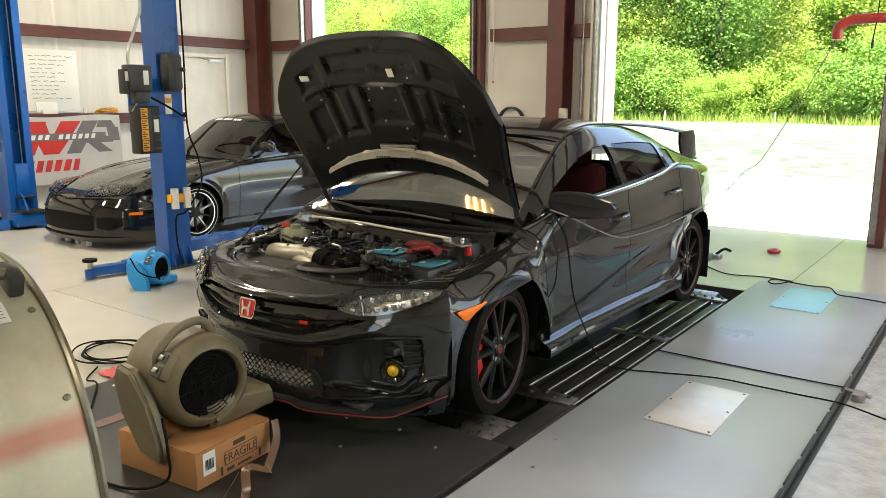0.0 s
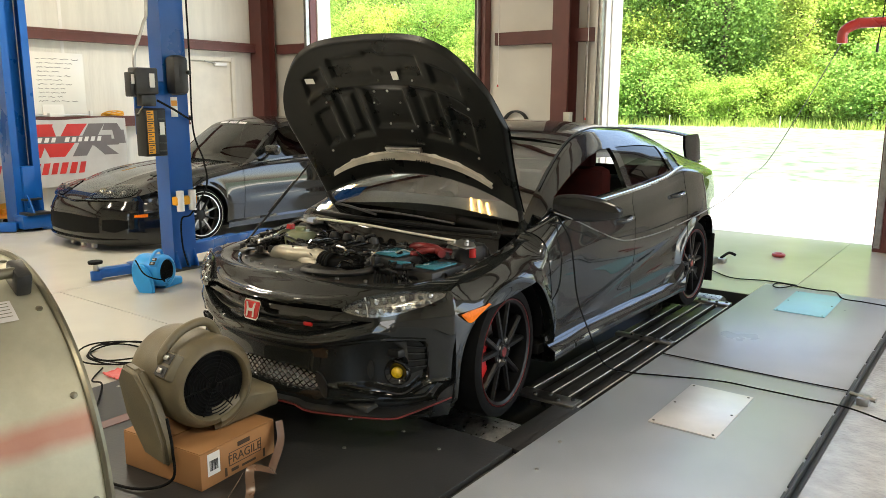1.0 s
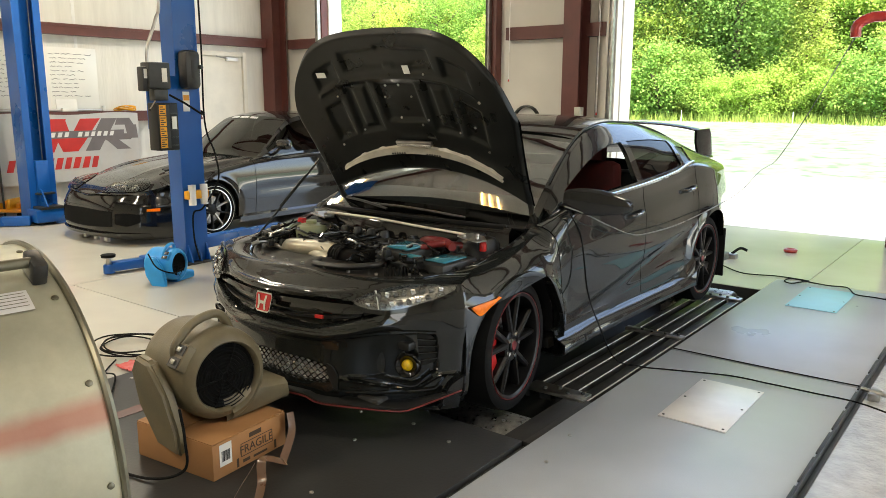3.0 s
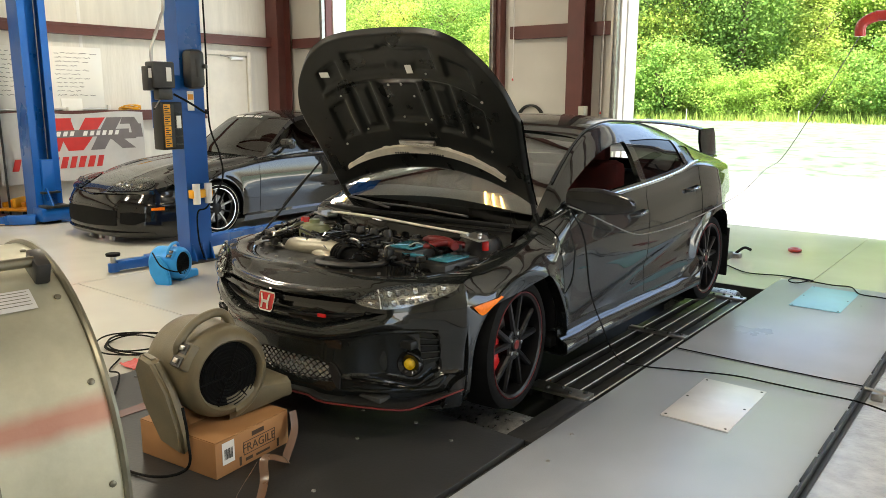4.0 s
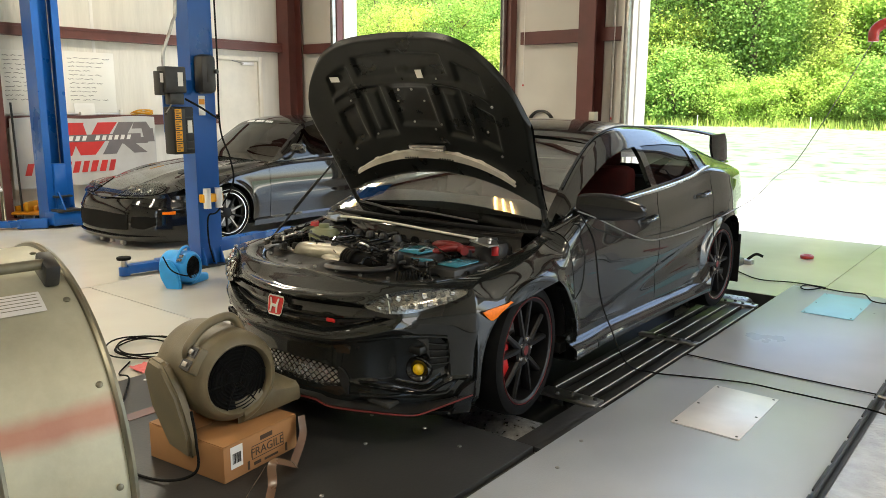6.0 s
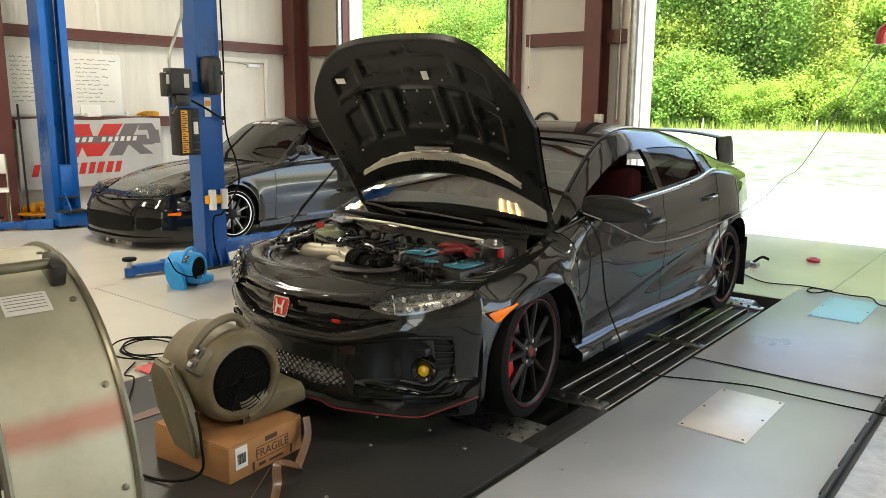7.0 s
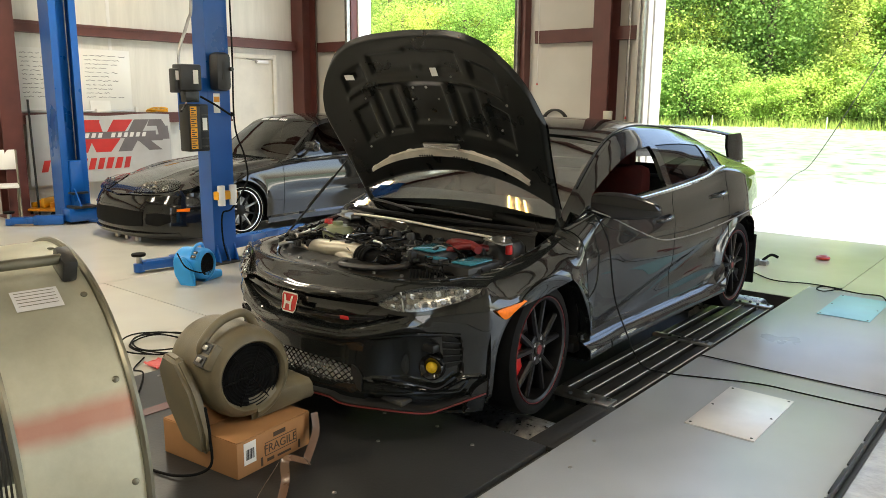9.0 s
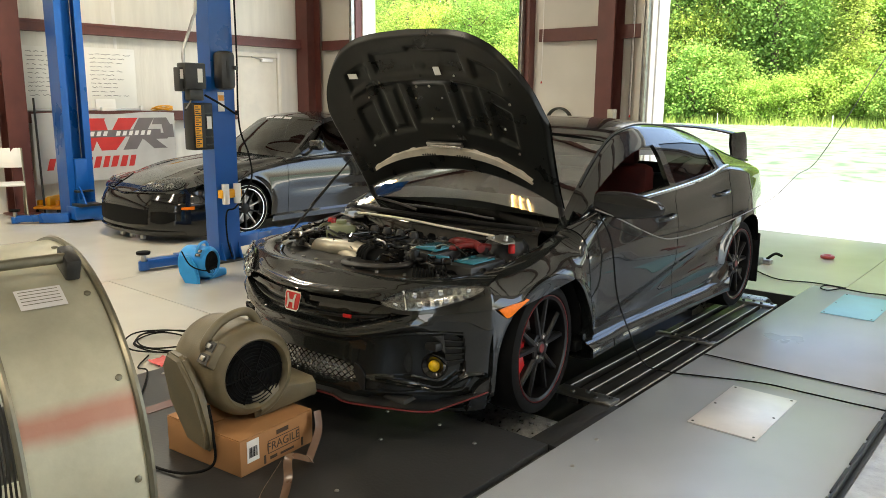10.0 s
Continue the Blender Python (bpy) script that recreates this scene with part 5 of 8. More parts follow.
for k in range(4):
    x = -0.24 + 0.1 * k
    lathepart("coil_pack", (x, -0.04, 0.77), (0, 0, 1), [(0, 0.028), (0.04, 0.026), (0.055, 0.018), (0.055, 0)], M["blackplastic"], eng, n=14)
lathepart("oil_cap", (-0.05, -0.2, 0.785), (0, 0, 1), [(0, 0.032), (0.025, 0.03), (0.03, 0.02), (0.03, 0)], M["gloss"], eng)
boxpart("fuse_box", (0.29, -0.34, 0.66), (0.47, -0.14, 0.8), M["blackplastic"], bay, bevel=0.012, m=None)
boxpart("fuse_lid", (0.31, -0.31, 0.802), (0.45, -0.15, 0.816), M["sky_sheen"], bay, "shiny black fuse box lid, its sky reflection painted blue", bevel=0.008)
boxpart("battery", (0.53, -0.34, 0.62), (0.69, -0.06, 0.765), M["blackplastic"], bay, bevel=0.012)
boxpart("battery_lid", (0.55, -0.3, 0.767), (0.67, -0.12, 0.776), M["sky_sheen"], bay, "shiny black battery cover, its sky reflection painted blue", bevel=0.005)
boxpart("battery_clamp", (0.42, -0.34, 0.78), (0.54, -0.31, 0.795), M["sky_sheen"], bay, bevel=0.004)
bm = bmesh.new()
for k in range(11):
    lathe(bm, (0.44 + 0.012 * k, -0.47 + 0.01 * k, 0.715), (0.76, 0.65, 0), [(0, 0.03), (0.004, 0.036), (0.008, 0.03)], 16)
part("ribbed_duct", bm, M["rubber"], bay, "ribbed black intake duct")
bm = bmesh.new()
tube(bm, [(0.06, -0.42, 0.73), (0.05, -0.53, 0.735), (0.12, -0.58, 0.74), (0.28, -0.54, 0.742), (0.36, -0.44, 0.745), (0.33, -0.34, 0.75)], 0.02, 10, 8, flat=0.016)
part("air_duct", bm, M["blackplastic"], bay)
boxpart("air_box", (0.14, -0.5, 0.62), (0.32, -0.3, 0.72), M["blackplastic"], bay, bevel=0.03)
lathepart("coolant_tank", (-0.41, -0.14, 0.74), (0, 0, 1), [(0, 0.085), (0.06, 0.09), (0.085, 0.075), (0.09, 0.03), (0.11, 0.03), (0.11, 0)], M["greenish"], bay, "milky green coolant tank")
lathepart("coolant_cap", (-0.53, -0.1, 0.83), (0, 0, 1), [(-0.05, 0.028), (0.005, 0.028), (0.018, 0.022), (0.02, 0)], M["redpaint"], bay, "red filler cap", n=20)
lathepart("brake_cap", (0.665, 0.02, 0.81), (0, 0, 1), [(-0.03, 0.018), (0.01, 0.018), (0.016, 0.012), (0.016, 0)], M["redpaint"], bay, "red reservoir cap", n=20)
for pts, r in (([(0.33, -0.04, 0.8), (0.42, -0.1, 0.825), (0.5, -0.08, 0.82), (0.58, -0.12, 0.81)], 0.022), ([(0.44, -0.2, 0.8), (0.5, -0.13, 0.82), (0.56, -0.02, 0.8)], 0.018)):
    tubepart("red_hose", pts, r, M["dullred"], bay, "red silicone hose", n=10)
bar = tubepart("strut_bar", [(-0.5, 0.08, 0.86), (-0.34, 0.02, 0.875), (0.0, -0.03, 0.885), (0.3, -0.06, 0.88), (0.6, -0.04, 0.865)], 0.007, M["brace"], bay, "bare metal strut tower bar", n=12)
for x, y in ((0.63, -0.02), (-0.52, 0.06)):
    bm = bmesh.new()
    prism(bm, [(-0.06, -0.05), (0.06, -0.05), (0.07, 0.02), (0.02, 0.07), (-0.05, 0.06)], 0.008, Matrix.Translation((x, y, 0.845)) @ Matrix.Rotation(0.15, 4, "Y"))
    part("bar_bracket", bm, M["steel"], bar)
    for a, b in ((-0.035, -0.025), (0.04, -0.02), (0.0, 0.04)):
        lathepart("bar_bolt", (x + a, y + b, 0.85), (0, 0, 1), [(0, 0.011), (0.014, 0.011), (0.016, 0.006), (0.016, 0)], M["steel"], bar, n=8)
# cowl and wipers
rows = []
for i in range(31):
    w = -1 + 2 * i / 30
    x = w * 0.7
    b = 1 - w * w
    rows.append([(x, 0.2 - 0.16 * b, 0.74), (x, 0.205 - 0.16 * b, 0.845), (x, 0.225 - 0.16 * b, 0.87 + 0.01 * b), (x, 0.26 - 0.18 * b, 0.865 + 0.02 * b), (x, 0.275 - 0.15 * b, 0.862 + 0.014 * b + (0.006 if i % 3 else 0)), (x, 0.3 - 0.09 * b, 0.856 + 0.012 * b), (x, 0.325 - 0.045 * b, 0.852)])
gridpart("cowl_panel", rows, M["gloss"], bay, "black plastic cowl below the windscreen")
tubepart("cowl_seal", [(-0.66, 0.21, 0.87), (-0.4, 0.12, 0.885), (0, 0.05, 0.9), (0.4, 0.12, 0.885), (0.66, 0.21, 0.87)], 0.011, M["rubber"], bay)
for a, b in (((0.36, 0.285, 0.888), (-0.34, 0.3, 0.905)), ((-0.2, 0.27, 0.888), (-0.62, 0.36, 0.915))):
    a, b = Vector(a), Vector(b)
    tubepart("wiper", [a, a.lerp(b, 0.5) + Vector((0, -0.02, 0.012)), b], 0.008, M["satin"], car, n=6)
for dy, dz, r in ((0.06, 0.0, 0.007), (0.1, 0.004, 0.009)):
    tubepart("cowl_trim", [(x, 0.2 - 0.16 * (1 - (x / 0.7) ** 2) + dy, 0.862 + dz + 0.02 * (1 - (x / 0.7) ** 2)) for x in (-0.66, -0.4, -0.15, 0.1, 0.35, 0.64)], r, M["satin"], bay)
# hoses, looms and small fittings
rng = random.Random(4)
for k in range(150):
    x, y = rng.uniform(-0.62, 0.55), rng.uniform(-0.4, 0.12)
    z = rng.uniform(0.7, 0.81)
    pts = [Vector((x, y, z))]
    d = rng.uniform(0, 6.28)
    for j in range(4):
        d += rng.uniform(-1.1, 1.1)
        q = pts[-1] + Vector((math.cos(d) * 0.06, math.sin(d) * 0.05, rng.uniform(-0.03, 0.03)))
        q.x, q.y, q.z = max(-0.64, min(0.64, q.x)), max(-0.5, min(0.16, q.y)), max(0.66, min(0.83, q.z))
        pts.append(q)
    tubepart("hose", pts, rng.choice((0.004, 0.006, 0.008, 0.012)), M[rng.choice(("rubber", "gloss", "blackplastic", "gloss", "steel", "gloss", "darksteel"))], bay, n=8, steps=5)
for k in range(210):
    x, y = rng.uniform(-0.64, 0.6), rng.uniform(-0.38, 0.12)
    z = rng.uniform(0.69, 0.79)
    w, d, h = rng.uniform(0.008, 0.032), rng.uniform(0.008, 0.026), rng.uniform(0.006, 0.026)
    boxpart("engine_fitting", (-w, -d, -h), (w, d, h), M[rng.choice(("blackplastic", "satin", "gloss", "gloss", "darksteel", "blackplastic", "steel"))], bay, bevel=0.006, m=pose(x, y, z, rng.uniform(-15, 15), rng.uniform(-15, 15), rng.uniform(0, 180)))
for k in range(6):
    x = -0.6 + 0.05 * k
    lathepart("connector", (x, -0.4 + 0.03 * (k % 3), 0.74), (0.2, 0.1, 1), [(0, 0.016), (0.03, 0.016), (0.034, 0.01), (0.034, 0)], M["blackplastic"], bay, n=12)

# ---- dynamometer deck ----
deck = thing("dyno_deck", "grey painted steel dynamometer deck with cover plates and roller pits", "dyno deck")
boxpart("deck_plate", (1.15, -4.0, FZ), (2.2, 1.395, 0.0), M["plate"], deck, "worn grey deck plate", bevel=0.003)
boxpart("deck_plate", (1.15, 1.412, FZ), (2.2, 3.82, 0.0), M["plate"], deck, "worn grey deck plate", bevel=0.003)
boxpart("front_plate", (-1.12, -4.0, FZ), (1.108, -0.285, 0.0), M["plate_dark"], deck, "dark grey front deck plate", bevel=0.003)
boxpart("seam_filler", (1.11, -4.0, FZ), (1.148, -0.285, -0.028), M["pit"], deck, bevel=0.0)
boxpart("seam_filler", (1.15, 1.394, FZ), (2.2, 1.413, -0.025), M["pit"], deck, bevel=0.0)
boxpart("side_angle", (2.203, -4.0, FZ - 0.002), (2.212, 3.82, 0.004), M["darksteel"], deck, "dark angle iron edge", bevel=0.001)
boxpart("side_angle", (2.212, -4.0, FZ - 0.002), (2.236, 3.82, FZ + 0.006), M["darksteel"], deck, "dark angle iron edge", bevel=0.001)
for k in range(16):
    y = -1.2 + 0.32 * k
    boxpart("edge_clip", (2.196, y, -0.002), (2.206, y + 0.27, 0.007), M["plate_dark"], deck, bevel=0.001)
boxpart("latch_block", (2.25, 1.34, FZ), (2.31, 1.44, 0.0), M["steel"], deck, "steel latch block", bevel=0.006)
rodpart("latch_pin", (2.21, 1.4, 0.0), (2.34, 1.37, -0.005), 0.012, M["steel"], deck)
boxpart("slot_lip", (1.11, -0.28, -0.03), (1.148, 0.33, -0.004), M["plate_dark"], deck, bevel=0.002)
boxpart("slot_plate", (1.0, -0.27, -0.035), (1.125, 0.3, -0.008), M["plate_dark"], deck, "dark steel slot cover", bevel=0.003)
# pit lining, its shade put into a near-black colour
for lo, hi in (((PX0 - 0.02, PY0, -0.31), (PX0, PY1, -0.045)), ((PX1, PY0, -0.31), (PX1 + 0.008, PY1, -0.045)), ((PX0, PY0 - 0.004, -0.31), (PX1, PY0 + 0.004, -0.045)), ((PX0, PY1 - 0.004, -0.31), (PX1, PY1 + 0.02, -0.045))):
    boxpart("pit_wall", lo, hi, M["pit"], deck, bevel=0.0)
for x, w, z in ((0.865, 0.035, -0.012), (0.965, 0.04, -0.008), (1.075, 0.036, -0.008), (0.74, 0.03, -0.02)):
    for s in (1, -1):
        r = boxpart("pit_rail", (s * x - w, 0.34, z - 0.05), (s * x + w, 2.93, z - 0.012), M["darksteel"], deck, "dark steel pit rail", bevel=0.002)
        boxpart("rail_edge", (s * x + w - 0.007, 0.34, z - 0.0115), (s * x + w, 2.93, z - 0.006), M["alu"], r, "bright strip along the rail edge", bevel=0.001)
for y0, y1, x0, x1 in ((0.31, 0.42, 0.76, 1.1), (1.66, 1.72, 0.72, 1.12), (2.88, 2.96, 0.78, 1.12)):
    for s in (1, -1):
        a, b = sorted((s * x0, s * x1))
        br = boxpart("cross_bracket", (a, y0, -0.018), (b, y1, 0.002), M["steel"], deck, "bolted steel cross bracket", bevel=0.003)
        for k in range(4):
            x = a + (b - a) * (0.3 + 0.2 * k)
            lathepart("bracket_bolt", (x, y0 + (y1 - y0) * (0.3 + 0.4 * (k % 2)), 0.002), (0, 0, 1), [(0, 0.012), (0.009, 0.012), (0.011, 0.007), (0.011, 0)], M["darksteel"], br, n=8)
for y in (-0.04, 3.16):
    for s in (1, -1):
        ro = lathepart("roller", (s * 0.45, y, -0.2 if y > 0 else -0.215), (s, 0, 0), [(0, 0), (0, 0.185), (0.01, 0.19), (0.51, 0.19), (0.53, 0.182), (0.535, 0.15), (0.53, 0.145), (0.515, 0.06), (0.54, 0.05), (0.54, 0)], M["rollersteel"], deck, "knurled dynamometer roller", n=48)
for name, x0, x1, y0, y1, mt, lb in (("cover_plate", 1.484, 1.815, 0.366, 1.0, "alu", "bare aluminium cover plate"), ("cover_plate", 1.435, 1.79, 2.93, 3.665, "alu_sky", "cover plate with the sky's reflection painted in as pale blue")):
    cp = boxpart(name, (x0, y0, 0.001), (x1, y1, 0.006), M[mt], deck, lb, bevel=0.0015)
    for x in (x0 + 0.02, x1 - 0.02):
        for y in (y0 + 0.025, (y0 + y1) / 2, y1 - 0.025):
            lathepart("plate_screw", (x, y, 0.006), (0, 0, 1), [(0, 0.007), (0.002, 0.006), (0.003, 0)], M["darksteel"], cp, n=10)
for x, y in ((-1.02, -0.95), (-0.9, -0.93), (-0.78, -0.95), (-1.02, -1.3), (-0.8, -1.32), (-0.55, -1.35), (0.6, -0.45), (0.85, -0.5), (0.3, -0.5), (1.3, -0.4), (1.25, -0.1), (0.7, -1.2), (0.5, -0.75)):
    lathepart("deck_bolt", (x, y, 0), (0, 0, 1), [(0, 0.01), (0.004, 0.009), (0.006, 0.004), (0.006, 0)], M["steel"], deck, "small bright deck bolt", n=10)
boxpart("deck_stripe", (-0.64, -1.3, 0.0005), (-0.56, -0.9, 0.003), M["redsteel"], deck, "scuffed red marking stripe", bevel=0.0)

# ---- two-post lift ----
lift = thing("vehicle_lift", "bright blue two-post vehicle lift", "car lift")


def post(x0, x1, y0, y1, open_dir):
    bm = bmesh.new()
    t, w, h = 0.02, 0.085, 3.7
    d = x1 - x0
    c = [(0, 0), (d, 0), (d, w), (d - t, w), (d - t, t), (t, t), (t, y1 - y0 - t), (d - t, y1 - y0 - t), (d - t, y1 - y0 - w), (d, y1 - y0 - w), (d, y1 - y0), (0, y1 - y0)]
    pts = [(x1 - px, y0 + py) for px, py in c] if open_dir < 0 else [(x0 + px, y0 + py) for px, py in c]
    prism(bm, pts, h - FZ, Matrix.Translation((0, 0, FZ)))
    p = part("post", bm, M["bluelift"], lift, "blue enamel lift post")
    boxpart("base_plate", (x0 - 0.06, y0 - 0.08, FZ), (x1 + 0.07, y1 + 0.1, FZ + 0.022), M["darksteel"], p, bevel=0.004)
    for y in (y0 + 0.02, (y0 + y1) / 2, y1 - 0.03):
        bm = bmesh.new()
        xo, sg = (x1, 1) if open_dir < 0 else (x0, -1)
        prism(bm, [(0, 0), (0.065, 0), (0.008, 0.16), (0, 0.16)], 0.012, Matrix(((sg, 0, 0, xo), (0, 0, 1, y), (0, 1, 0, FZ + 0.022), (0, 0, 0, 1))))
        part("gusset", bm, M["bluelift"], p)
    for y in (y0 - 0.05, y1 + 0.06):
        lathepart("anchor_bolt", (x1 + 0.04 if open_dir < 0 else x0 - 0.04, y, FZ + 0.022), (0, 0, 1), [(0, 0.018), (0.016, 0.018), (0.018, 0.01), (0.045, 0.01), (0.045, 0)], M["steel"], p, n=10)
    return p


p1 = post(-3.70, -3.5, 1.09, 1.335, -1)
boxpart("unit_bracket", (-3.53, 0.8, 1.25), (-3.502, 1.12, 1.72), M["bluelift"], lift, bevel=0.003)
p2 = post(-7.28, -7.0, 1.26, 1.59, 1)
# carriages and swing arms
def carriage(x, y0, y1, p):
    boxpart("carriage", (x - 0.1, y0 + 0.09, 0.0), (x + 0.04, y1 - 0.09, 0.75), M["bluelift"], lift, "blue lift carriage", bevel=0.008)
    boxpart("carriage_foot", (x - 0.05, y0 - 0.03, 0.0), (x + 0.2, y1 + 0.04, 0.16), M["bluelift"], lift, bevel=0.008)
    boxpart("foot_lug", (x + 0.0, y0 + 0.02, 0.16), (x + 0.22, y1 - 0.02, 0.19), M["darksteel"], lift, bevel=0.004)
    bm = bmesh.new()
    prism(bm, [(0, 0), (0.2, 0), (0.06, 0.2), (0, 0.22)], 0.02, Matrix(((1, 0, 0, x + 0.02), (0, 0, 1, y0 + 0.1), (0, 1, 0, 0.19), (0, 0, 0, 1))))
    part("carriage_gusset", bm, M["bluelift"], lift)
    boxpart("carriage_cap", (x - 0.04, y0 + 0.06, 0.33), (x + 0.1, y1 - 0.06, 0.355), M["darksteel"], lift, bevel=0.004)


carriage(-7.0, 1.26, 1.59, p2)
for yy in (1.36, 1.48):
    tubepart("lift_cable", [(-7.06, yy, 0.3), (-7.06, yy, 2.0), (-7.06, yy, 3.6)], 0.008, M["steel"], lift, "steel equaliser cable", steps=1)


def arm(a, b, z=0.05, pad=True):
    a, b = Vector(a), Vector(b)
    d = (b - a)
    ang = math.degrees(math.atan2(d.y, d.x))
    L = d.length
    ar = boxpart("swing_arm", (0, -0.065, -0.05), (L * 0.55, 0.065, 0.06), M["bluelift"], lift, "blue swing arm", bevel=0.006, m=pose(a.x, a.y, z, 0, 0, ang))
    boxpart("arm_extension", (L * 0.45, -0.05, -0.035), (L * 0.97, 0.05, 0.045), M["bluelift"], ar, bevel=0.006, m=pose(a.x, a.y, z, 0, 0, ang))
    lathepart("arm_eye", (b.x, b.y, z - 0.05), (0, 0, 1), [(0, 0), (0, 0.05), (0.075, 0.05), (0.08, 0.04), (0.08, 0)], M["bluelift"], ar, n=20)
    if pad:
        lathepart("pad_screw", (b.x, b.y, z + 0.03), (0, 0, 1), [(0, 0.025), (0.06, 0.025), (0.06, 0)], M["steel"], ar, n=14)
        lathepart("lift_pad", (b.x, b.y, z + 0.09), (0, 0, 1), [(0, 0.03), (0.005, 0.06), (0.025, 0.064), (0.03, 0.06), (0.03, 0)], M["rubber"], ar, "round black lift pad", n=24)


arm((-3.6, 1.08), (-3.7, 0.42), 0.02)
arm((-3.62, 1.33), (-3.8, 2.5), 0.12, False)
arm((-6.95, 1.22), (-7.32, 0.72), 0.02)
arm((-6.9, 1.5), (-6.5, 2.4), 0.02, False)
# lock block, power unit, control box on the near post
lk = boxpart("lock_block", (-3.502, 1.1, 0.585), (-3.43, 1.33, 0.665), M["yellow"], lift, "yellow safety lock with steel spools", bevel=0.01)
for y in (1.15, 1.28):
    rodpart("lock_spool", (-3.44, y, 0.53), (-3.44, y, 0.72), 0.036, M["alu"], lk)
pu = boxpart("motor_box", (-3.5, 0.74, 1.6), (-3.36, 0.95, 1.83), M["blackplastic"], lift, "black hydraulic power unit", bevel=0.015)
boxpart("switch_box", (-3.49, 0.70, 1.58), (-3.4, 0.76, 1.79), M["blackplastic"], pu, bevel=0.01)
boxpart("unit_label", (-3.395, 0.71, 1.69), (-3.393, 0.75, 1.77), M["white"], pu, "printed label", bevel=0.0)
boxpart("unit_label", (-3.357, 0.86, 1.66), (-3.355, 0.91, 1.78), M["white"], pu, "printed label", bevel=0.0)
boxpart("valve_block", (-3.47, 0.79, 1.5), (-3.38, 0.93, 1.6), M["darksteel"], pu, bevel=0.01)
rodpart("release_lever", (-3.4, 0.83, 1.53), (-3.38, 0.74, 1.43), 0.006, M["steel"], pu)
lathepart("lever_knob", (-3.38, 0.735, 1.42), (0, 0, 1), [(-0.012, 0), (-0.01, 0.01), (0, 0.014), (0.01, 0.01), (0.012, 0)], M["blackplastic"], pu, n=14)
tk = boxpart("oil_tank", (-3.502, 0.785, 1.06), (-3.35, 0.995, 1.48), M["satin"], lift, "black oil tank with yellow warning labels", bevel=0.012)
boxpart("tank_label", (-3.349, 0.8, 1.08), (-3.346, 0.905, 1.46), M["blackprint"], tk, bevel=0.0)
for k in range(4):
    z = 1.085 + 0.096 * k
    wl_ = boxpart("warning_label", (-3.3455, 0.803, z), (-3.3435, 0.868, z + 0.088), M["yellow"], tk, "yellow warning label with dark print", bevel=0.0)
    for j in range(4):
        boxpart("label_print", (-3.343, 0.808, z + 0.01 + 0.019 * j), (-3.342, 0.84 + 0.02 * ((j + k) % 2), z + 0.019 + 0.019 * j), M["blackprint"], wl_, bevel=0.0)
for k in range(5):
    boxpart("tank_bar", (-3.349, 0.91, 1.1 + 0.07 * k), (-3.344, 0.985, 1.112 + 0.07 * k), M["darksteel"], tk, bevel=0.002)
boxpart("tank_label", (-3.348, 0.925, 1.25), (-3.342, 0.97, 1.36), M["white"], tk, "white label", bevel=0.0)
cb = boxpart("control_box", (-3.502, 1.105, 1.6), (-3.35, 1.27, 1.95), M["blackplastic"], lift, "black control cover on the post", bevel=0.045)
# near-black strip on the surface painted as the shade of a slot
boxpart("slot_shade_strip", (-3.351, 1.16, 1.7), (-3.345, 1.185, 1.86), M["pit"], cb, bevel=0.0)
lathepart("cover_knob", (-3.36, 1.25, 1.8), (1, 0.3, 0), [(0, 0.02), (0.03, 0.02), (0.03, 0)], M["blackplastic"], cb, n=14)
boxpart("post_label", (-3.4985, 1.15, 1.4), (-3.496, 1.22, 1.58), M["white"], lift, "orange and white sticker on the post", bevel=0.0)
boxpart("post_label", (-3.4955, 1.155, 1.5), (-3.494, 1.215, 1.55), M["orange"], lift, bevel=0.0)
tubepart("conduit", [(-3.43, 0.77, 1.8), (-3.43, 0.78, 1.95), (-3.43, 0.88, 2.2), (-3.44, 0.93, 2.4), (-3.46, 0.95, 3.4)], 0.014, M["steel"], lift, "bent steel conduit", n=10)
tubepart("hydraulic_hose", [(-3.4, 0.95, 1.55), (-3.38, 1.1, 1.47), (-3.44, 1.3, 1.38), (-3.46, 1.32, 1.4)], 0.01, M["rubber"], lift)
tubepart("power_cable", [(-3.46, 1.34, 3.2), (-3.45, 1.345, 2.0), (-3.45, 1.34, 1.3), (-3.4, 1.4, 1.0), (-3.4, 1.42, 0.75), (-3.42, 1.25, 0.5), (-3.45, 1.16, 0.45), (-3.46, 1.16, 0.2), (-3.45, 1.2, 0.0)], 0.009, M["rubber"], lift, n=6)

# ---- galvanised drum fan ----
dr = thing("drum_fan", "large galvanised steel drum fan on wheels, dented and scuffed", "drum fan")
DC, DR_, DL = Vector((0.760, -2.211, 0.632)), 0.523, 0.257
ax = Vector((0.1159, 0.9933, 0)).normalized()
bm = bmesh.new()
lathe(bm, DC - ax * DL, ax, [(0, DR_ - 0.012), (0, DR_), (DL * 0.5, DR_ - 0.002), (DL, DR_), (DL, DR_ - 0.012), (DL * 0.5, DR_ - 0.014)], 96, closed=True)
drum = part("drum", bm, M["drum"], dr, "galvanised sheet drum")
bm = bmesh.new()
for a in (0.0, -DL):
    lathe(bm, DC + ax * a, ax, [(-0.009, DR_ + 0.001), (-0.007, DR_ + 0.008), (0, DR_ + 0.011), (0.008, DR_ + 0.008), (0.01, DR_ - 0.008), (0.0, DR_ - 0.012)], 96, closed=True)
part("rolled_rim", bm, M["rim_steel"], dr, "rolled steel rim")


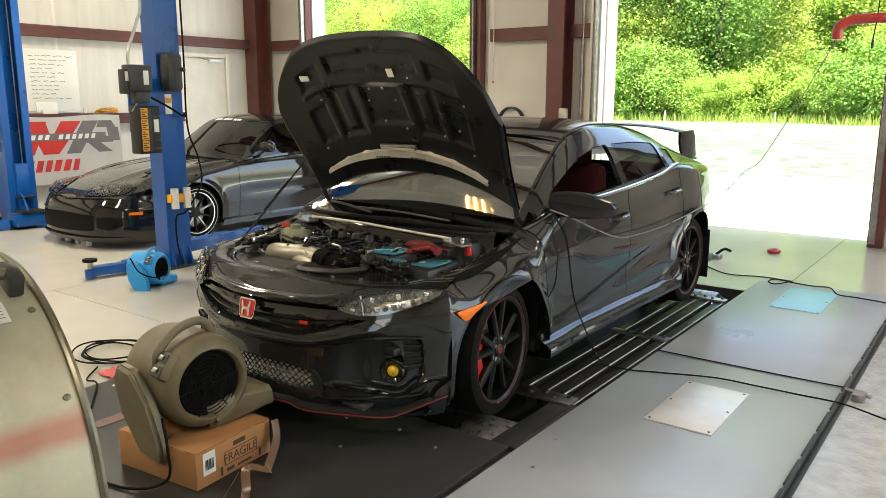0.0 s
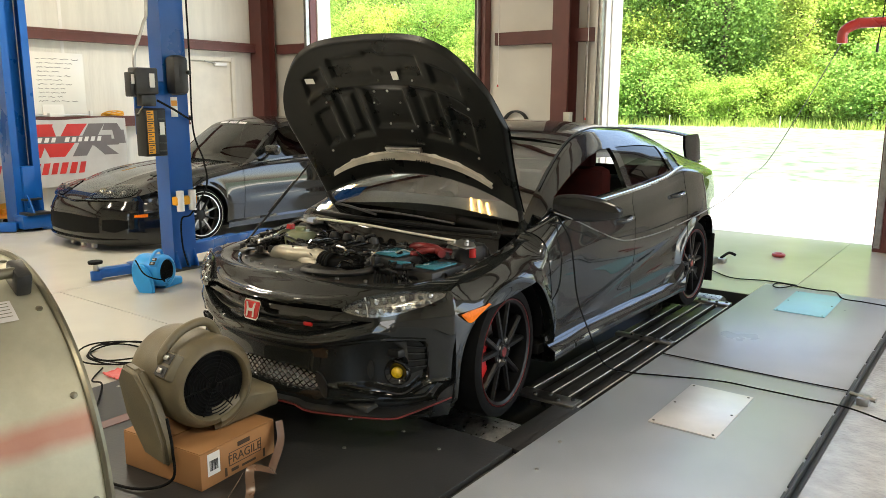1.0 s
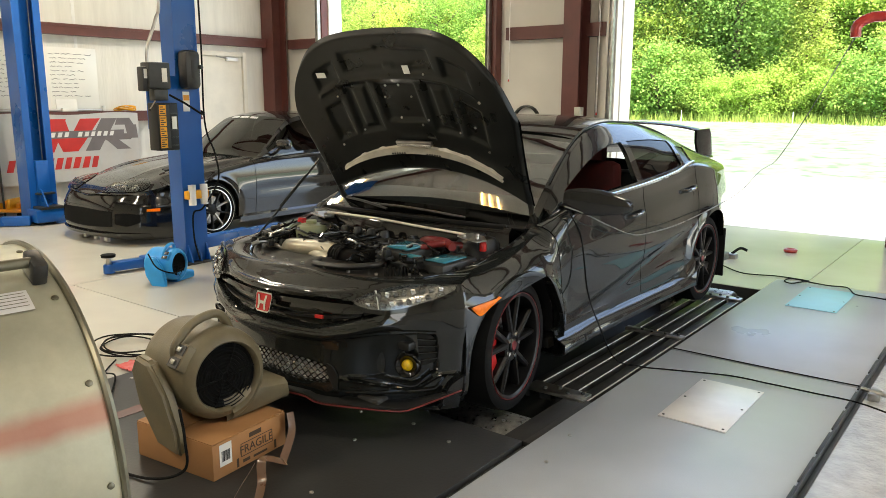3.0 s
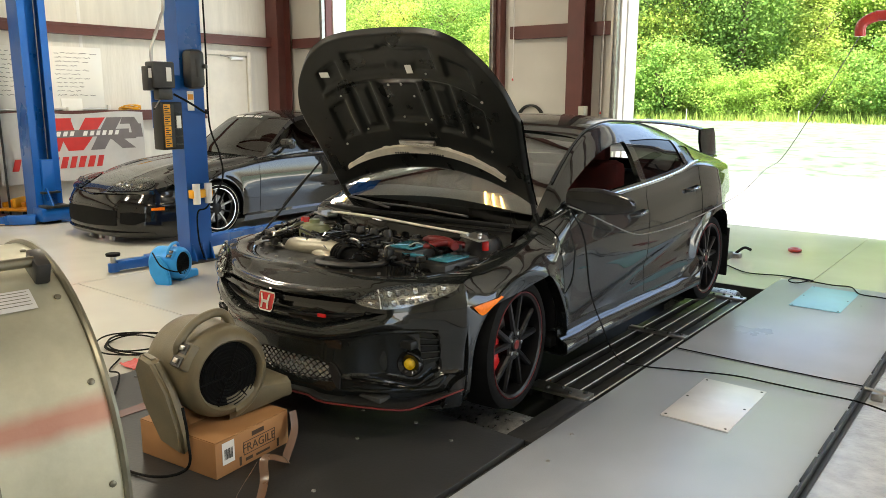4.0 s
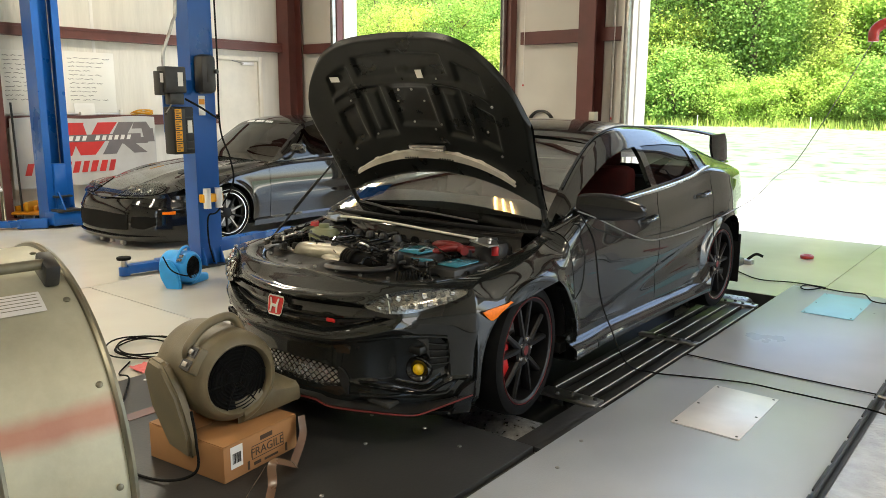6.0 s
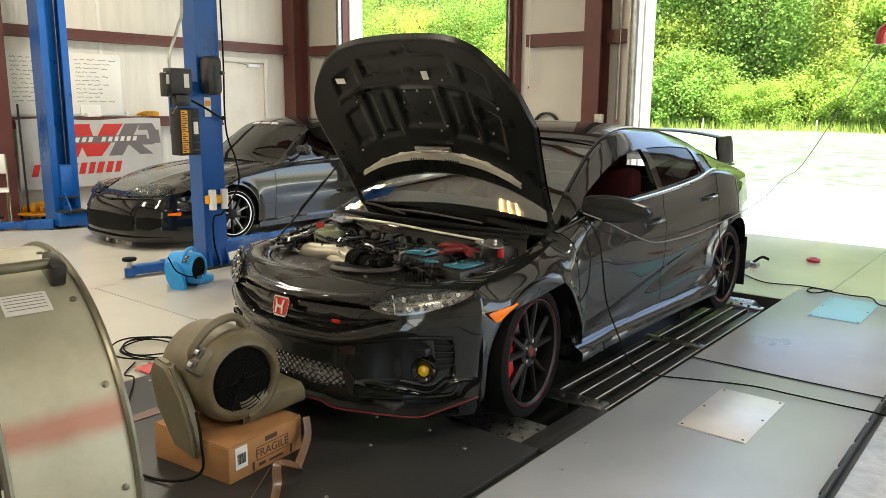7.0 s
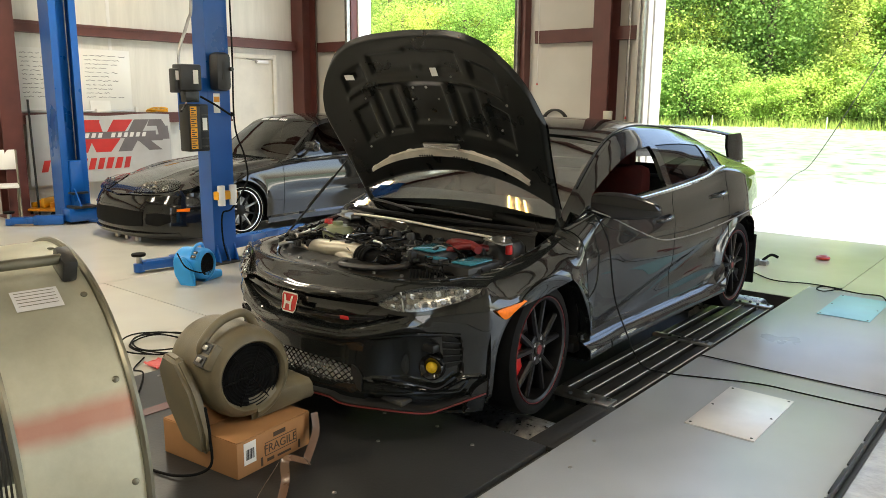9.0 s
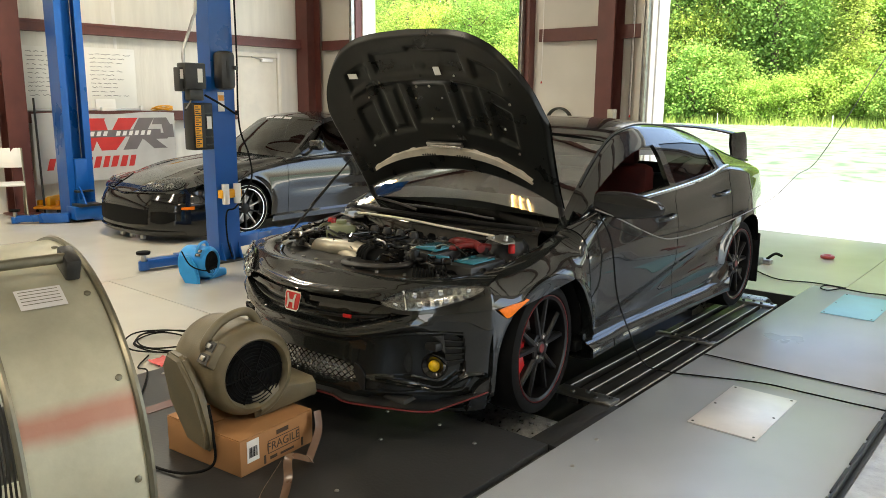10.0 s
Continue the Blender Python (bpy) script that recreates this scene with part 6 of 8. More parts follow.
def on_drum(back, ang, off=0.0):
    """A place on the drum's skin: back from the rim, angle from the top towards the shop's middle."""
    d, u, w = ax, Vector((0, 0, 1)), ax.cross(Vector((0, 0, 1)))
    return DC - d * back + (u * math.cos(ang) + w * math.sin(ang)) * (DR_ + off)


for k in range(14):
    a = 2 * math.pi * k / 14 + 0.12
    p = on_drum(0.03, a, -0.002)
    lathepart("rim_screw", p, p - (DC - ax * 0.03), [(0, 0.008), (0.004, 0.008), (0.006, 0.004), (0.006, 0)], M["rim_steel"], drum, n=10)
hd = thing("carry_handle", "black grip handle with steel bar", "")
hd.parent = dr
p0, p1_ = on_drum(0.045, 0.4, 0.042), on_drum(0.225, 0.4, 0.042)
rodpart("grip_bar", p0, p1_, 0.013, M["rim_steel"], hd)
for p, bck in ((p0, 0.045), (p1_, 0.225)):
    base = on_drum(bck, 0.4, -0.003)
    nn = (p - base).normalized()
    dd = ax
    m = Matrix((dd.cross(nn).to_4d(), dd.to_4d(), nn.to_4d(), (0, 0, 0, 1))).transposed()
    m.col[3] = (*base, 1)
    for c in range(3):
        m[3][c] = 0
    boxpart("handle_block", (-0.038, -0.018, 0), (0.038, 0.018, 0.058), M["blackplastic"], hd, bevel=0.008, m=m)
rows = [[on_drum(0.08 + 0.1 * i / 6, 0.49 + 0.125 * j / 6, 0.0012) for j in range(7)] for i in range(7)]
lb = gridpart("rating_label", rows, M["alu"], drum, "worn printed rating label")
for k in range(5):
    rows = [[on_drum(0.088 + 0.085 * i / 6, 0.505 + 0.02 * k + 0.004 * j, 0.002) for j in range(2)] for i in range(7)]
    gridpart("label_line", rows, M["rim_steel"], drum)
guard = thing("wire_guard", "wire guard rings", "")
guard.parent = dr
for k in range(10):
    r = 0.05 + 0.05 * k
    bm = bmesh.new()
    tube(bm, [DC - ax * (DL - 0.02) + (Vector((0, 0, 1)) * math.cos(a) + ax.cross(Vector((0, 0, 1))) * math.sin(a)) * r for a in [2 * math.pi * q / 40 for q in range(41)]], 0.003, 5, 0)
    part("guard_ring", bm, M["darksteel"], guard)
lathepart("fan_motor", DC - ax * 0.2, ax, [(0, 0), (0, 0.1), (0.15, 0.1), (0.15, 0)], M["darksteel"], dr)
for s in (1, -1):
    side = ax.cross(Vector((0, 0, 1)))
    rodpart("stand_leg", DC - ax * 0.04 + side * 0.25 * s - Vector((0, 0, 0.46)), (*(DC - ax * 0.02 + side * 0.32 * s)[:2], 0.02), 0.016, M["darksteel"], dr)
    rodpart("stand_leg", DC - ax * 0.2 + side * 0.25 * s - Vector((0, 0, 0.46)), (*(DC - ax * 0.3 + side * 0.32 * s)[:2], 0.06), 0.016, M["darksteel"], dr)
    c = DC - ax * 0.3 + side * 0.34 * s
    lathepart("stand_wheel", (c.x, c.y, 0.075), side, [(-0.02, 0), (-0.02, 0.07), (0.02, 0.07), (0.02, 0)], M["rubber"], dr, n=24)

# ---- blowers ----
def blower(m, material, label, sc=1.0):
    """A carpet-drying blower: snail housing, inlet grille, flat nozzle, handle, foot and switch plate. Local x: inlet side, y: nozzle."""
    b = thing("air_blower", label, "blower", m @ Matrix.Scale(sc, 4), group="carpet blowers")
    prof = []
    n = 72
    W = 0.185
    rows = []
    for i in range(n + 1):
        a = -math.pi / 2 + 2 * math.pi * i / n
        r = 0.185 + 0.028 * (1 - i / n)
        rows.append([(x, math.cos(a) * r * k, math.sin(a) * r * k) for x, k in ((-W, 0.0), (-W, 0.78), (-W + 0.012, 0.9), (-W + 0.035, 0.975), (-W + 0.07, 1.0), (W - 0.07, 1.0), (W - 0.035, 0.975), (W - 0.01, 0.9), (W + 0.004, 0.82), (W + 0.008, 0.76), (W, 0.72), (W - 0.02, 0.7))])
    gridpart("housing", rows, material, b, "moulded snail housing", smooth=60)
    # near-black disc across the inlet, in place of the shade inside the housing
    lathepart("inlet_shade_disc", (W - 0.03, 0, 0), (1, 0, 0), [(0, 0), (0, 0.16), (0.008, 0.16), (0.008, 0.1), (0.002, 0.06), (0.002, 0)], M["rubber"], b)
    bm = bmesh.new()
    for k in range(9):
        r = 0.018 + 0.0148 * k
        tube(bm, [(W - 0.012, math.cos(a) * r, math.sin(a) * r) for a in [2 * math.pi * q / 36 for q in range(37)]], 0.0028, 5, 0)
    for k in range(6):
        a = math.pi * k / 3
        rod(bm, (W - 0.012, math.cos(a) * 0.015, math.sin(a) * 0.015), (W - 0.012, math.cos(a) * 0.14, math.sin(a) * 0.14), 0.004, 6)
    part("inlet_grille", bm, M["rubber"], b, "dark ringed inlet grille")
    # nozzle
    rows = []
    for y, z0, z1, w in ((-0.02, -0.212, -0.08, W - 0.02), (0.1, -0.21, -0.085, W - 0.005), (0.18, -0.209, -0.098, W + 0.002), (0.25, -0.208, -0.114, W + 0.008), (0.28, -0.21, -0.118, W + 0.012), (0.28, -0.202, -0.126, W + 0.002), (0.23, -0.202, -0.126, W)):
        c = 0.02
        rows.append([(x, y, z) for x, z in ((-w, z0 + c), (-w + c, z0), (w - c, z0), (w, z0 + c), (w, z1 - c), (w - c, z1), (-w + c, z1), (-w, z1 - c), (-w, z0 + c))])
    gridpart("nozzle", rows, material, b, smooth=45)
    bm = bmesh.new()
    for k in range(4):
        box(bm, (-0.1 + 0.06 * k, 0.24, -0.2), (-0.09 + 0.06 * k, 0.268, -0.13))
    part("nozzle_vane", bm, material, b)
    # handle
    tubepart("handle", [(W - 0.1, -0.15, 0.1), (W - 0.1, -0.145, 0.17), (W - 0.11, -0.06, 0.228), (W - 0.12, 0.04, 0.24), (W - 0.13, 0.1, 0.21), (W - 0.135, 0.135, 0.12)], 0.019, material, b, n=12)
    # foot plate at the back
    for xo in (W - 0.15,):
        bm = bmesh.new()
        prism(bm, [(-0.15, 0.02), (-0.16, 0.18), (-0.1, 0.25), (0.0, 0.24), (0.09, 0.12), (0.13, -0.04), (0.12, -0.15), (-0.05, -0.14)], 0.05, Matrix(((1, 0, 0, xo), (0, 0, 1, -0.25), (0, 1, 0, -0.115), (0, 0, 0, 1))))
        bmesh.ops.bevel(bm, geom=list(bm.edges), offset=0.016, segments=3, affect="EDGES")
        part("foot_wing", bm, material, b)
        tubepart("foot_rib", [(xo, -0.2, -0.1), (xo, -0.17, -0.02)], 0.03, material, b, steps=2)
    tilt = Matrix.Rotation(radians(48), 4, "X")
    sw = boxpart("switch_plate", (W - 0.11, -0.055, 0.15), (W - 0.02, 0.055, 0.215), material, b, "moulded switch panel", bevel=0.012, m=tilt)
    for y in (-0.028, 0.026):
        boxpart("switch_recess", (W - 0.1, y - 0.021, 0.2155), (W - 0.03, y + 0.021, 0.218), M["blackplastic"], sw, bevel=0.0, m=tilt)
        boxpart("rocker", (W - 0.08, y - 0.01, 0.218), (W - 0.05, y + 0.01, 0.226), M["steel"], sw, bevel=0.002, m=tilt)
    return b


blower(pose(0.02, -1.2, 0.37, 7, 0, -4), M["tan"], "dusty olive-tan plastic blower tilted on a cardboard box", 1.03)
blower(pose(-3.05, 0.58, 0.115, 0, 0, 22), M["bluefan"], "small bright blue plastic carpet blower on the floor", 0.72)
tubepart("blower_cord", [(0.2, -1.44, 0.3), (0.24, -1.45, 0.18), (0.25, -1.47, 0.06), (0.1, -1.55, 0.012), (-0.25, -1.62, 0.012), (-0.6, -1.75, 0.012), (-0.9, -2.1, 0.012)], 0.006, M["rubber"])
tagged(bpy.data.objects["blower_cord"], "black power cord trailing over the deck", "power cord")
tubepart("fan_cord", [(-2.95, 0.36, 0.25), (-2.86, 0.38, 0.14), (-2.82, 0.5, 0.08), (-2.82, 0.6, 0.1)], 0.006, M["rubber"])
tagged(bpy.data.objects["fan_cord"], "black cord looped over the blue blower", "power cord")

# ---- cardboard box ----
bx = thing("cardboard_box", "closed brown cardboard box with printed sides, on the deck", "box", pose(0.33, -1.388, 0.0, 0, 0, 6))
boxpart("carton", (-0.47, 0.0, 0.001), (0.0, 0.42, 0.155), M["card"], bx, bevel=0.004)
boxpart("flap", (-0.468, 0.002, 0.156), (-0.237, 0.418, 0.16), M["card"], bx, bevel=0.001)
boxpart("flap", (-0.233, 0.002, 0.156), (-0.002, 0.418, 0.16), M["card"], bx, bevel=0.001)
boxpart("shipping_label", (0.0005, 0.035, 0.05), (0.002, 0.1, 0.145), M["white"], bx, "white barcode sticker", bevel=0.0)
for k in range(9):
    boxpart("barcode_bar", (0.0022, 0.045 + 0.005 * k, 0.07), (0.003, 0.047 + 0.005 * k + 0.001 * (k % 3), 0.115), M["blackprint"], bx, bevel=0.0)
txt = bpy.data.curves.new("fragile_text", "FONT")
txt.body, txt.size, txt.extrude, txt.align_x = "FRAGILE", 0.052, 0.0006, "CENTER"
txt.materials.append(M["ink"])
tob = new("printed_word", txt)
tob.parent = bx
tob.matrix_basis = Matrix(((0, 0, 1, 0.0012), (1, 0, 0, 0.24), (0, 1, 0, 0.06), (0, 0, 0, 1)))
for lo, hi in (((0.15, 0.048), (0.335, 0.051)), ((0.15, 0.104), (0.335, 0.107)), ((0.15, 0.051), (0.153, 0.104)), ((0.332, 0.051), (0.335, 0.104)), ((0.2, 0.118), (0.27, 0.138)), ((0.16, 0.02), (0.2, 0.034)), ((0.22, 0.02), (0.3, 0.03))):
    boxpart("print_mark", (0.0008, lo[0], lo[1]), (0.0018, hi[0], hi[1]), M["ink"], bx, bevel=0.0)
for z0, z1, y in ((0.012, 0.05, 0.125), (0.012, 0.05, 0.345)):
    boxpart("print_arrow", (0.0008, y, z0), (0.0018, y + 0.012, z1), M["ink"], bx, bevel=0.0)
# loose strap by the box
bm = bmesh.new()
tube(bm, [(0.32, -0.97, 0.16), (0.345, -0.985, 0.08), (0.42, -1.1, 0.02), (0.5, -1.17, 0.06), (0.47, -1.25, 0.09), (0.52, -1.3, 0.02), (0.62, -1.42, 0.01), (0.6, -1.5, 0.05), (0.5, -1.32, 0.1)], 0.02, 6, 8, flat=0.0012)
tagged(part("packing_strap", bm, M["tape"]), "loose curled brown packing strap beside the box", "strap")

# ---- ceiling light fixtures ----
M["tubeglow"] = glow("warm_lamp_tube", (1.0, 0.6, 0.2), 4.0)
M["lamp_white"] = mat("white_lamp_housing", (0.75, 0.73, 0.68), 0.4, vary=0.05)
for lx, ly, lw in LAMPS:
    short = lx == LAMPS[0][0]
    L = thing("ceiling_light", "short hanging warm tube light over the hatchback" if short else "hanging warm fluorescent bay light fixture, out of view", "ceiling light", pose(lx, ly, LAMP_Z) @ Matrix.Diagonal((1.2, 0.42 if short else 1, 1, 1)) if short else pose(lx, ly, LAMP_Z), group="bay lights")
    boxpart("housing", (-0.24, -0.62, 0.045), (0.24, 0.62, 0.1), M["lamp_white"], L, bevel=0.01)
    for j in range(4):
        x = -0.165 + 0.11 * j
        rodpart("lamp_tube", (x, -0.57, 0.02), (x, 0.57, 0.02), 0.013, M["tubeglow"], L, "glowing tube", n=10)
    for y in (-0.5, 0.5):
        rodpart("hanger", (0, y, 0.1), (0, y, 0.75), 0.004, M["steel"], L, n=6)

# ---- sports coupe on the lift bay ----
cx, cy, cz = -5.4, 2.16, FZ
coupe = thing("coupe_car", "black low sports coupe with round headlamps parked between the lift posts", "car", pose(cx, cy, cz))
CW = [(-0.6, 0.82), (-0.4, 0.86), (0, 0.895), (0.5, 0.885), (1.2, 0.885), (2.0, 0.9), (2.55, 0.91), (3.1, 0.86), (3.4, 0.78)]
CS = [(-0.6, 0.6), (-0.4, 0.66), (-0.1, 0.74), (0.3, 0.79), (0.6, 0.83), (1.2, 0.87), (2.0, 0.9), (2.6, 0.92), (3.1, 0.88), (3.4, 0.84)]
CWR, CWZ = 0.345, 0.315


def c_arch(y):
    z = 0.2
    for yc in (0.0, 2.55):
        if abs(y - yc) < CWR:
            z = max(z, CWZ + math.sqrt(CWR ** 2 - (y - yc) ** 2))
    return z


def c_side(y, v, z0):
    hw, zs = cv(CW, y), cv(CS, y)
    if v < 0.82:
        z = z0 + (zs - 0.06 - z0) * v / 0.82
        x = hw * cv([(0.1, 0.95), (0.25, 0.965), (0.4, 0.985), (0.55, 1.0), (0.7, 0.992), (0.85, 0.965)], z)
        x -= 0.012 * math.exp(-((z - 0.5) / 0.05) ** 2) * min(1, max(0, (y - 0.5) / 0.3)) * min(1, max(0, (2.2 - y) / 0.3))
    else:
        a = (v - 0.82) / 0.18 * math.pi / 2
        x0 = hw * cv([(0.1, 0.95), (0.25, 0.965), (0.4, 0.985), (0.55, 1.0), (0.7, 0.992), (0.85, 0.965)], zs - 0.06)
        x = x0 - 0.08 * (1 - math.cos(a))
        z = zs - 0.06 + 0.06 * math.sin(a)
    for yc in (0.0, 2.55):
        r = math.hypot(y - yc, z - CWZ)
        x += 0.02 * math.exp(-((r - CWR) / 0.05) ** 2)
    return x, z


def c_cols(a, b):
    ys = {a + (b - a) * i / max(2, int((b - a) / 0.06)) for i in range(max(2, int((b - a) / 0.06)) + 1)}
    for yc in (0.0, 2.55):
        for k in range(25):
            y = yc - CWR * math.cos(math.pi * k / 24)
            if a < y < b:
                ys.add(y)
    out = []
    for y in sorted(ys):
        if not out or y - out[-1] > 0.001:
            out.append(y)
    return out


CV = [i / 16 * 0.82 for i in range(16)] + [0.82 + 0.18 * i / 6 for i in range(7)]
for s in (1, -1):
    for nm, a, b in (("front_fender", -0.5, 0.605), ("door", 0.612, 1.95), ("rear_quarter", 1.957, 3.4)):
        rows = []
        for y in c_cols(a, b):
            z0 = c_arch(y)
            col = [(s * (c_side(y, 0, z0)[0] - 0.05), y, z0 + 0.003)]
            for v in CV:
                x, z = c_side(y, v, z0)
                col.append((s * x, y, z))
            rows.append(col)
        gridpart(nm, rows, M["coupe_paint"], coupe, flip=s < 0, thick=0.02)
    rows = [[(s * (cv(CW, y) * k), y, z) for k, z in ((0.96, 0.215), (0.99, 0.19), (0.985, 0.13), (0.9, 0.12))] for y in [0.36 + 1.82 * i / 20 for i in range(21)]]
    gridpart("sill", rows, M["coupe_paint"], coupe, flip=s > 0)
    for yc in (0.0, 2.55):
        rows = []
        for k in range(21):
            an = math.pi * (k / 20) * 1.16 - 0.25
            rows.append([(s * xx, yc - math.cos(an) * (CWR + 0.012), CWZ + math.sin(an) * (CWR + 0.012)) for xx in (0.87, 0.7, 0.55)])
        gridpart("wheel_housing", rows, M["rubber"], coupe, flip=s < 0)
        w = thing("wheel", "chrome-lipped black multi-spoke wheel", "")
        w.parent = coupe
        w.matrix_basis = pose(s * 0.77, yc, CWZ)
        lathepart("tyre", (0, 0, 0), (s, 0, 0), [(-0.1, 0.22), (-0.115, 0.26), (-0.1, 0.305), (-0.05, 0.315), (0.06, 0.315), (0.105, 0.3), (0.118, 0.265), (0.11, 0.24), (0.1, 0.232)], M["rubber"], w, n=56)
        lathepart("tyre_lettering", (0, 0, 0), (s, 0, 0), [(0.1172, 0.272), (0.1188, 0.27), (0.1188, 0.268), (0.1172, 0.266)], M["white"], w, "pale raised sidewall ring", n=48)
        lathepart("rim", (0, 0, 0), (s, 0, 0), [(0.1, 0.234), (0.112, 0.236), (0.112, 0.226), (0.07, 0.215), (-0.08, 0.2)], M["chrome"], w, "polished rim lip", n=56)
        for k in range(10):
            a = 2 * math.pi * k / 10
            bm = bmesh.new()
            box(bm, (0.045, -0.01, 0.05), (0.075, 0.01, 0.222), 0.004)
            bmesh.ops.transform(bm, matrix=Matrix.Rotation(a, 4, "X") @ Matrix.Diagonal((s, 1, 1, 1)), verts=bm.verts)
            part("spoke", bm, M["rimblack"] if k % 2 else M["steel"], w)
        lathepart("hub", (0, 0, 0), (s, 0, 0), [(0, 0.07), (0.07, 0.07), (0.08, 0.05), (0.085, 0)], M["rimblack"], w, n=24)
        lathepart("brake_disc", (0, 0, 0), (s, 0, 0), [(0.0, 0), (0.0, 0.16), (0.012, 0.16), (0.012, 0)], M["disc"], w, n=32)

# hood and fender tops
CH = [(-1.02, 0.52), (-0.96, 0.58), (-0.85, 0.635), (-0.6, 0.715), (-0.3, 0.785), (0.0, 0.83), (0.3, 0.86), (0.5, 0.87)]


def c_hood(y, w):
    t = min(1, max(0, (y + 0.5) / 0.2))
    ye = max(-0.5, y)
    xs_ = cv(CW, ye) * 0.985 - 0.07
    zs_ = cv(CS, ye)
    if y < -0.5:
        q = (y + 1.03) / 0.53
        xs_ *= (1 - (1 - max(0, q)) ** 3.2) ** 0.5 if q > 0 else 0
        xs_ *= 1.06
        zs_ = min(zs_, 0.545 + (y + 1.03) * 0.16)
    zc = cv(CH, y)
    b = 1 - abs(w) ** 2.6
    bulge = 0.02 * math.exp(-((abs(w) - 0.8) / 0.12) ** 2) * min(1, max(0, (y + 0.8) / 0.4))
    rib = 0.012 * math.exp(-((abs(w) - 0.42) / 0.05) ** 2) * min(1, max(0, (y + 0.8) / 0.4))
    return Vector((w * xs_, y, zs_ + (zc - zs_) * b + bulge + rib))


hy = [-1.026, -1.015, -1.0, -0.97, -0.93, -0.88, -0.82, -0.75, -0.68, -0.6, -0.55] + [-0.5 + 0.05 * i for i in range(25)]
hw_ = [math.sin(math.pi / 2 * (-1 + 2 * i / 48)) for i in range(49)]
gridpart("hood", [[c_hood(y, w) for w in hw_] for y in hy], M["coupe_paint"], coupe, "closed black hood", flip=True)
def c_nose(x, z, off=0.0):
    hw = cv([(0.06, 0.84), (0.2, 0.87), (0.4, 0.87), (0.5, 0.84), (0.56, 0.83)], z)
    d = cv([(0.06, 0.5), (0.1, 0.57), (0.2, 0.6), (0.35, 0.59), (0.45, 0.57), (0.52, 0.53), (0.56, 0.5)], z)
    q = min(1, abs(x) / hw)
    return Vector((x, -0.48 - (d + off) * (1 - q ** 2.9) ** 0.45, z))


for s in (1, -1):
    rows = []
    for y in [q for q in hy if q <= -0.5]:
        p = c_hood(y, s)
        q = c_nose(p.x, 0.54)
        rows.append([p, p.lerp(q, 0.4) + Vector((0, -0.008, -0.004)), q, c_nose(p.x, 0.5, -0.01)])
    gridpart("nose_edge", rows, M["coupe_paint"], coupe)
for s in (1, -1):
    rows = [[c_hood(-0.32 + 0.22 * i / 8, s * (0.5 + 0.1 * j / 4)) + Vector((0, 0, 0.006 + 0.008 * math.sin(math.pi * i / 8))) for j in range(5)] for i in range(9)]
    gridpart("hood_vent", rows, M["satin"], coupe, "hood scoop vent", flip=s > 0, thick=0.01)


nz_ = [0.06, 0.08, 0.1, 0.14, 0.18, 0.22, 0.26, 0.3, 0.34, 0.38, 0.42, 0.46, 0.5, 0.53, 0.56]
# less reflective stand-in for the body paint, so the bumper looks darker
gridpart("front_bumper", [[c_nose(w * cv([(0.06, 0.84), (0.2, 0.87), (0.4, 0.87), (0.5, 0.84), (0.56, 0.83)], z) * 0.999, z) for z in nz_] for w in hw_], M["gloss"], coupe)


def c_patch(name, strip, off, material, mirror=False, label=""):
    for s in ((1, -1) if mirror else (1,)):
        x0, x1 = strip[0][0], strip[-1][0]
        rows = []
        for i in range(21):
            x = x0 + (x1 - x0) * i / 20
            lo, hi = cv([(p[0], p[1]) for p in strip], x), cv([(p[0], p[2]) for p in strip], x)
            rows.append([c_nose(s * x, lo + (hi - lo) * j / 6, off) for j in range(7)])
        gridpart(name, rows, material, coupe, label, thick=0.02, flip=s < 0)


# bumper is not cut open: the intakes' shade is painted as near-black patches
c_patch("intake", [(-0.5, 0.21, 0.37), (0, 0.19, 0.385), (0.5, 0.21, 0.37)], 0.006, M["rubber"], label="front intake, its inner shade a near-black patch on the bumper")
c_patch("intake", [(0.54, 0.24, 0.35), (0.66, 0.22, 0.36), (0.76, 0.26, 0.34)], 0.006, M["rubber"], True, "corner intake, its inner shade a near-black patch on the bumper")
c_patch("bumper_lip", [(-0.8, 0.09, 0.14), (0, 0.08, 0.13), (0.8, 0.09, 0.14)], 0.03, M["gloss"])
c_patch("bumper_crease", [(-0.7, 0.395, 0.41), (0, 0.39, 0.41), (0.7, 0.395, 0.41)], 0.012, M["gloss"])
c_patch("turn_signal", [(0.8, 0.375, 0.4), (0.85, 0.37, 0.405)], 0.03, M["amber"], True, "orange corner marker")
# headlamps: clear covers over bowls on the fender tops
def c_hood_off(y, w, off):
    p = c_hood(y, w)
    n = (c_hood(y, min(1, w + 0.01)) - c_hood(y, max(-1, w - 0.01))).cross(c_hood(y + 0.01, w) - c_hood(y - 0.01, w))
    n.normalize()
    return p + n * off


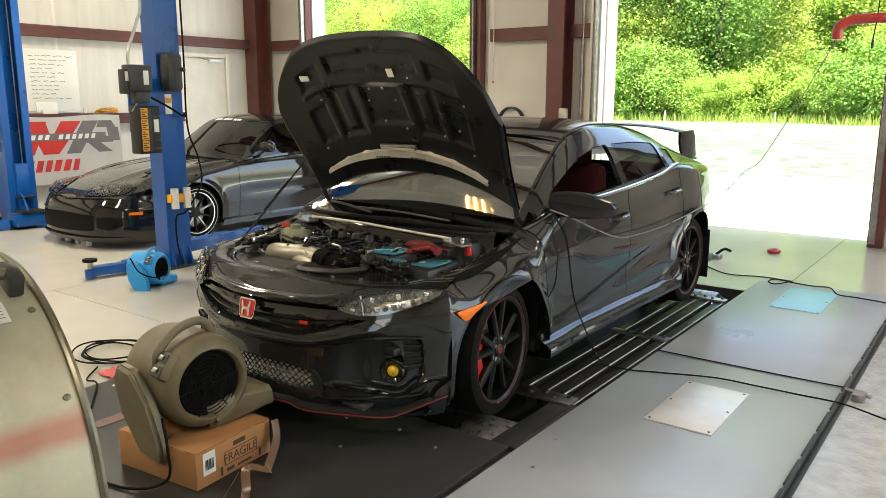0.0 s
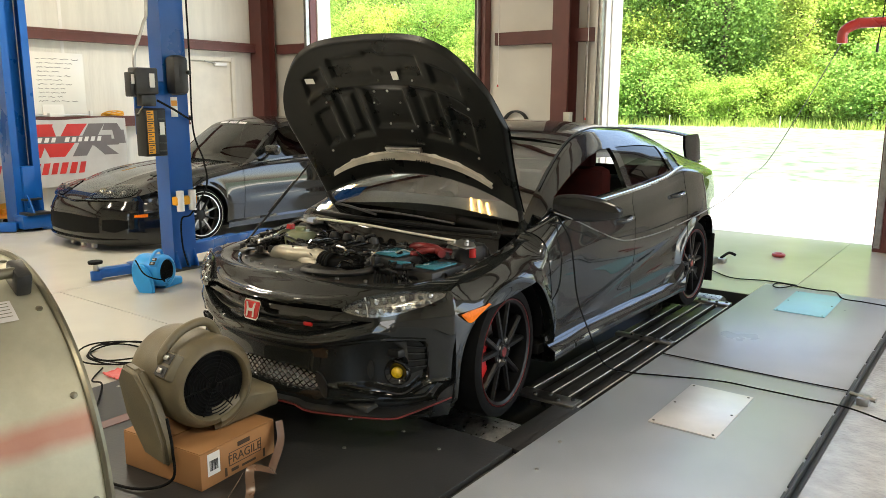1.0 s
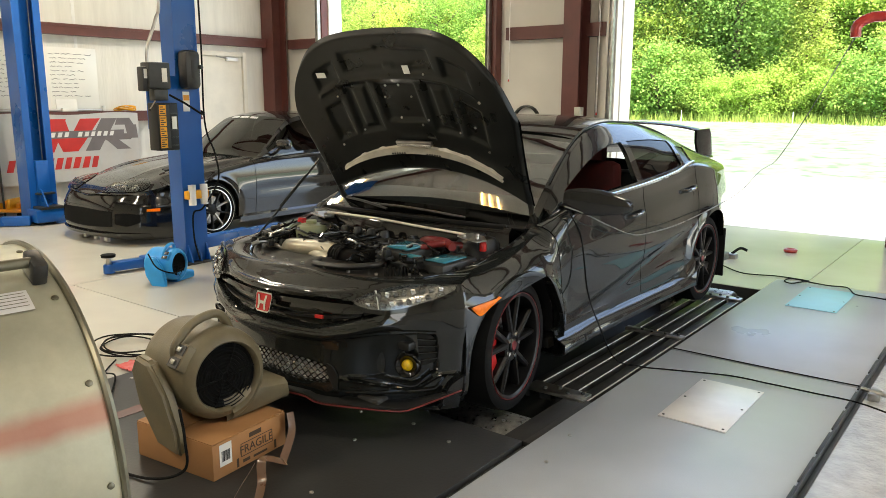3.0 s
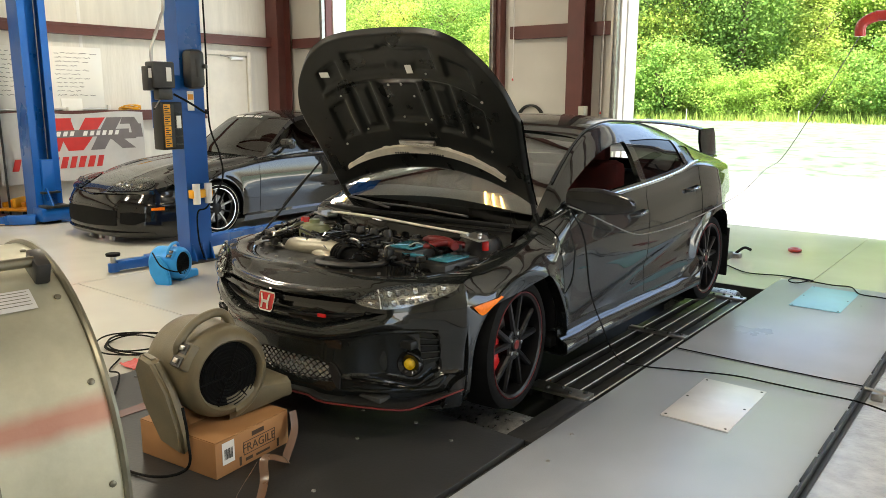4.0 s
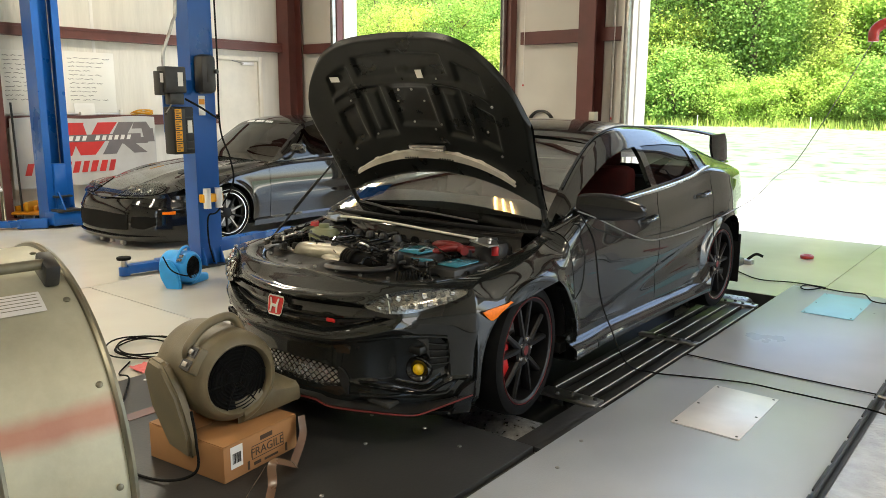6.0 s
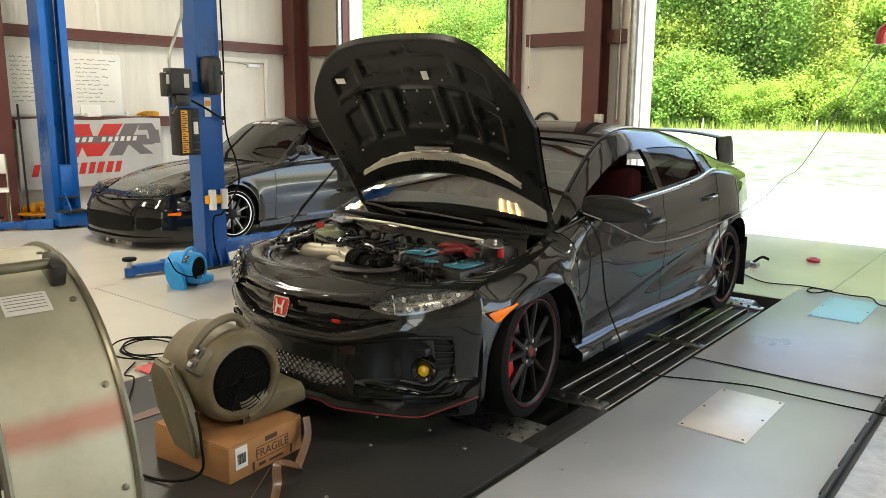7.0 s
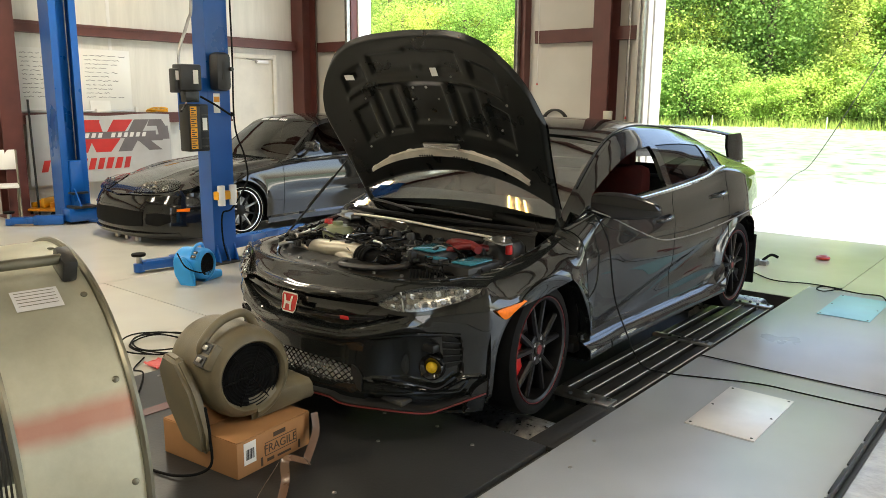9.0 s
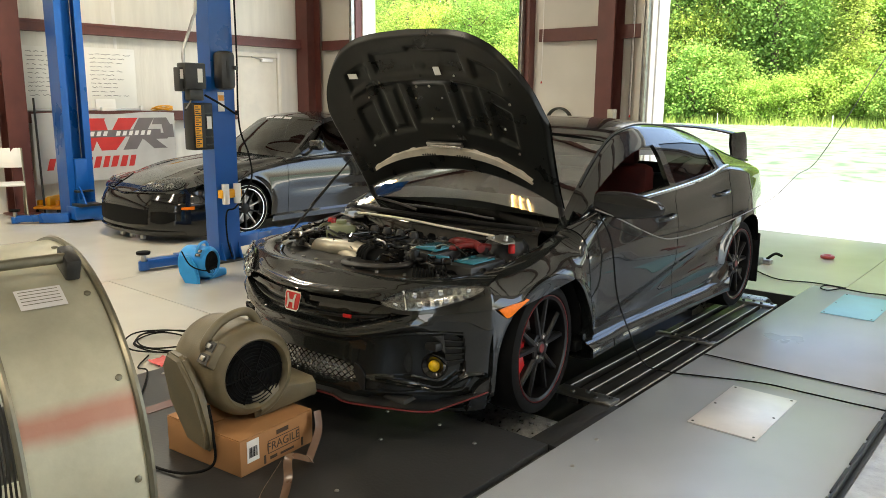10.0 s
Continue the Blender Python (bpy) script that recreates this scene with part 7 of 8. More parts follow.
for s in (1, -1):
    def disc(off, dome, name, mt, par, label):
        rows = []
        for i in range(25):
            a = 2 * math.pi * i / 24
            rows.append([c_hood_off(-0.83 + 0.19 * k * math.cos(a) * (1 + 0.2 * math.cos(a)), s * min(0.985, 0.69 + 0.29 * k * math.sin(a)), off + dome * (1 - k * k)) for k in (0.0, 0.3, 0.6, 0.85, 1.0)])
        return gridpart(name, rows, mt, par, label)
    hl = disc(0.012, 0.03, "headlamp", M["lens"], coupe, "clear oval headlamp cover")
    disc(0.007, 0.0, "lamp_bowl", M["gloss"], hl, "dark lamp bowl")
    disc(0.004, -0.002, "lamp_surround", M["gloss"], hl, "")
    for k, y, r in ((0.56, -0.87, 0.052), (0.72, -0.85, 0.05), (0.87, -0.8, 0.042)):
        p = c_hood_off(y, s * k, 0.008)
        lathepart("projector", p, Vector((s * 0.3, -1, 0.7)), [(0, r), (0.012, r), (0.014, r * 0.85), (0.002, r * 0.4), (0.004, 0)], M["lamp_bowl"], hl, n=20)
boxpart("nose_core", (-0.66, -0.86, 0.2), (0.66, 0.5, 0.5), M["satin"], coupe, bevel=0.05)
boxpart("nose_core", (-0.78, -0.6, 0.3), (0.78, -0.37, 0.58), M["satin"], coupe, bevel=0.05)
# cabin
CRX = [(0.5, 0.77), (0.7, 0.75), (0.95, 0.69), (1.2, 0.635), (1.45, 0.6), (1.8, 0.58), (2.2, 0.575), (2.7, 0.58), (3.2, 0.6)]
CRZ = [(0.5, 0.82), (0.7, 0.85), (0.95, 1.015), (1.2, 1.2), (1.35, 1.29), (1.6, 1.34), (1.9, 1.345), (2.3, 1.29), (2.8, 1.09), (3.2, 0.92)]


def c_upper(y, v):
    xe, ze = cv(CW, y) * 0.96 - 0.07, cv(CS, y)
    xr, zr = cv(CRX, y), cv(CRZ, y)
    return (xe + (xr - xe) * v + 0.03 * math.sin(math.pi * v), ze + (zr - ze) * v)


cyc = [0.5, 0.58, 0.66, 0.74, 0.82, 0.9, 1.0, 1.1, 1.2, 1.3, 1.4, 1.5, 1.6, 1.7, 1.78, 1.86, 1.95, 2.1, 2.25, 2.4, 2.55, 2.7, 2.85, 3.0, 3.2]
cvr = [0, 0.06, 0.2, 0.4, 0.6, 0.8, 0.88, 1.0]
for s in (1, -1):
    bmf, bmg = bmesh.new(), bmesh.new()
    for a, b in zip(cyc, cyc[1:]):
        for c, d in zip(cvr, cvr[1:]):
            g = (0.9 <= a and b <= 1.78 or 1.86 <= a and b <= 2.4) and c >= 0.06 and d <= 0.88
            q = [(a, c), (b, c), (b, d), (a, d)]
            (bmg if g else bmf).faces.new([(bmg if g else bmf).verts.new((s * (c_upper(y, v)[0] - (0.006 if g else 0)), y, c_upper(y, v)[1])) for y, v in q])
    for b_, nm, mt in ((bmf, "roof_side", M["coupe_paint"]), (bmg, "side_window", M["tint"])):
        bmesh.ops.remove_doubles(b_, verts=b_.verts, dist=0.0005)
        part(nm, b_, mt, coupe)
    tubepart("mirror_arm", [(s * 0.79, 0.95, 0.88), (s * 0.87, 0.955, 0.93), (s * 0.92, 0.96, 0.97)], 0.02, M["coupe_paint"], coupe)
    bm = bmesh.new()
    box(bm, (-0.1, -0.055, -0.06), (0.1, 0.055, 0.06), 0.045, pose(s * 0.98, 0.97, 1.01, 0, 0, 12 * s), seg=4)
    part("door_mirror", bm, M["coupe_paint"], coupe)


def c_screen(k, w):
    y0 = 0.7 + 0.65 * k
    b = 1 - w * w
    return (w * cv(CRX, y0), y0 - b * (0.2 - 0.1 * k), cv(CRZ, y0) + b * 0.05)


ck, cw_ = [i / 12 for i in range(13)], [-1 + 2 * i / 20 for i in range(21)]
gridpart("windscreen", [[c_screen(k, w) for w in cw_] for k in ck], M["coupe_glass"], coupe, "raked green-tinted windscreen")
for i in range(16):
    bm = bmesh.new()
    if i in (5, 11):
        bm.free()
        continue
    p, q = Vector(c_screen(0.9, -0.42 + 0.052 * i)), Vector(c_screen(0.9, -0.42 + 0.052 * i + 0.03))
    box(bm, (0, -0.003, -0.02), ((q - p).length, 0.001, 0.02), 0.0, Matrix.Translation(p + Vector((0, -0.008, 0.01))) @ Matrix.Rotation(math.atan2((q - p).y, (q - p).x), 4, "Z") @ Matrix.Rotation(radians(-60), 4, "X"))
    part("screen_bar", bm, M["white"], coupe, "white lettering bar on the windscreen", smooth=0)
ryc = [1.35, 1.42, 1.5, 1.7, 1.9, 2.1, 2.3, 2.5, 2.7, 2.9, 3.2]
gridpart("roof", [[(w * cv(CRX, y), y - 0.1 * (1 - w * w) * max(0, 1 - (y - 1.35) / 0.4), cv(CRZ, y) + 0.05 * (1 - w * w)) for w in cw_] for y in ryc], M["coupe_paint"], coupe, flip=True, thick=0.01)
gridpart("tail", [[(w * (0.78 - 0.1 * k * k), 3.4 + 0.06 * (1 - w * w) * (1 - k), 0.2 + 0.66 * k) for w in cw_] for k in ck], M["coupe_paint"], coupe)
gridpart("trunk_lid", [[(w * (0.6 + 0.15 * k), 3.2 + 0.2 * k + 0.05 * (1 - w * w) * k, 0.9 - 0.04 * k + 0.04 * (1 - w * w)) for w in cw_] for k in (0, 0.5, 1)], M["coupe_paint"], coupe)
boxpart("cabin_floor", (-0.75, -0.4, 0.14), (0.75, 3.3, 0.2), M["satin"], coupe, bevel=0.01)
boxpart("dashboard", (-0.7, 0.5, 0.6), (0.7, 0.95, 0.82), M["satin"], coupe, bevel=0.06)
for s in (1, -1):
    st = boxpart("seat", (s * 0.37 - 0.24, 1.55, 0.35), (s * 0.37 + 0.24, 1.72, 1.02), M["satin"], coupe, bevel=0.06)
# small reflector clips under the coupe's lip
for x in (-0.1, 0.12, 0.34):
    boxpart("lip_bracket", (x - 0.03, -1.02, 0.03), (x + 0.03, -0.98, 0.09), M["steel"], coupe, bevel=0.006)

# ---- wall fittings ----
wb = thing("whiteboard", "large whiteboard covered with faint handwritten lists on the insulated wall", "whiteboard")
boxpart("board_panel", (WX + 0.05, 1.32, 1.36), (WX + 0.062, 2.16, 2.19), M["whiteboard"], wb, bevel=0.002)
boxpart("board_panel", (WX + 0.05, 2.18, 1.36), (WX + 0.062, 2.93, 2.21), M["whiteboard"], wb, bevel=0.002)
boxpart("board_tray", (WX + 0.05, 1.32, 1.335), (WX + 0.11, 2.93, 1.352), M["alu"], wb, bevel=0.003)
boxpart("board_back", (WX + 0.002, 1.34, 1.38), (WX + 0.048, 2.91, 2.18), M["jamb"], wb, bevel=0.0)
M["marker"] = mat("faded_marker", (0.14, 0.14, 0.135), 0.5, vary=0.3, scale=30)
wr = random.Random(7)
for c0 in (1.38, 2.24):
    bm = bmesh.new()
    for r in range(11):
        z = 2.12 - 0.058 * r
        y = c0 + wr.uniform(0, 0.02)
        for k in range(wr.choice((3, 4, 5))):
            ln = wr.uniform(0.04, 0.13)
            if y + ln > c0 + 0.62:
                break
            pts = [(WX + 0.0635, y + ln * i / 6, z + wr.uniform(-0.009, 0.009)) for i in range(7)]
            tube(bm, pts, 0.0036, 4, 0)
            y += ln + wr.uniform(0.02, 0.05)
    part("marker_scrawl", bm, M["marker"], wb, "faint illegible marker lines", smooth=0)

bn = thing("vinyl_banner", "white vinyl banner with red and grey shapes hung on the girt", "banner")
BX = WX + 0.2


def banner_point(y, z, off=0.0):
    k = (1.28 - z) / 0.95
    return (BX + off + 0.014 * math.sin(y * 7 + z * 2) * k + 0.008 * math.sin(y * 17 + 1) * (0.3 + k), y, z)


rows = [[banner_point(1.34 + 2.1 * i / 60, 0.34 + 0.95 * j / 30 + 0.015 * math.sin(i / 60 * 3.14 * 3) * (j / 30)) for j in range(31)] for i in range(61)]
gridpart("vinyl_sheet", rows, M["vinyl"], bn, thick=0.002)


def print_shape(name, poly, mt, label=""):
    """A flat printed shape that follows the banner's folds, from (y, z) rows: y0, y1 at each z."""
    rows = []
    n = 14
    for i in range(n + 1):
        t = i / n
        row = []
        for zz, a, b in poly:
            row.append(banner_point(a + (b - a) * t, zz, 0.004))
        rows.append(row)
    gridpart(name, rows, M[mt], bn, label, smooth=80)


def rows_between(z0, z1, a0, b0, a1, b1, n=8):
    return [(z0 + (z1 - z0) * i / n, a0 + (a1 - a0) * i / n, b0 + (b1 - b0) * i / n) for i in range(n + 1)]


for z0, z1, a0, b0, a1, b1 in ((0.76, 1.22, 1.94, 2.14, 1.68, 1.95), (0.76, 1.22, 1.94, 2.14, 2.1, 2.34), (0.76, 1.22, 2.26, 2.46, 2.06, 2.32), (0.76, 1.22, 2.26, 2.48, 2.54, 2.84)):
    print_shape("red_shape", rows_between(z0, z1, a0, b0, a1, b1), "red", "red angular printed shape")
for z0, z1, a0, b0, a1, b1 in ((0.76, 1.22, 2.58, 2.8, 2.86, 3.1), (1.12, 1.22, 3.06, 3.36, 3.1, 3.3), (0.92, 1.12, 3.26, 3.42, 3.22, 3.4), (0.9, 0.99, 2.9, 3.3, 2.9, 3.38), (0.76, 0.9, 3.08, 3.3, 2.92, 3.12)):
    print_shape("grey_shape", rows_between(z0, z1, a0, b0, a1, b1), "greyprint", "grey angular printed shape")
rows_ = [[banner_point(1.7 + 1.5 * i / 30, z, 0.008) for z in (0.95, 0.975, 1.0, 1.025, 1.05)] for i in range(31)]
gridpart("dark_stripe", rows_, M["greyprint"], bn, "dark stripe with white bars")
for k in range(13):
    if k == 6:
        continue
    y = 1.82 + 0.096 * k
    rows_ = [[banner_point(y + 0.058 * i / 3 + (z - 1.0) * 0.35, z, 0.011) for z in (0.968, 1.0, 1.034)] for i in range(4)]
    gridpart("white_bar", rows_, M["white"], bn)
for k in range(10):
    y = 1.5 + 0.13 * k
    rows_ = [[banner_point(y + 0.088 * i / 3 + (z - 0.6) * 0.3, z, 0.006) for z in (0.52, 0.6, 0.68)] for i in range(4)]
    gridpart("red_bar", rows_, M["red"], bn)
pb = thing("paper_stack", "white folded card standing on the wall girt", "paper", pose(WX + 0.1, 2.43, 1.322))
boxpart("sheet", (-0.01, -0.15, 0.0), (0.0, 0.15, 0.17), M["white"], pb, bevel=0.002, m=pose(0, 0, 0, 0, -8, 0))
boxpart("sheet", (0.0, -0.1, 0.0), (0.07, 0.1, 0.05), M["white"], pb, bevel=0.002)
boxpart("girt_bottle", (WX + 0.06, 2.95, 1.322), (WX + 0.11, 3.0, 1.4), M["white"], None, bevel=0.012)
tagged(bpy.data.objects["girt_bottle"], "small pale bottle on the wall girt", "bottle")
bm = bmesh.new()
for k in range(5):
    tube(bm, [(WX + 0.1 + 0.04 * math.cos(a + k), 3.3 + 0.16 * math.cos(a) + 0.01 * k, 1.338 + 0.012 * k + 0.012 * math.sin(a * 2 + k)) for a in [2 * math.pi * q / 16 for q in range(17)]], 0.007, 6, 0)
tagged(part("coiled_rope", bm, M["yellow"]), "thin yellow-green rope coiled on the girt", "rope")
# personnel door
pd = thing("door_4", "closed cream steel service door with closer arm", "door", kind="structure")
boxpart("door_leaf", (WX + 0.002, 4.72, FZ + 0.01), (WX + 0.045, 5.55, 2.2), M["doorpaint"], pd, bevel=0.004)
for lo, hi in (((4.64, FZ), (4.715, 2.28)), ((5.555, FZ), (5.63, 2.28)), ((4.715, 2.205), (5.555, 2.28))):
    boxpart("door_frame", (WX + 0.002, lo[0], lo[1]), (WX + 0.08, hi[0], hi[1]), M["doorpaint"], pd, bevel=0.005)
boxpart("closer_body", (WX + 0.046, 5.2, 2.13), (WX + 0.1, 5.45, 2.19), M["alu"], pd, bevel=0.01)
rodpart("closer_arm", (WX + 0.1, 5.22, 2.16), (WX + 0.12, 4.98, 2.2), 0.009, M["steel"], pd)
# insulation seams and folds
for k in range(7):
    y = -6.5 + 1.83 * k
    o = boxpart("trim_seam", (WX + 0.001, y, FZ), (WX + 0.006, y + 0.05, CEIL), M["jamb"], None, bevel=0.002)
    tagged(o, "taped vertical seam of the insulation facing", kind="structure")
# cords by the door wall
for x, z0 in ((-3.24, 1.79), (-1.86, 1.35)):
    o = tubepart("pull_cord", [(x, WY - 0.16, 4.4), (x + 0.005, WY - 0.16, 3.0), (x, WY - 0.16, z0)], 0.004, M["jamb"], steps=3)
    tagged(o, "thin hanging door pull cord", "pull cord")
    lathepart("cord_knob", (x, WY - 0.16, z0 - 0.03), (0, 0, 1), [(0, 0.014), (0.03, 0.006), (0.032, 0)], M["red"], o, n=10)
rodpart("conduit_pipe", (-1.93, WY - 0.04, FZ), (-1.93, WY - 0.04, 4.6), 0.016, M["steel"])
tagged(bpy.data.objects["conduit_pipe"], "grey vertical conduit on the wall", "conduit")
boxpart("wall_socket", (-2.06, 6.02, 1.22), (-1.97, 6.12, 1.42), M["galv"], None, bevel=0.008)
tagged(bpy.data.objects["wall_socket"], "grey metal electrical box on the column", "electrical box")
bm = bmesh.new()
for k in range(3):
    tube(bm, [(-3.0 + 0.2 * math.cos(a), WY - 0.016 - 0.028 * k, 1.22 + 0.2 * math.sin(a)) for a in [2 * math.pi * q / 28 for q in range(29)]], 0.014, 8, 0)
tagged(part("hose_coil", bm, M["darksteel"]), "dark hose coil hung on the panel wall", "hose")

# ---- clutter ----
oc = thing("orange_creeper", "orange and yellow low tool trolley on the floor by the column", "trolley", pose(-8.0, 1.5, FZ, 0, 0, 35))
boxpart("tray", (-0.2, -0.22, 0.06), (0.2, 0.22, 0.1), M["orange"], oc, bevel=0.02)
for k in range(5):
    boxpart("jack_part", (-0.16 + 0.07 * k, -0.16 + 0.05 * (k % 2), 0.1), (-0.11 + 0.07 * k, 0.12, 0.17 + 0.03 * (k % 3)), M["orange"] if k % 2 else M["yellow"], oc, bevel=0.012, m=pose(0, 0, 0, 0, 0, 9 * (k - 2)))
for x, y in ((-0.16, -0.18), (0.16, -0.18), (-0.16, 0.18), (0.16, 0.18)):
    lathepart("caster", (x, y - 0.012, 0.032), (0, 1, 0), [(0, 0), (0, 0.03), (0.024, 0.03), (0.024, 0)], M["rubber"], oc, n=16)
ch = thing("folding_chair", "off-white folding chair beside the wall column", "chair", pose(-7.75, 0.82, FZ, 0, 0, 70))
for x in (-0.2, 0.2):
    tubepart("leg", [(x, -0.2, 0.0), (x, 0.0, 0.44), (x, 0.16, 0.9)], 0.012, M["rim_steel"], ch, steps=3)
    tubepart("leg", [(x * 0.9, 0.24, 0.0), (x * 0.9, -0.16, 0.46)], 0.012, M["rim_steel"], ch, steps=2)
boxpart("seat", (-0.2, -0.2, 0.44), (0.2, 0.2, 0.47), M["jamb"], ch, bevel=0.012)
boxpart("backrest", (-0.2, -0.015, 0.66), (0.2, 0.015, 0.92), M["jamb"], ch, bevel=0.012, m=pose(0, 0.12, 0, -14, 0, 0))
o = rodpart("broom_stick", (-8.0, 1.36, FZ), (-8.1, 1.38, 1.5), 0.014, M["blackplastic"])
tagged(o, "dark broom handle leaning on the wall", "broom")
bm = bmesh.new()
for k in range(4):
    r = 0.17 + 0.025 * (k % 3)
    tube(bm, [(-1.62 + r * 1.25 * math.cos(a + 0.4 * k) + 0.02 * k, -0.6 + r * math.sin(a + 0.4 * k) + 0.03 * math.sin(k * 2), FZ + 0.012 + 0.012 * k + 0.006 * math.sin(3 * a)) for a in [2 * math.pi * q / 30 for q in range(29)]], 0.005, 6, 0)
tube(bm, [(-1.45, -0.8, FZ + 0.012), (-1.3, -0.95, FZ + 0.012), (-1.1, -1.0, 0.01), (-0.8, -1.2, 0.01)], 0.005, 6, 8)
tagged(part("coiled_cable", bm, M["rubber"]), "loosely coiled dark cable on the white floor", "cable")
bm = bmesh.new()
g = {}
for i in range(12):
    for j in range(12):
        g[i, j] = bm.verts.new((-1.36 + 0.016 * i, -0.86 + 0.014 * j, FZ + 0.012 + 0.022 * abs(noise.noise((i * 0.5, j * 0.5, 3))) + 0.01 * noise.noise((i, j, 1))))
for i in range(11):
    for j in range(11):
        bm.faces.new((g[i, j], g[i + 1, j], g[i + 1, j + 1], g[i, j + 1]))
tagged(part("shop_rag", bm, M["red"], smooth=60), "crumpled red shop rag on the floor", "rag")
# sensor cable on the car and over the deck
o = tubepart("sensor_cable", [(0.86, 0.5, 0.97), (0.92, 0.62, 0.92), (0.935, 0.9, 0.82), (0.945, 1.2, 0.73), (0.945, 1.5, 0.705), (0.945, 1.9, 0.7), (0.95, 2.3, 0.72), (0.97, 2.7, 0.76), (1.02, 3.0, 0.83), (1.0, 3.6, 0.95), (1.02, 4.0, 1.02), (1.25, 3.9, 1.4), (1.715, 3.0, 1.96)], 0.004, M["cable_sheen"], n=6)
tagged(o, "thin black cable drooping along the car to the red boom, its sheen painted grey", "cable")
o = tubepart("deck_cable", [(0.88, 0.5, 0.95), (0.93, 0.56, 0.8), (0.95, 0.62, 0.5), (0.985, 0.7, 0.3), (1.02, 0.86, 0.06), (1.14, 0.95, 0.012), (1.3, 1.02, 0.008), (1.59, 1.13, 0.008), (1.8, 1.14, 0.008), (2.03, 1.143, 0.008), (2.25, 1.15, 0.004), (2.6, 1.12, FZ + 0.008), (3.2, 1.2, FZ + 0.008)], 0.0045, M["rubber"], n=6)
tagged(o, "black cable lying across the deck plates", "cable")
o = tubepart("deck_cable", [(1.16, 1.405, 0.008), (1.6, 1.4, 0.008), (2.0, 1.4, 0.008), (2.2, 1.4, 0.01)], 0.004, M["rubber"], n=6)
tagged(o, "black cable lying in the deck seam", "cable")
o = tubepart("floor_cable", [(0.3, 4.5, FZ + 0.008), (0.58, 4.2, FZ + 0.008), (0.82, 4.0, FZ + 0.01), (1.09, 4.08, FZ + 0.008), (1.33, 4.05, FZ + 0.01), (1.38, 3.85, 0.01), (1.3, 3.68, 0.01), (1.23, 3.74, 0.01), (1.26, 3.86, 0.012), (1.42, 3.8, 0.014), (1.57, 3.78, 0.012), (1.7, 3.8, 0.012), (1.8, 3.6, 0.01), (1.96, 3.58, 0.01), (2.2, 3.5, 0.01), (2.5, 3.3, FZ + 0.01)], 0.0055, M["rubber"], n=6)
tagged(o, "black cable looped over the deck end", "cable")
bm = bmesh.new()
tube(bm, [(0.885 + 0.05 * math.cos(a), 5.36 + 0.05 * math.sin(a), FZ + 0.02) for a in [2 * math.pi * q / 20 for q in range(21)]], 0.02, 8, 0)
tagged(part("ring_hook", bm, M["redpipe"]), "dark red ring anchor on the floor", "floor anchor")
st = boxpart("strap_ratchet", (0.45, 4.62, FZ), (0.55, 4.72, FZ + 0.05), M["steel"], None, bevel=0.012)
tagged(st, "steel ratchet and strap behind the car", "ratchet strap")
tubepart("strap_tail", [(0.5, 4.66, FZ + 0.05), (0.56, 4.72, FZ + 0.1), (0.62, 4.75, FZ + 0.08)], 0.014, M["rubber"], st)
# red boom arm
bo = thing("boom_arm", "red painted pipe boom with elbow, carrying cables", "boom arm")
tubepart("boom_pipe", [(1.715, 3.0, 1.955), (1.715, 3.0, 2.02), (1.745, 3.01, 2.06), (1.8, 3.03, 2.085), (1.86, 3.05, 2.09), (2.6, 3.3, 2.11), (4.2, 3.85, 2.15)], 0.035, M["redpipe"], bo, n=14)
rodpart("boom_stand", (4.2, 3.85, FZ), (4.2, 3.85, 2.2), 0.05, M["redpipe"], bo)
boxpart("boom_base", (3.9, 3.55, FZ), (4.5, 4.15, FZ + 0.03), M["darksteel"], bo, bevel=0.005)
o = tubepart("hanging_wire", [(1.95, 3.08, 2.9), (1.945, 3.06, 2.2), (1.93, 3.05, 1.95)], 0.004, M["rubber"], n=6)
tagged(o, "thin black wire with plug hanging near the boom", "wire")
rodpart("wire_plug", (1.93, 3.05, 1.89), (1.93, 3.05, 1.95), 0.009, M["blackplastic"], o, n=10)
o = tubepart("hose_end", [(2.15, 4.35, FZ + 0.02), (2.1, 4.4, FZ + 0.03), (2.1, 4.5, FZ + 0.03), (2.2, 4.56, FZ + 0.03), (2.3, 4.5, FZ + 0.02)], 0.02, M["redpipe"])
tagged(o, "end of a red air hose on the floor", "hose")
o = lathepart("block_roll", (2.0, 6.1, 0.03), (1, 0.1, 0), [(0, 0), (0, 0.06), (0.2, 0.06), (0.2, 0)], M["redsteel"], None, n=20)
tagged(o, "short red-brown wheel chock by the door jamb", "wheel chock")

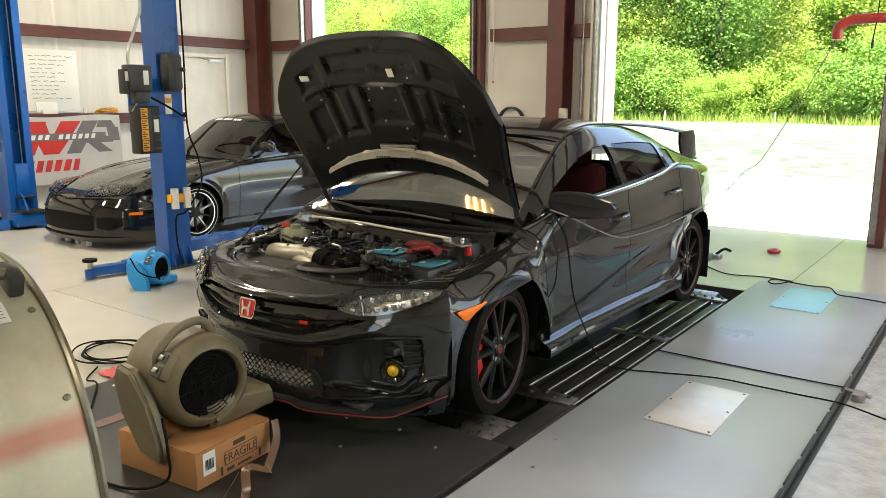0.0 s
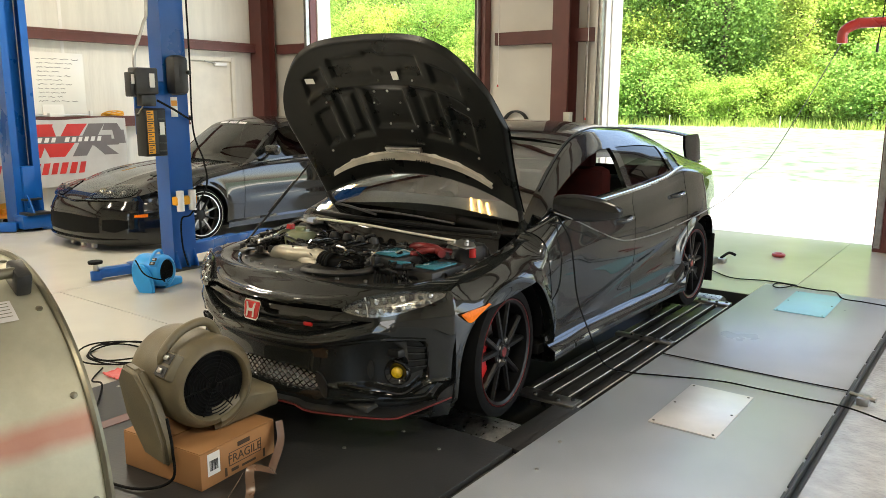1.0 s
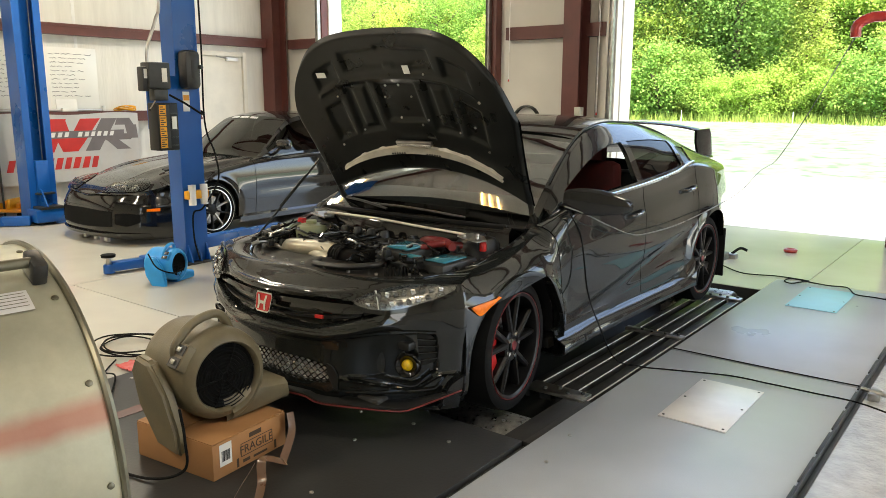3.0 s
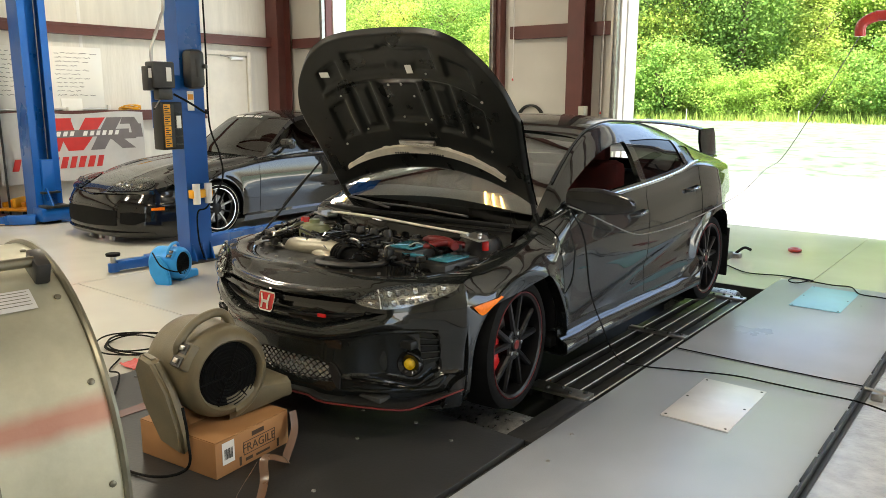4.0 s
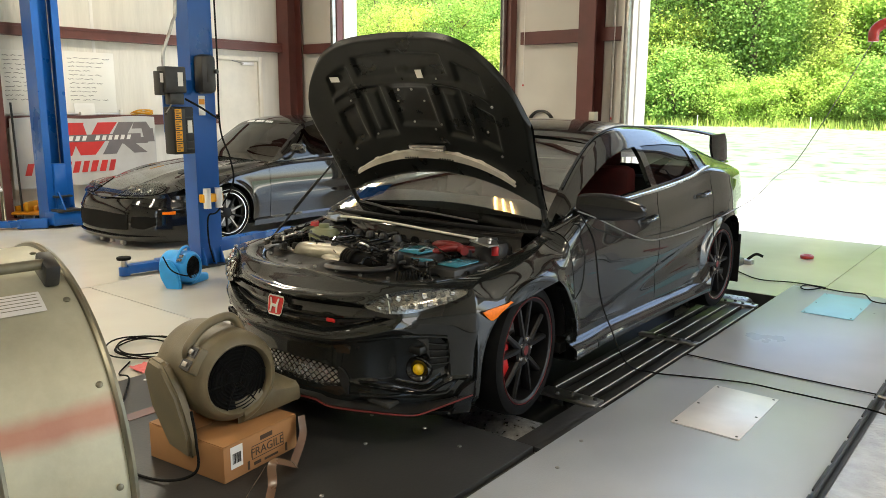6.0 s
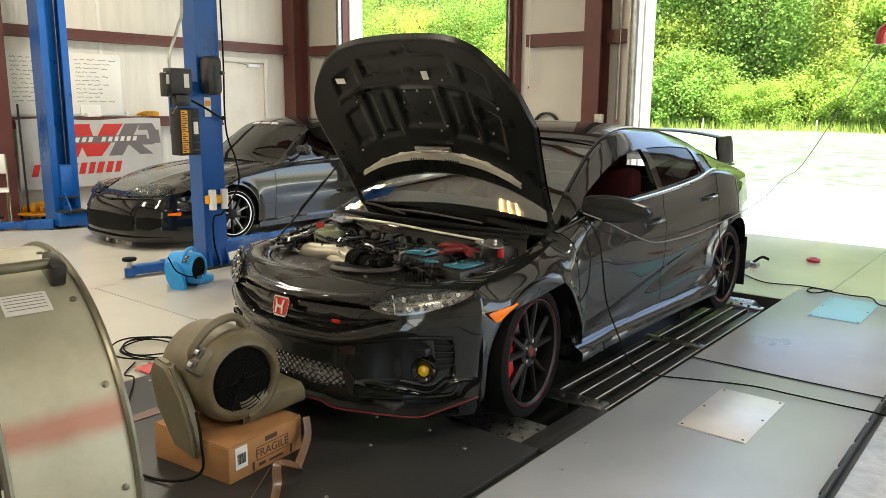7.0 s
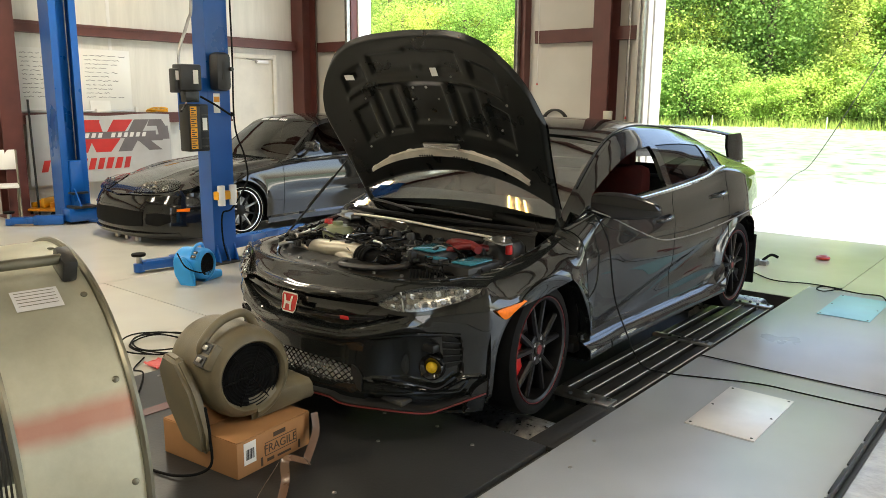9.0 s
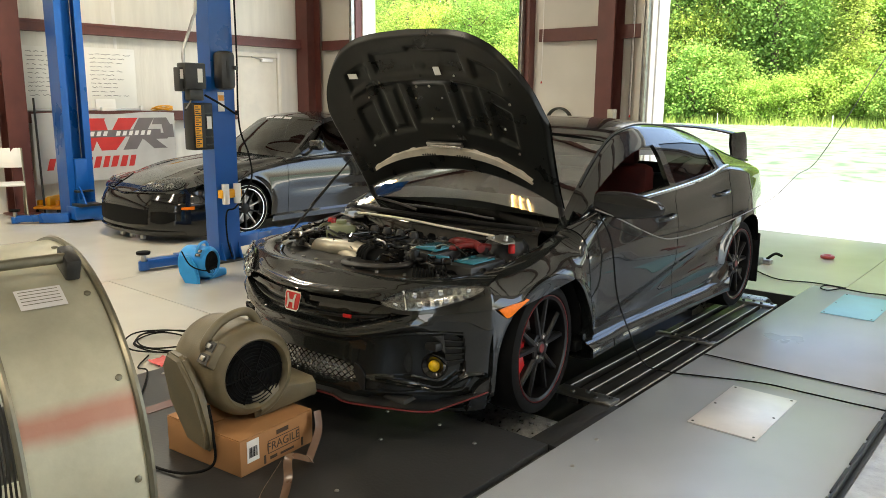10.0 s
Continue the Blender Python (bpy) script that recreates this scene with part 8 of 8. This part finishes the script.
# ---- trees and shrubs ----
def leaf_material(name, col, trans):
    m, n, l, b = nodes_of(name)
    g, o = n.new("ShaderNodeNewGeometry"), n.new("ShaderNodeObjectInfo")
    hs = n.new("ShaderNodeHueSaturation")
    hs.inputs["Color"].default_value = (*col, 1)
    mr, mh = n.new("ShaderNodeMapRange"), n.new("ShaderNodeMapRange")
    mr.inputs[3].default_value, mr.inputs[4].default_value = 0.55, 1.3
    mh.inputs[3].default_value, mh.inputs[4].default_value = 0.475, 0.52
    l.new(g.outputs["Random Per Island"], mr.inputs[0]), l.new(mr.outputs[0], hs.inputs["Value"])
    l.new(o.outputs["Random"], mh.inputs[0]), l.new(mh.outputs[0], hs.inputs["Hue"])
    l.new(hs.outputs[0], b.inputs["Base Color"])
    b.inputs["Roughness"].default_value = 0.65
    b.inputs["Specular IOR Level"].default_value = 0.12
    tr, mx = n.new("ShaderNodeBsdfTranslucent"), n.new("ShaderNodeMixShader")
    l.new(hs.outputs[0], tr.inputs[0])
    mx.inputs[0].default_value = trans
    l.new(b.outputs[0], mx.inputs[1]), l.new(tr.outputs[0], mx.inputs[2])
    l.new(mx.outputs[0], n["Material Output"].inputs[0])
    return m


LEAF = [leaf_material("leaf_light", (0.33, 0.47, 0.095), 0.5), leaf_material("leaf_mid", (0.25, 0.39, 0.085), 0.5), leaf_material("leaf_dark", (0.2, 0.33, 0.08), 0.5), leaf_material("pine_needles", (0.31, 0.41, 0.09), 0.45)]


def crown_mesh(seed, clumps, per, rad, hgt, leaf, lift_, shape):
    r = np.random.default_rng(seed)
    vs, n = [], 0
    for c in range(clumps):
        while True:
            p = r.uniform(-1, 1, 3)
            q = np.linalg.norm(p)
            if 0.35 < q < 1:
                break
        if shape == "cone":
            z = r.uniform(0, 1) ** 1.2
            a = r.uniform(0, 6.283)
            rr = (1 - z) * r.uniform(0.5, 1.05) + 0.06
            ctr = np.array((math.cos(a) * rr * rad, math.sin(a) * rr * rad, lift_ + z * hgt))
            cs = rad * 0.2
        else:
            ctr = np.array((p[0] * rad, p[1] * rad, lift_ + (p[2] * 0.5 + 0.5) * hgt))
            cs = rad * r.uniform(0.14, 0.3)
        pos = ctr + r.normal(0, 1, (per, 3)) * cs * np.array((1, 1, 0.6))
        d = r.normal(0, 1, (per, 3)); d[:, 2] = d[:, 2] * 0.5 - 0.15
        d /= np.linalg.norm(d, axis=1)[:, None]
        u = np.cross(d, r.normal(0, 1, (per, 3)))
        u /= np.linalg.norm(u, axis=1)[:, None]
        s = leaf * r.uniform(0.6, 1.3, (per, 1))
        wv = 0.22 if shape == "cone" else 0.42
        vs.append(np.stack((pos, pos + d * s * 0.5 + u * s * wv, pos + d * s, pos + d * s * 0.5 - u * s * wv), 1).reshape(-1, 3))
    v = np.concatenate(vs)
    k = len(v) // 4
    me = bpy.data.meshes.new("crown")
    me.from_pydata(v.tolist(), [], np.arange(k * 4).reshape(-1, 4).tolist())
    return me


def make_tree(name, label, cat, seed, mt, clumps, per, rad, hgt, leaf, lift_, shape, trunk_h, group):
    t = thing(name, label, cat, group=group)
    r = random.Random(seed)
    bm = bmesh.new()
    tr_ = 0.03 + 0.016 * trunk_h
    tube(bm, [(0, 0, -0.4), (r.uniform(-0.1, 0.1), r.uniform(-0.1, 0.1), trunk_h * 0.4), (r.uniform(-0.3, 0.3), r.uniform(-0.3, 0.3), trunk_h)], tr_, 8, 4)
    for k in range(5):
        a = r.uniform(0, 6.28)
        z = trunk_h * r.uniform(0.4, 0.9)
        rod(bm, (0, 0, z), (math.cos(a) * rad * 0.7, math.sin(a) * rad * 0.7, z + hgt * 0.25), tr_ * 0.4, 6, tr_ * 0.12)
    part("trunk", bm, M["bark"], t)
    me = crown_mesh(seed, clumps, per, rad, hgt, leaf, lift_, shape)
    me.materials.append(mt)
    c = new("crown", me)
    c.parent = t
    return t


PROTO = [make_tree("tree", "tall leafy broadleaf tree in full sun", "tree", 11, LEAF[1], 120, 150, 2.9, 9.0, 0.155, 0.9, "ball", 9, "tree line"),
         make_tree("tree", "tall leafy broadleaf tree with pale foliage", "tree", 12, LEAF[0], 120, 150, 2.7, 8.0, 0.155, 0.7, "ball", 8, "tree line"),
         make_tree("tree", "dark dense broadleaf tree at the wood's edge", "tree", 13, LEAF[2], 120, 150, 3.2, 10.0, 0.155, 0.8, "ball", 10, "tree line"),
         make_tree("pine_tree", "young yellow-green pine at the wood's edge", "tree", 14, LEAF[3], 190, 95, 2.1, 8.5, 0.2, 0.6, "cone", 9, "tree line")]
SHRUB = [make_tree("shrub", "bright green leafy shrub at the wood's edge", "shrub", 21, LEAF[0], 60, 130, 1.5, 2.6, 0.115, 0.1, "ball", 1.6, "shrub row"),
         make_tree("shrub", "mid-green leafy shrub at the wood's edge", "shrub", 22, LEAF[1], 60, 130, 1.6, 3.2, 0.12, 0.1, "ball", 2.0, "shrub row"),
         make_tree("shrub", "yellow-green feathery shrub at the wood's edge", "shrub", 23, LEAF[3], 60, 120, 1.2, 2.2, 0.11, 0.05, "ball", 1.2, "shrub row")]
tr = random.Random(5)


def ground_z(x, y):
    return -0.12 + 0.75 * (1 - math.exp(-max(0, y - 8) / 22))


def tree_line(protos, n, near, far, x0, x1, smin, smax):
    first = set()
    for i in range(n):
        x = x0 + (x1 - x0) * (i + tr.uniform(0.1, 0.9)) / n
        y = tr.uniform(near, far) + 0.06 * abs(x)
        p = tr.choice(protos)
        s = tr.uniform(smin, smax)
        m = pose(x, y, ground_z(x, y) - 0.05, 0, 0, tr.uniform(0, 360)) @ Matrix.Scale(s, 4)
        if p.name not in first and p.matrix_basis == Matrix.Identity(4):
            p.matrix_basis = m
            first.add(p.name)
        else:
            c = copy_thing(p, pose(x, y, ground_z(x, y) - 0.05, 0, 0, tr.uniform(0, 360)))
            c.scale = (s, s, s)


tree_line(PROTO, 27, 41, 45, -52, 16, 0.8, 1.15)
tree_line([PROTO[0], PROTO[2]], 24, 46, 52, -62, 22, 1.0, 1.35)
tree_line([PROTO[2], PROTO[0]], 16, 54, 60, -72, 26, 1.2, 1.6)
tree_line([PROTO[3], PROTO[3], PROTO[1]], 9, 39.6, 40.6, -40, 12, 0.55, 0.85)
tree_line(SHRUB, 54, 36.5, 39.5, -48, 14, 0.75, 1.35)
# rough grass at the foot of the shrubs
gr = np.random.default_rng(3)
k = 9000
gx, gy = gr.uniform(-46, 13, k), 34.5 + gr.uniform(0, 3.5, k) + 0.0
gy = gy + 0.06 * np.abs(gx)
gz = -0.12 + 0.75 * (1 - np.exp(-np.maximum(0, gy - 8) / 22))
a = gr.uniform(0, 6.283, k)
h = gr.uniform(0.15, 0.6, k)
w = 0.03
base = np.stack((gx, gy, gz - 0.05), 1)
off = np.stack((np.cos(a) * w, np.sin(a) * w, np.zeros(k)), 1)
tip = base + np.stack((gr.normal(0, 0.1, k), gr.normal(0, 0.1, k), h), 1)
v = np.stack((base - off, base + off, tip), 1).reshape(-1, 3)
me = bpy.data.meshes.new("rough_grass")
me.from_pydata(v.tolist(), [], np.arange(k * 3).reshape(-1, 3).tolist())
me.materials.append(LEAF[3])
tagged(new("rough_grass", me), "tall rough grass along the shrubs", "grass", kind="stuff")
for i in range(9):
    x = -38 + 5.3 * i
    y = 34.2 + 0.06 * abs(x)
    o = rodpart("fence_post", (x, y, ground_z(x, y) - 0.3), (x, y, ground_z(x, y) + 0.55), 0.018, M["jamb"], n=8)
    tagged(o, "short pale marker post in the rough grass", "post", group="marker posts")
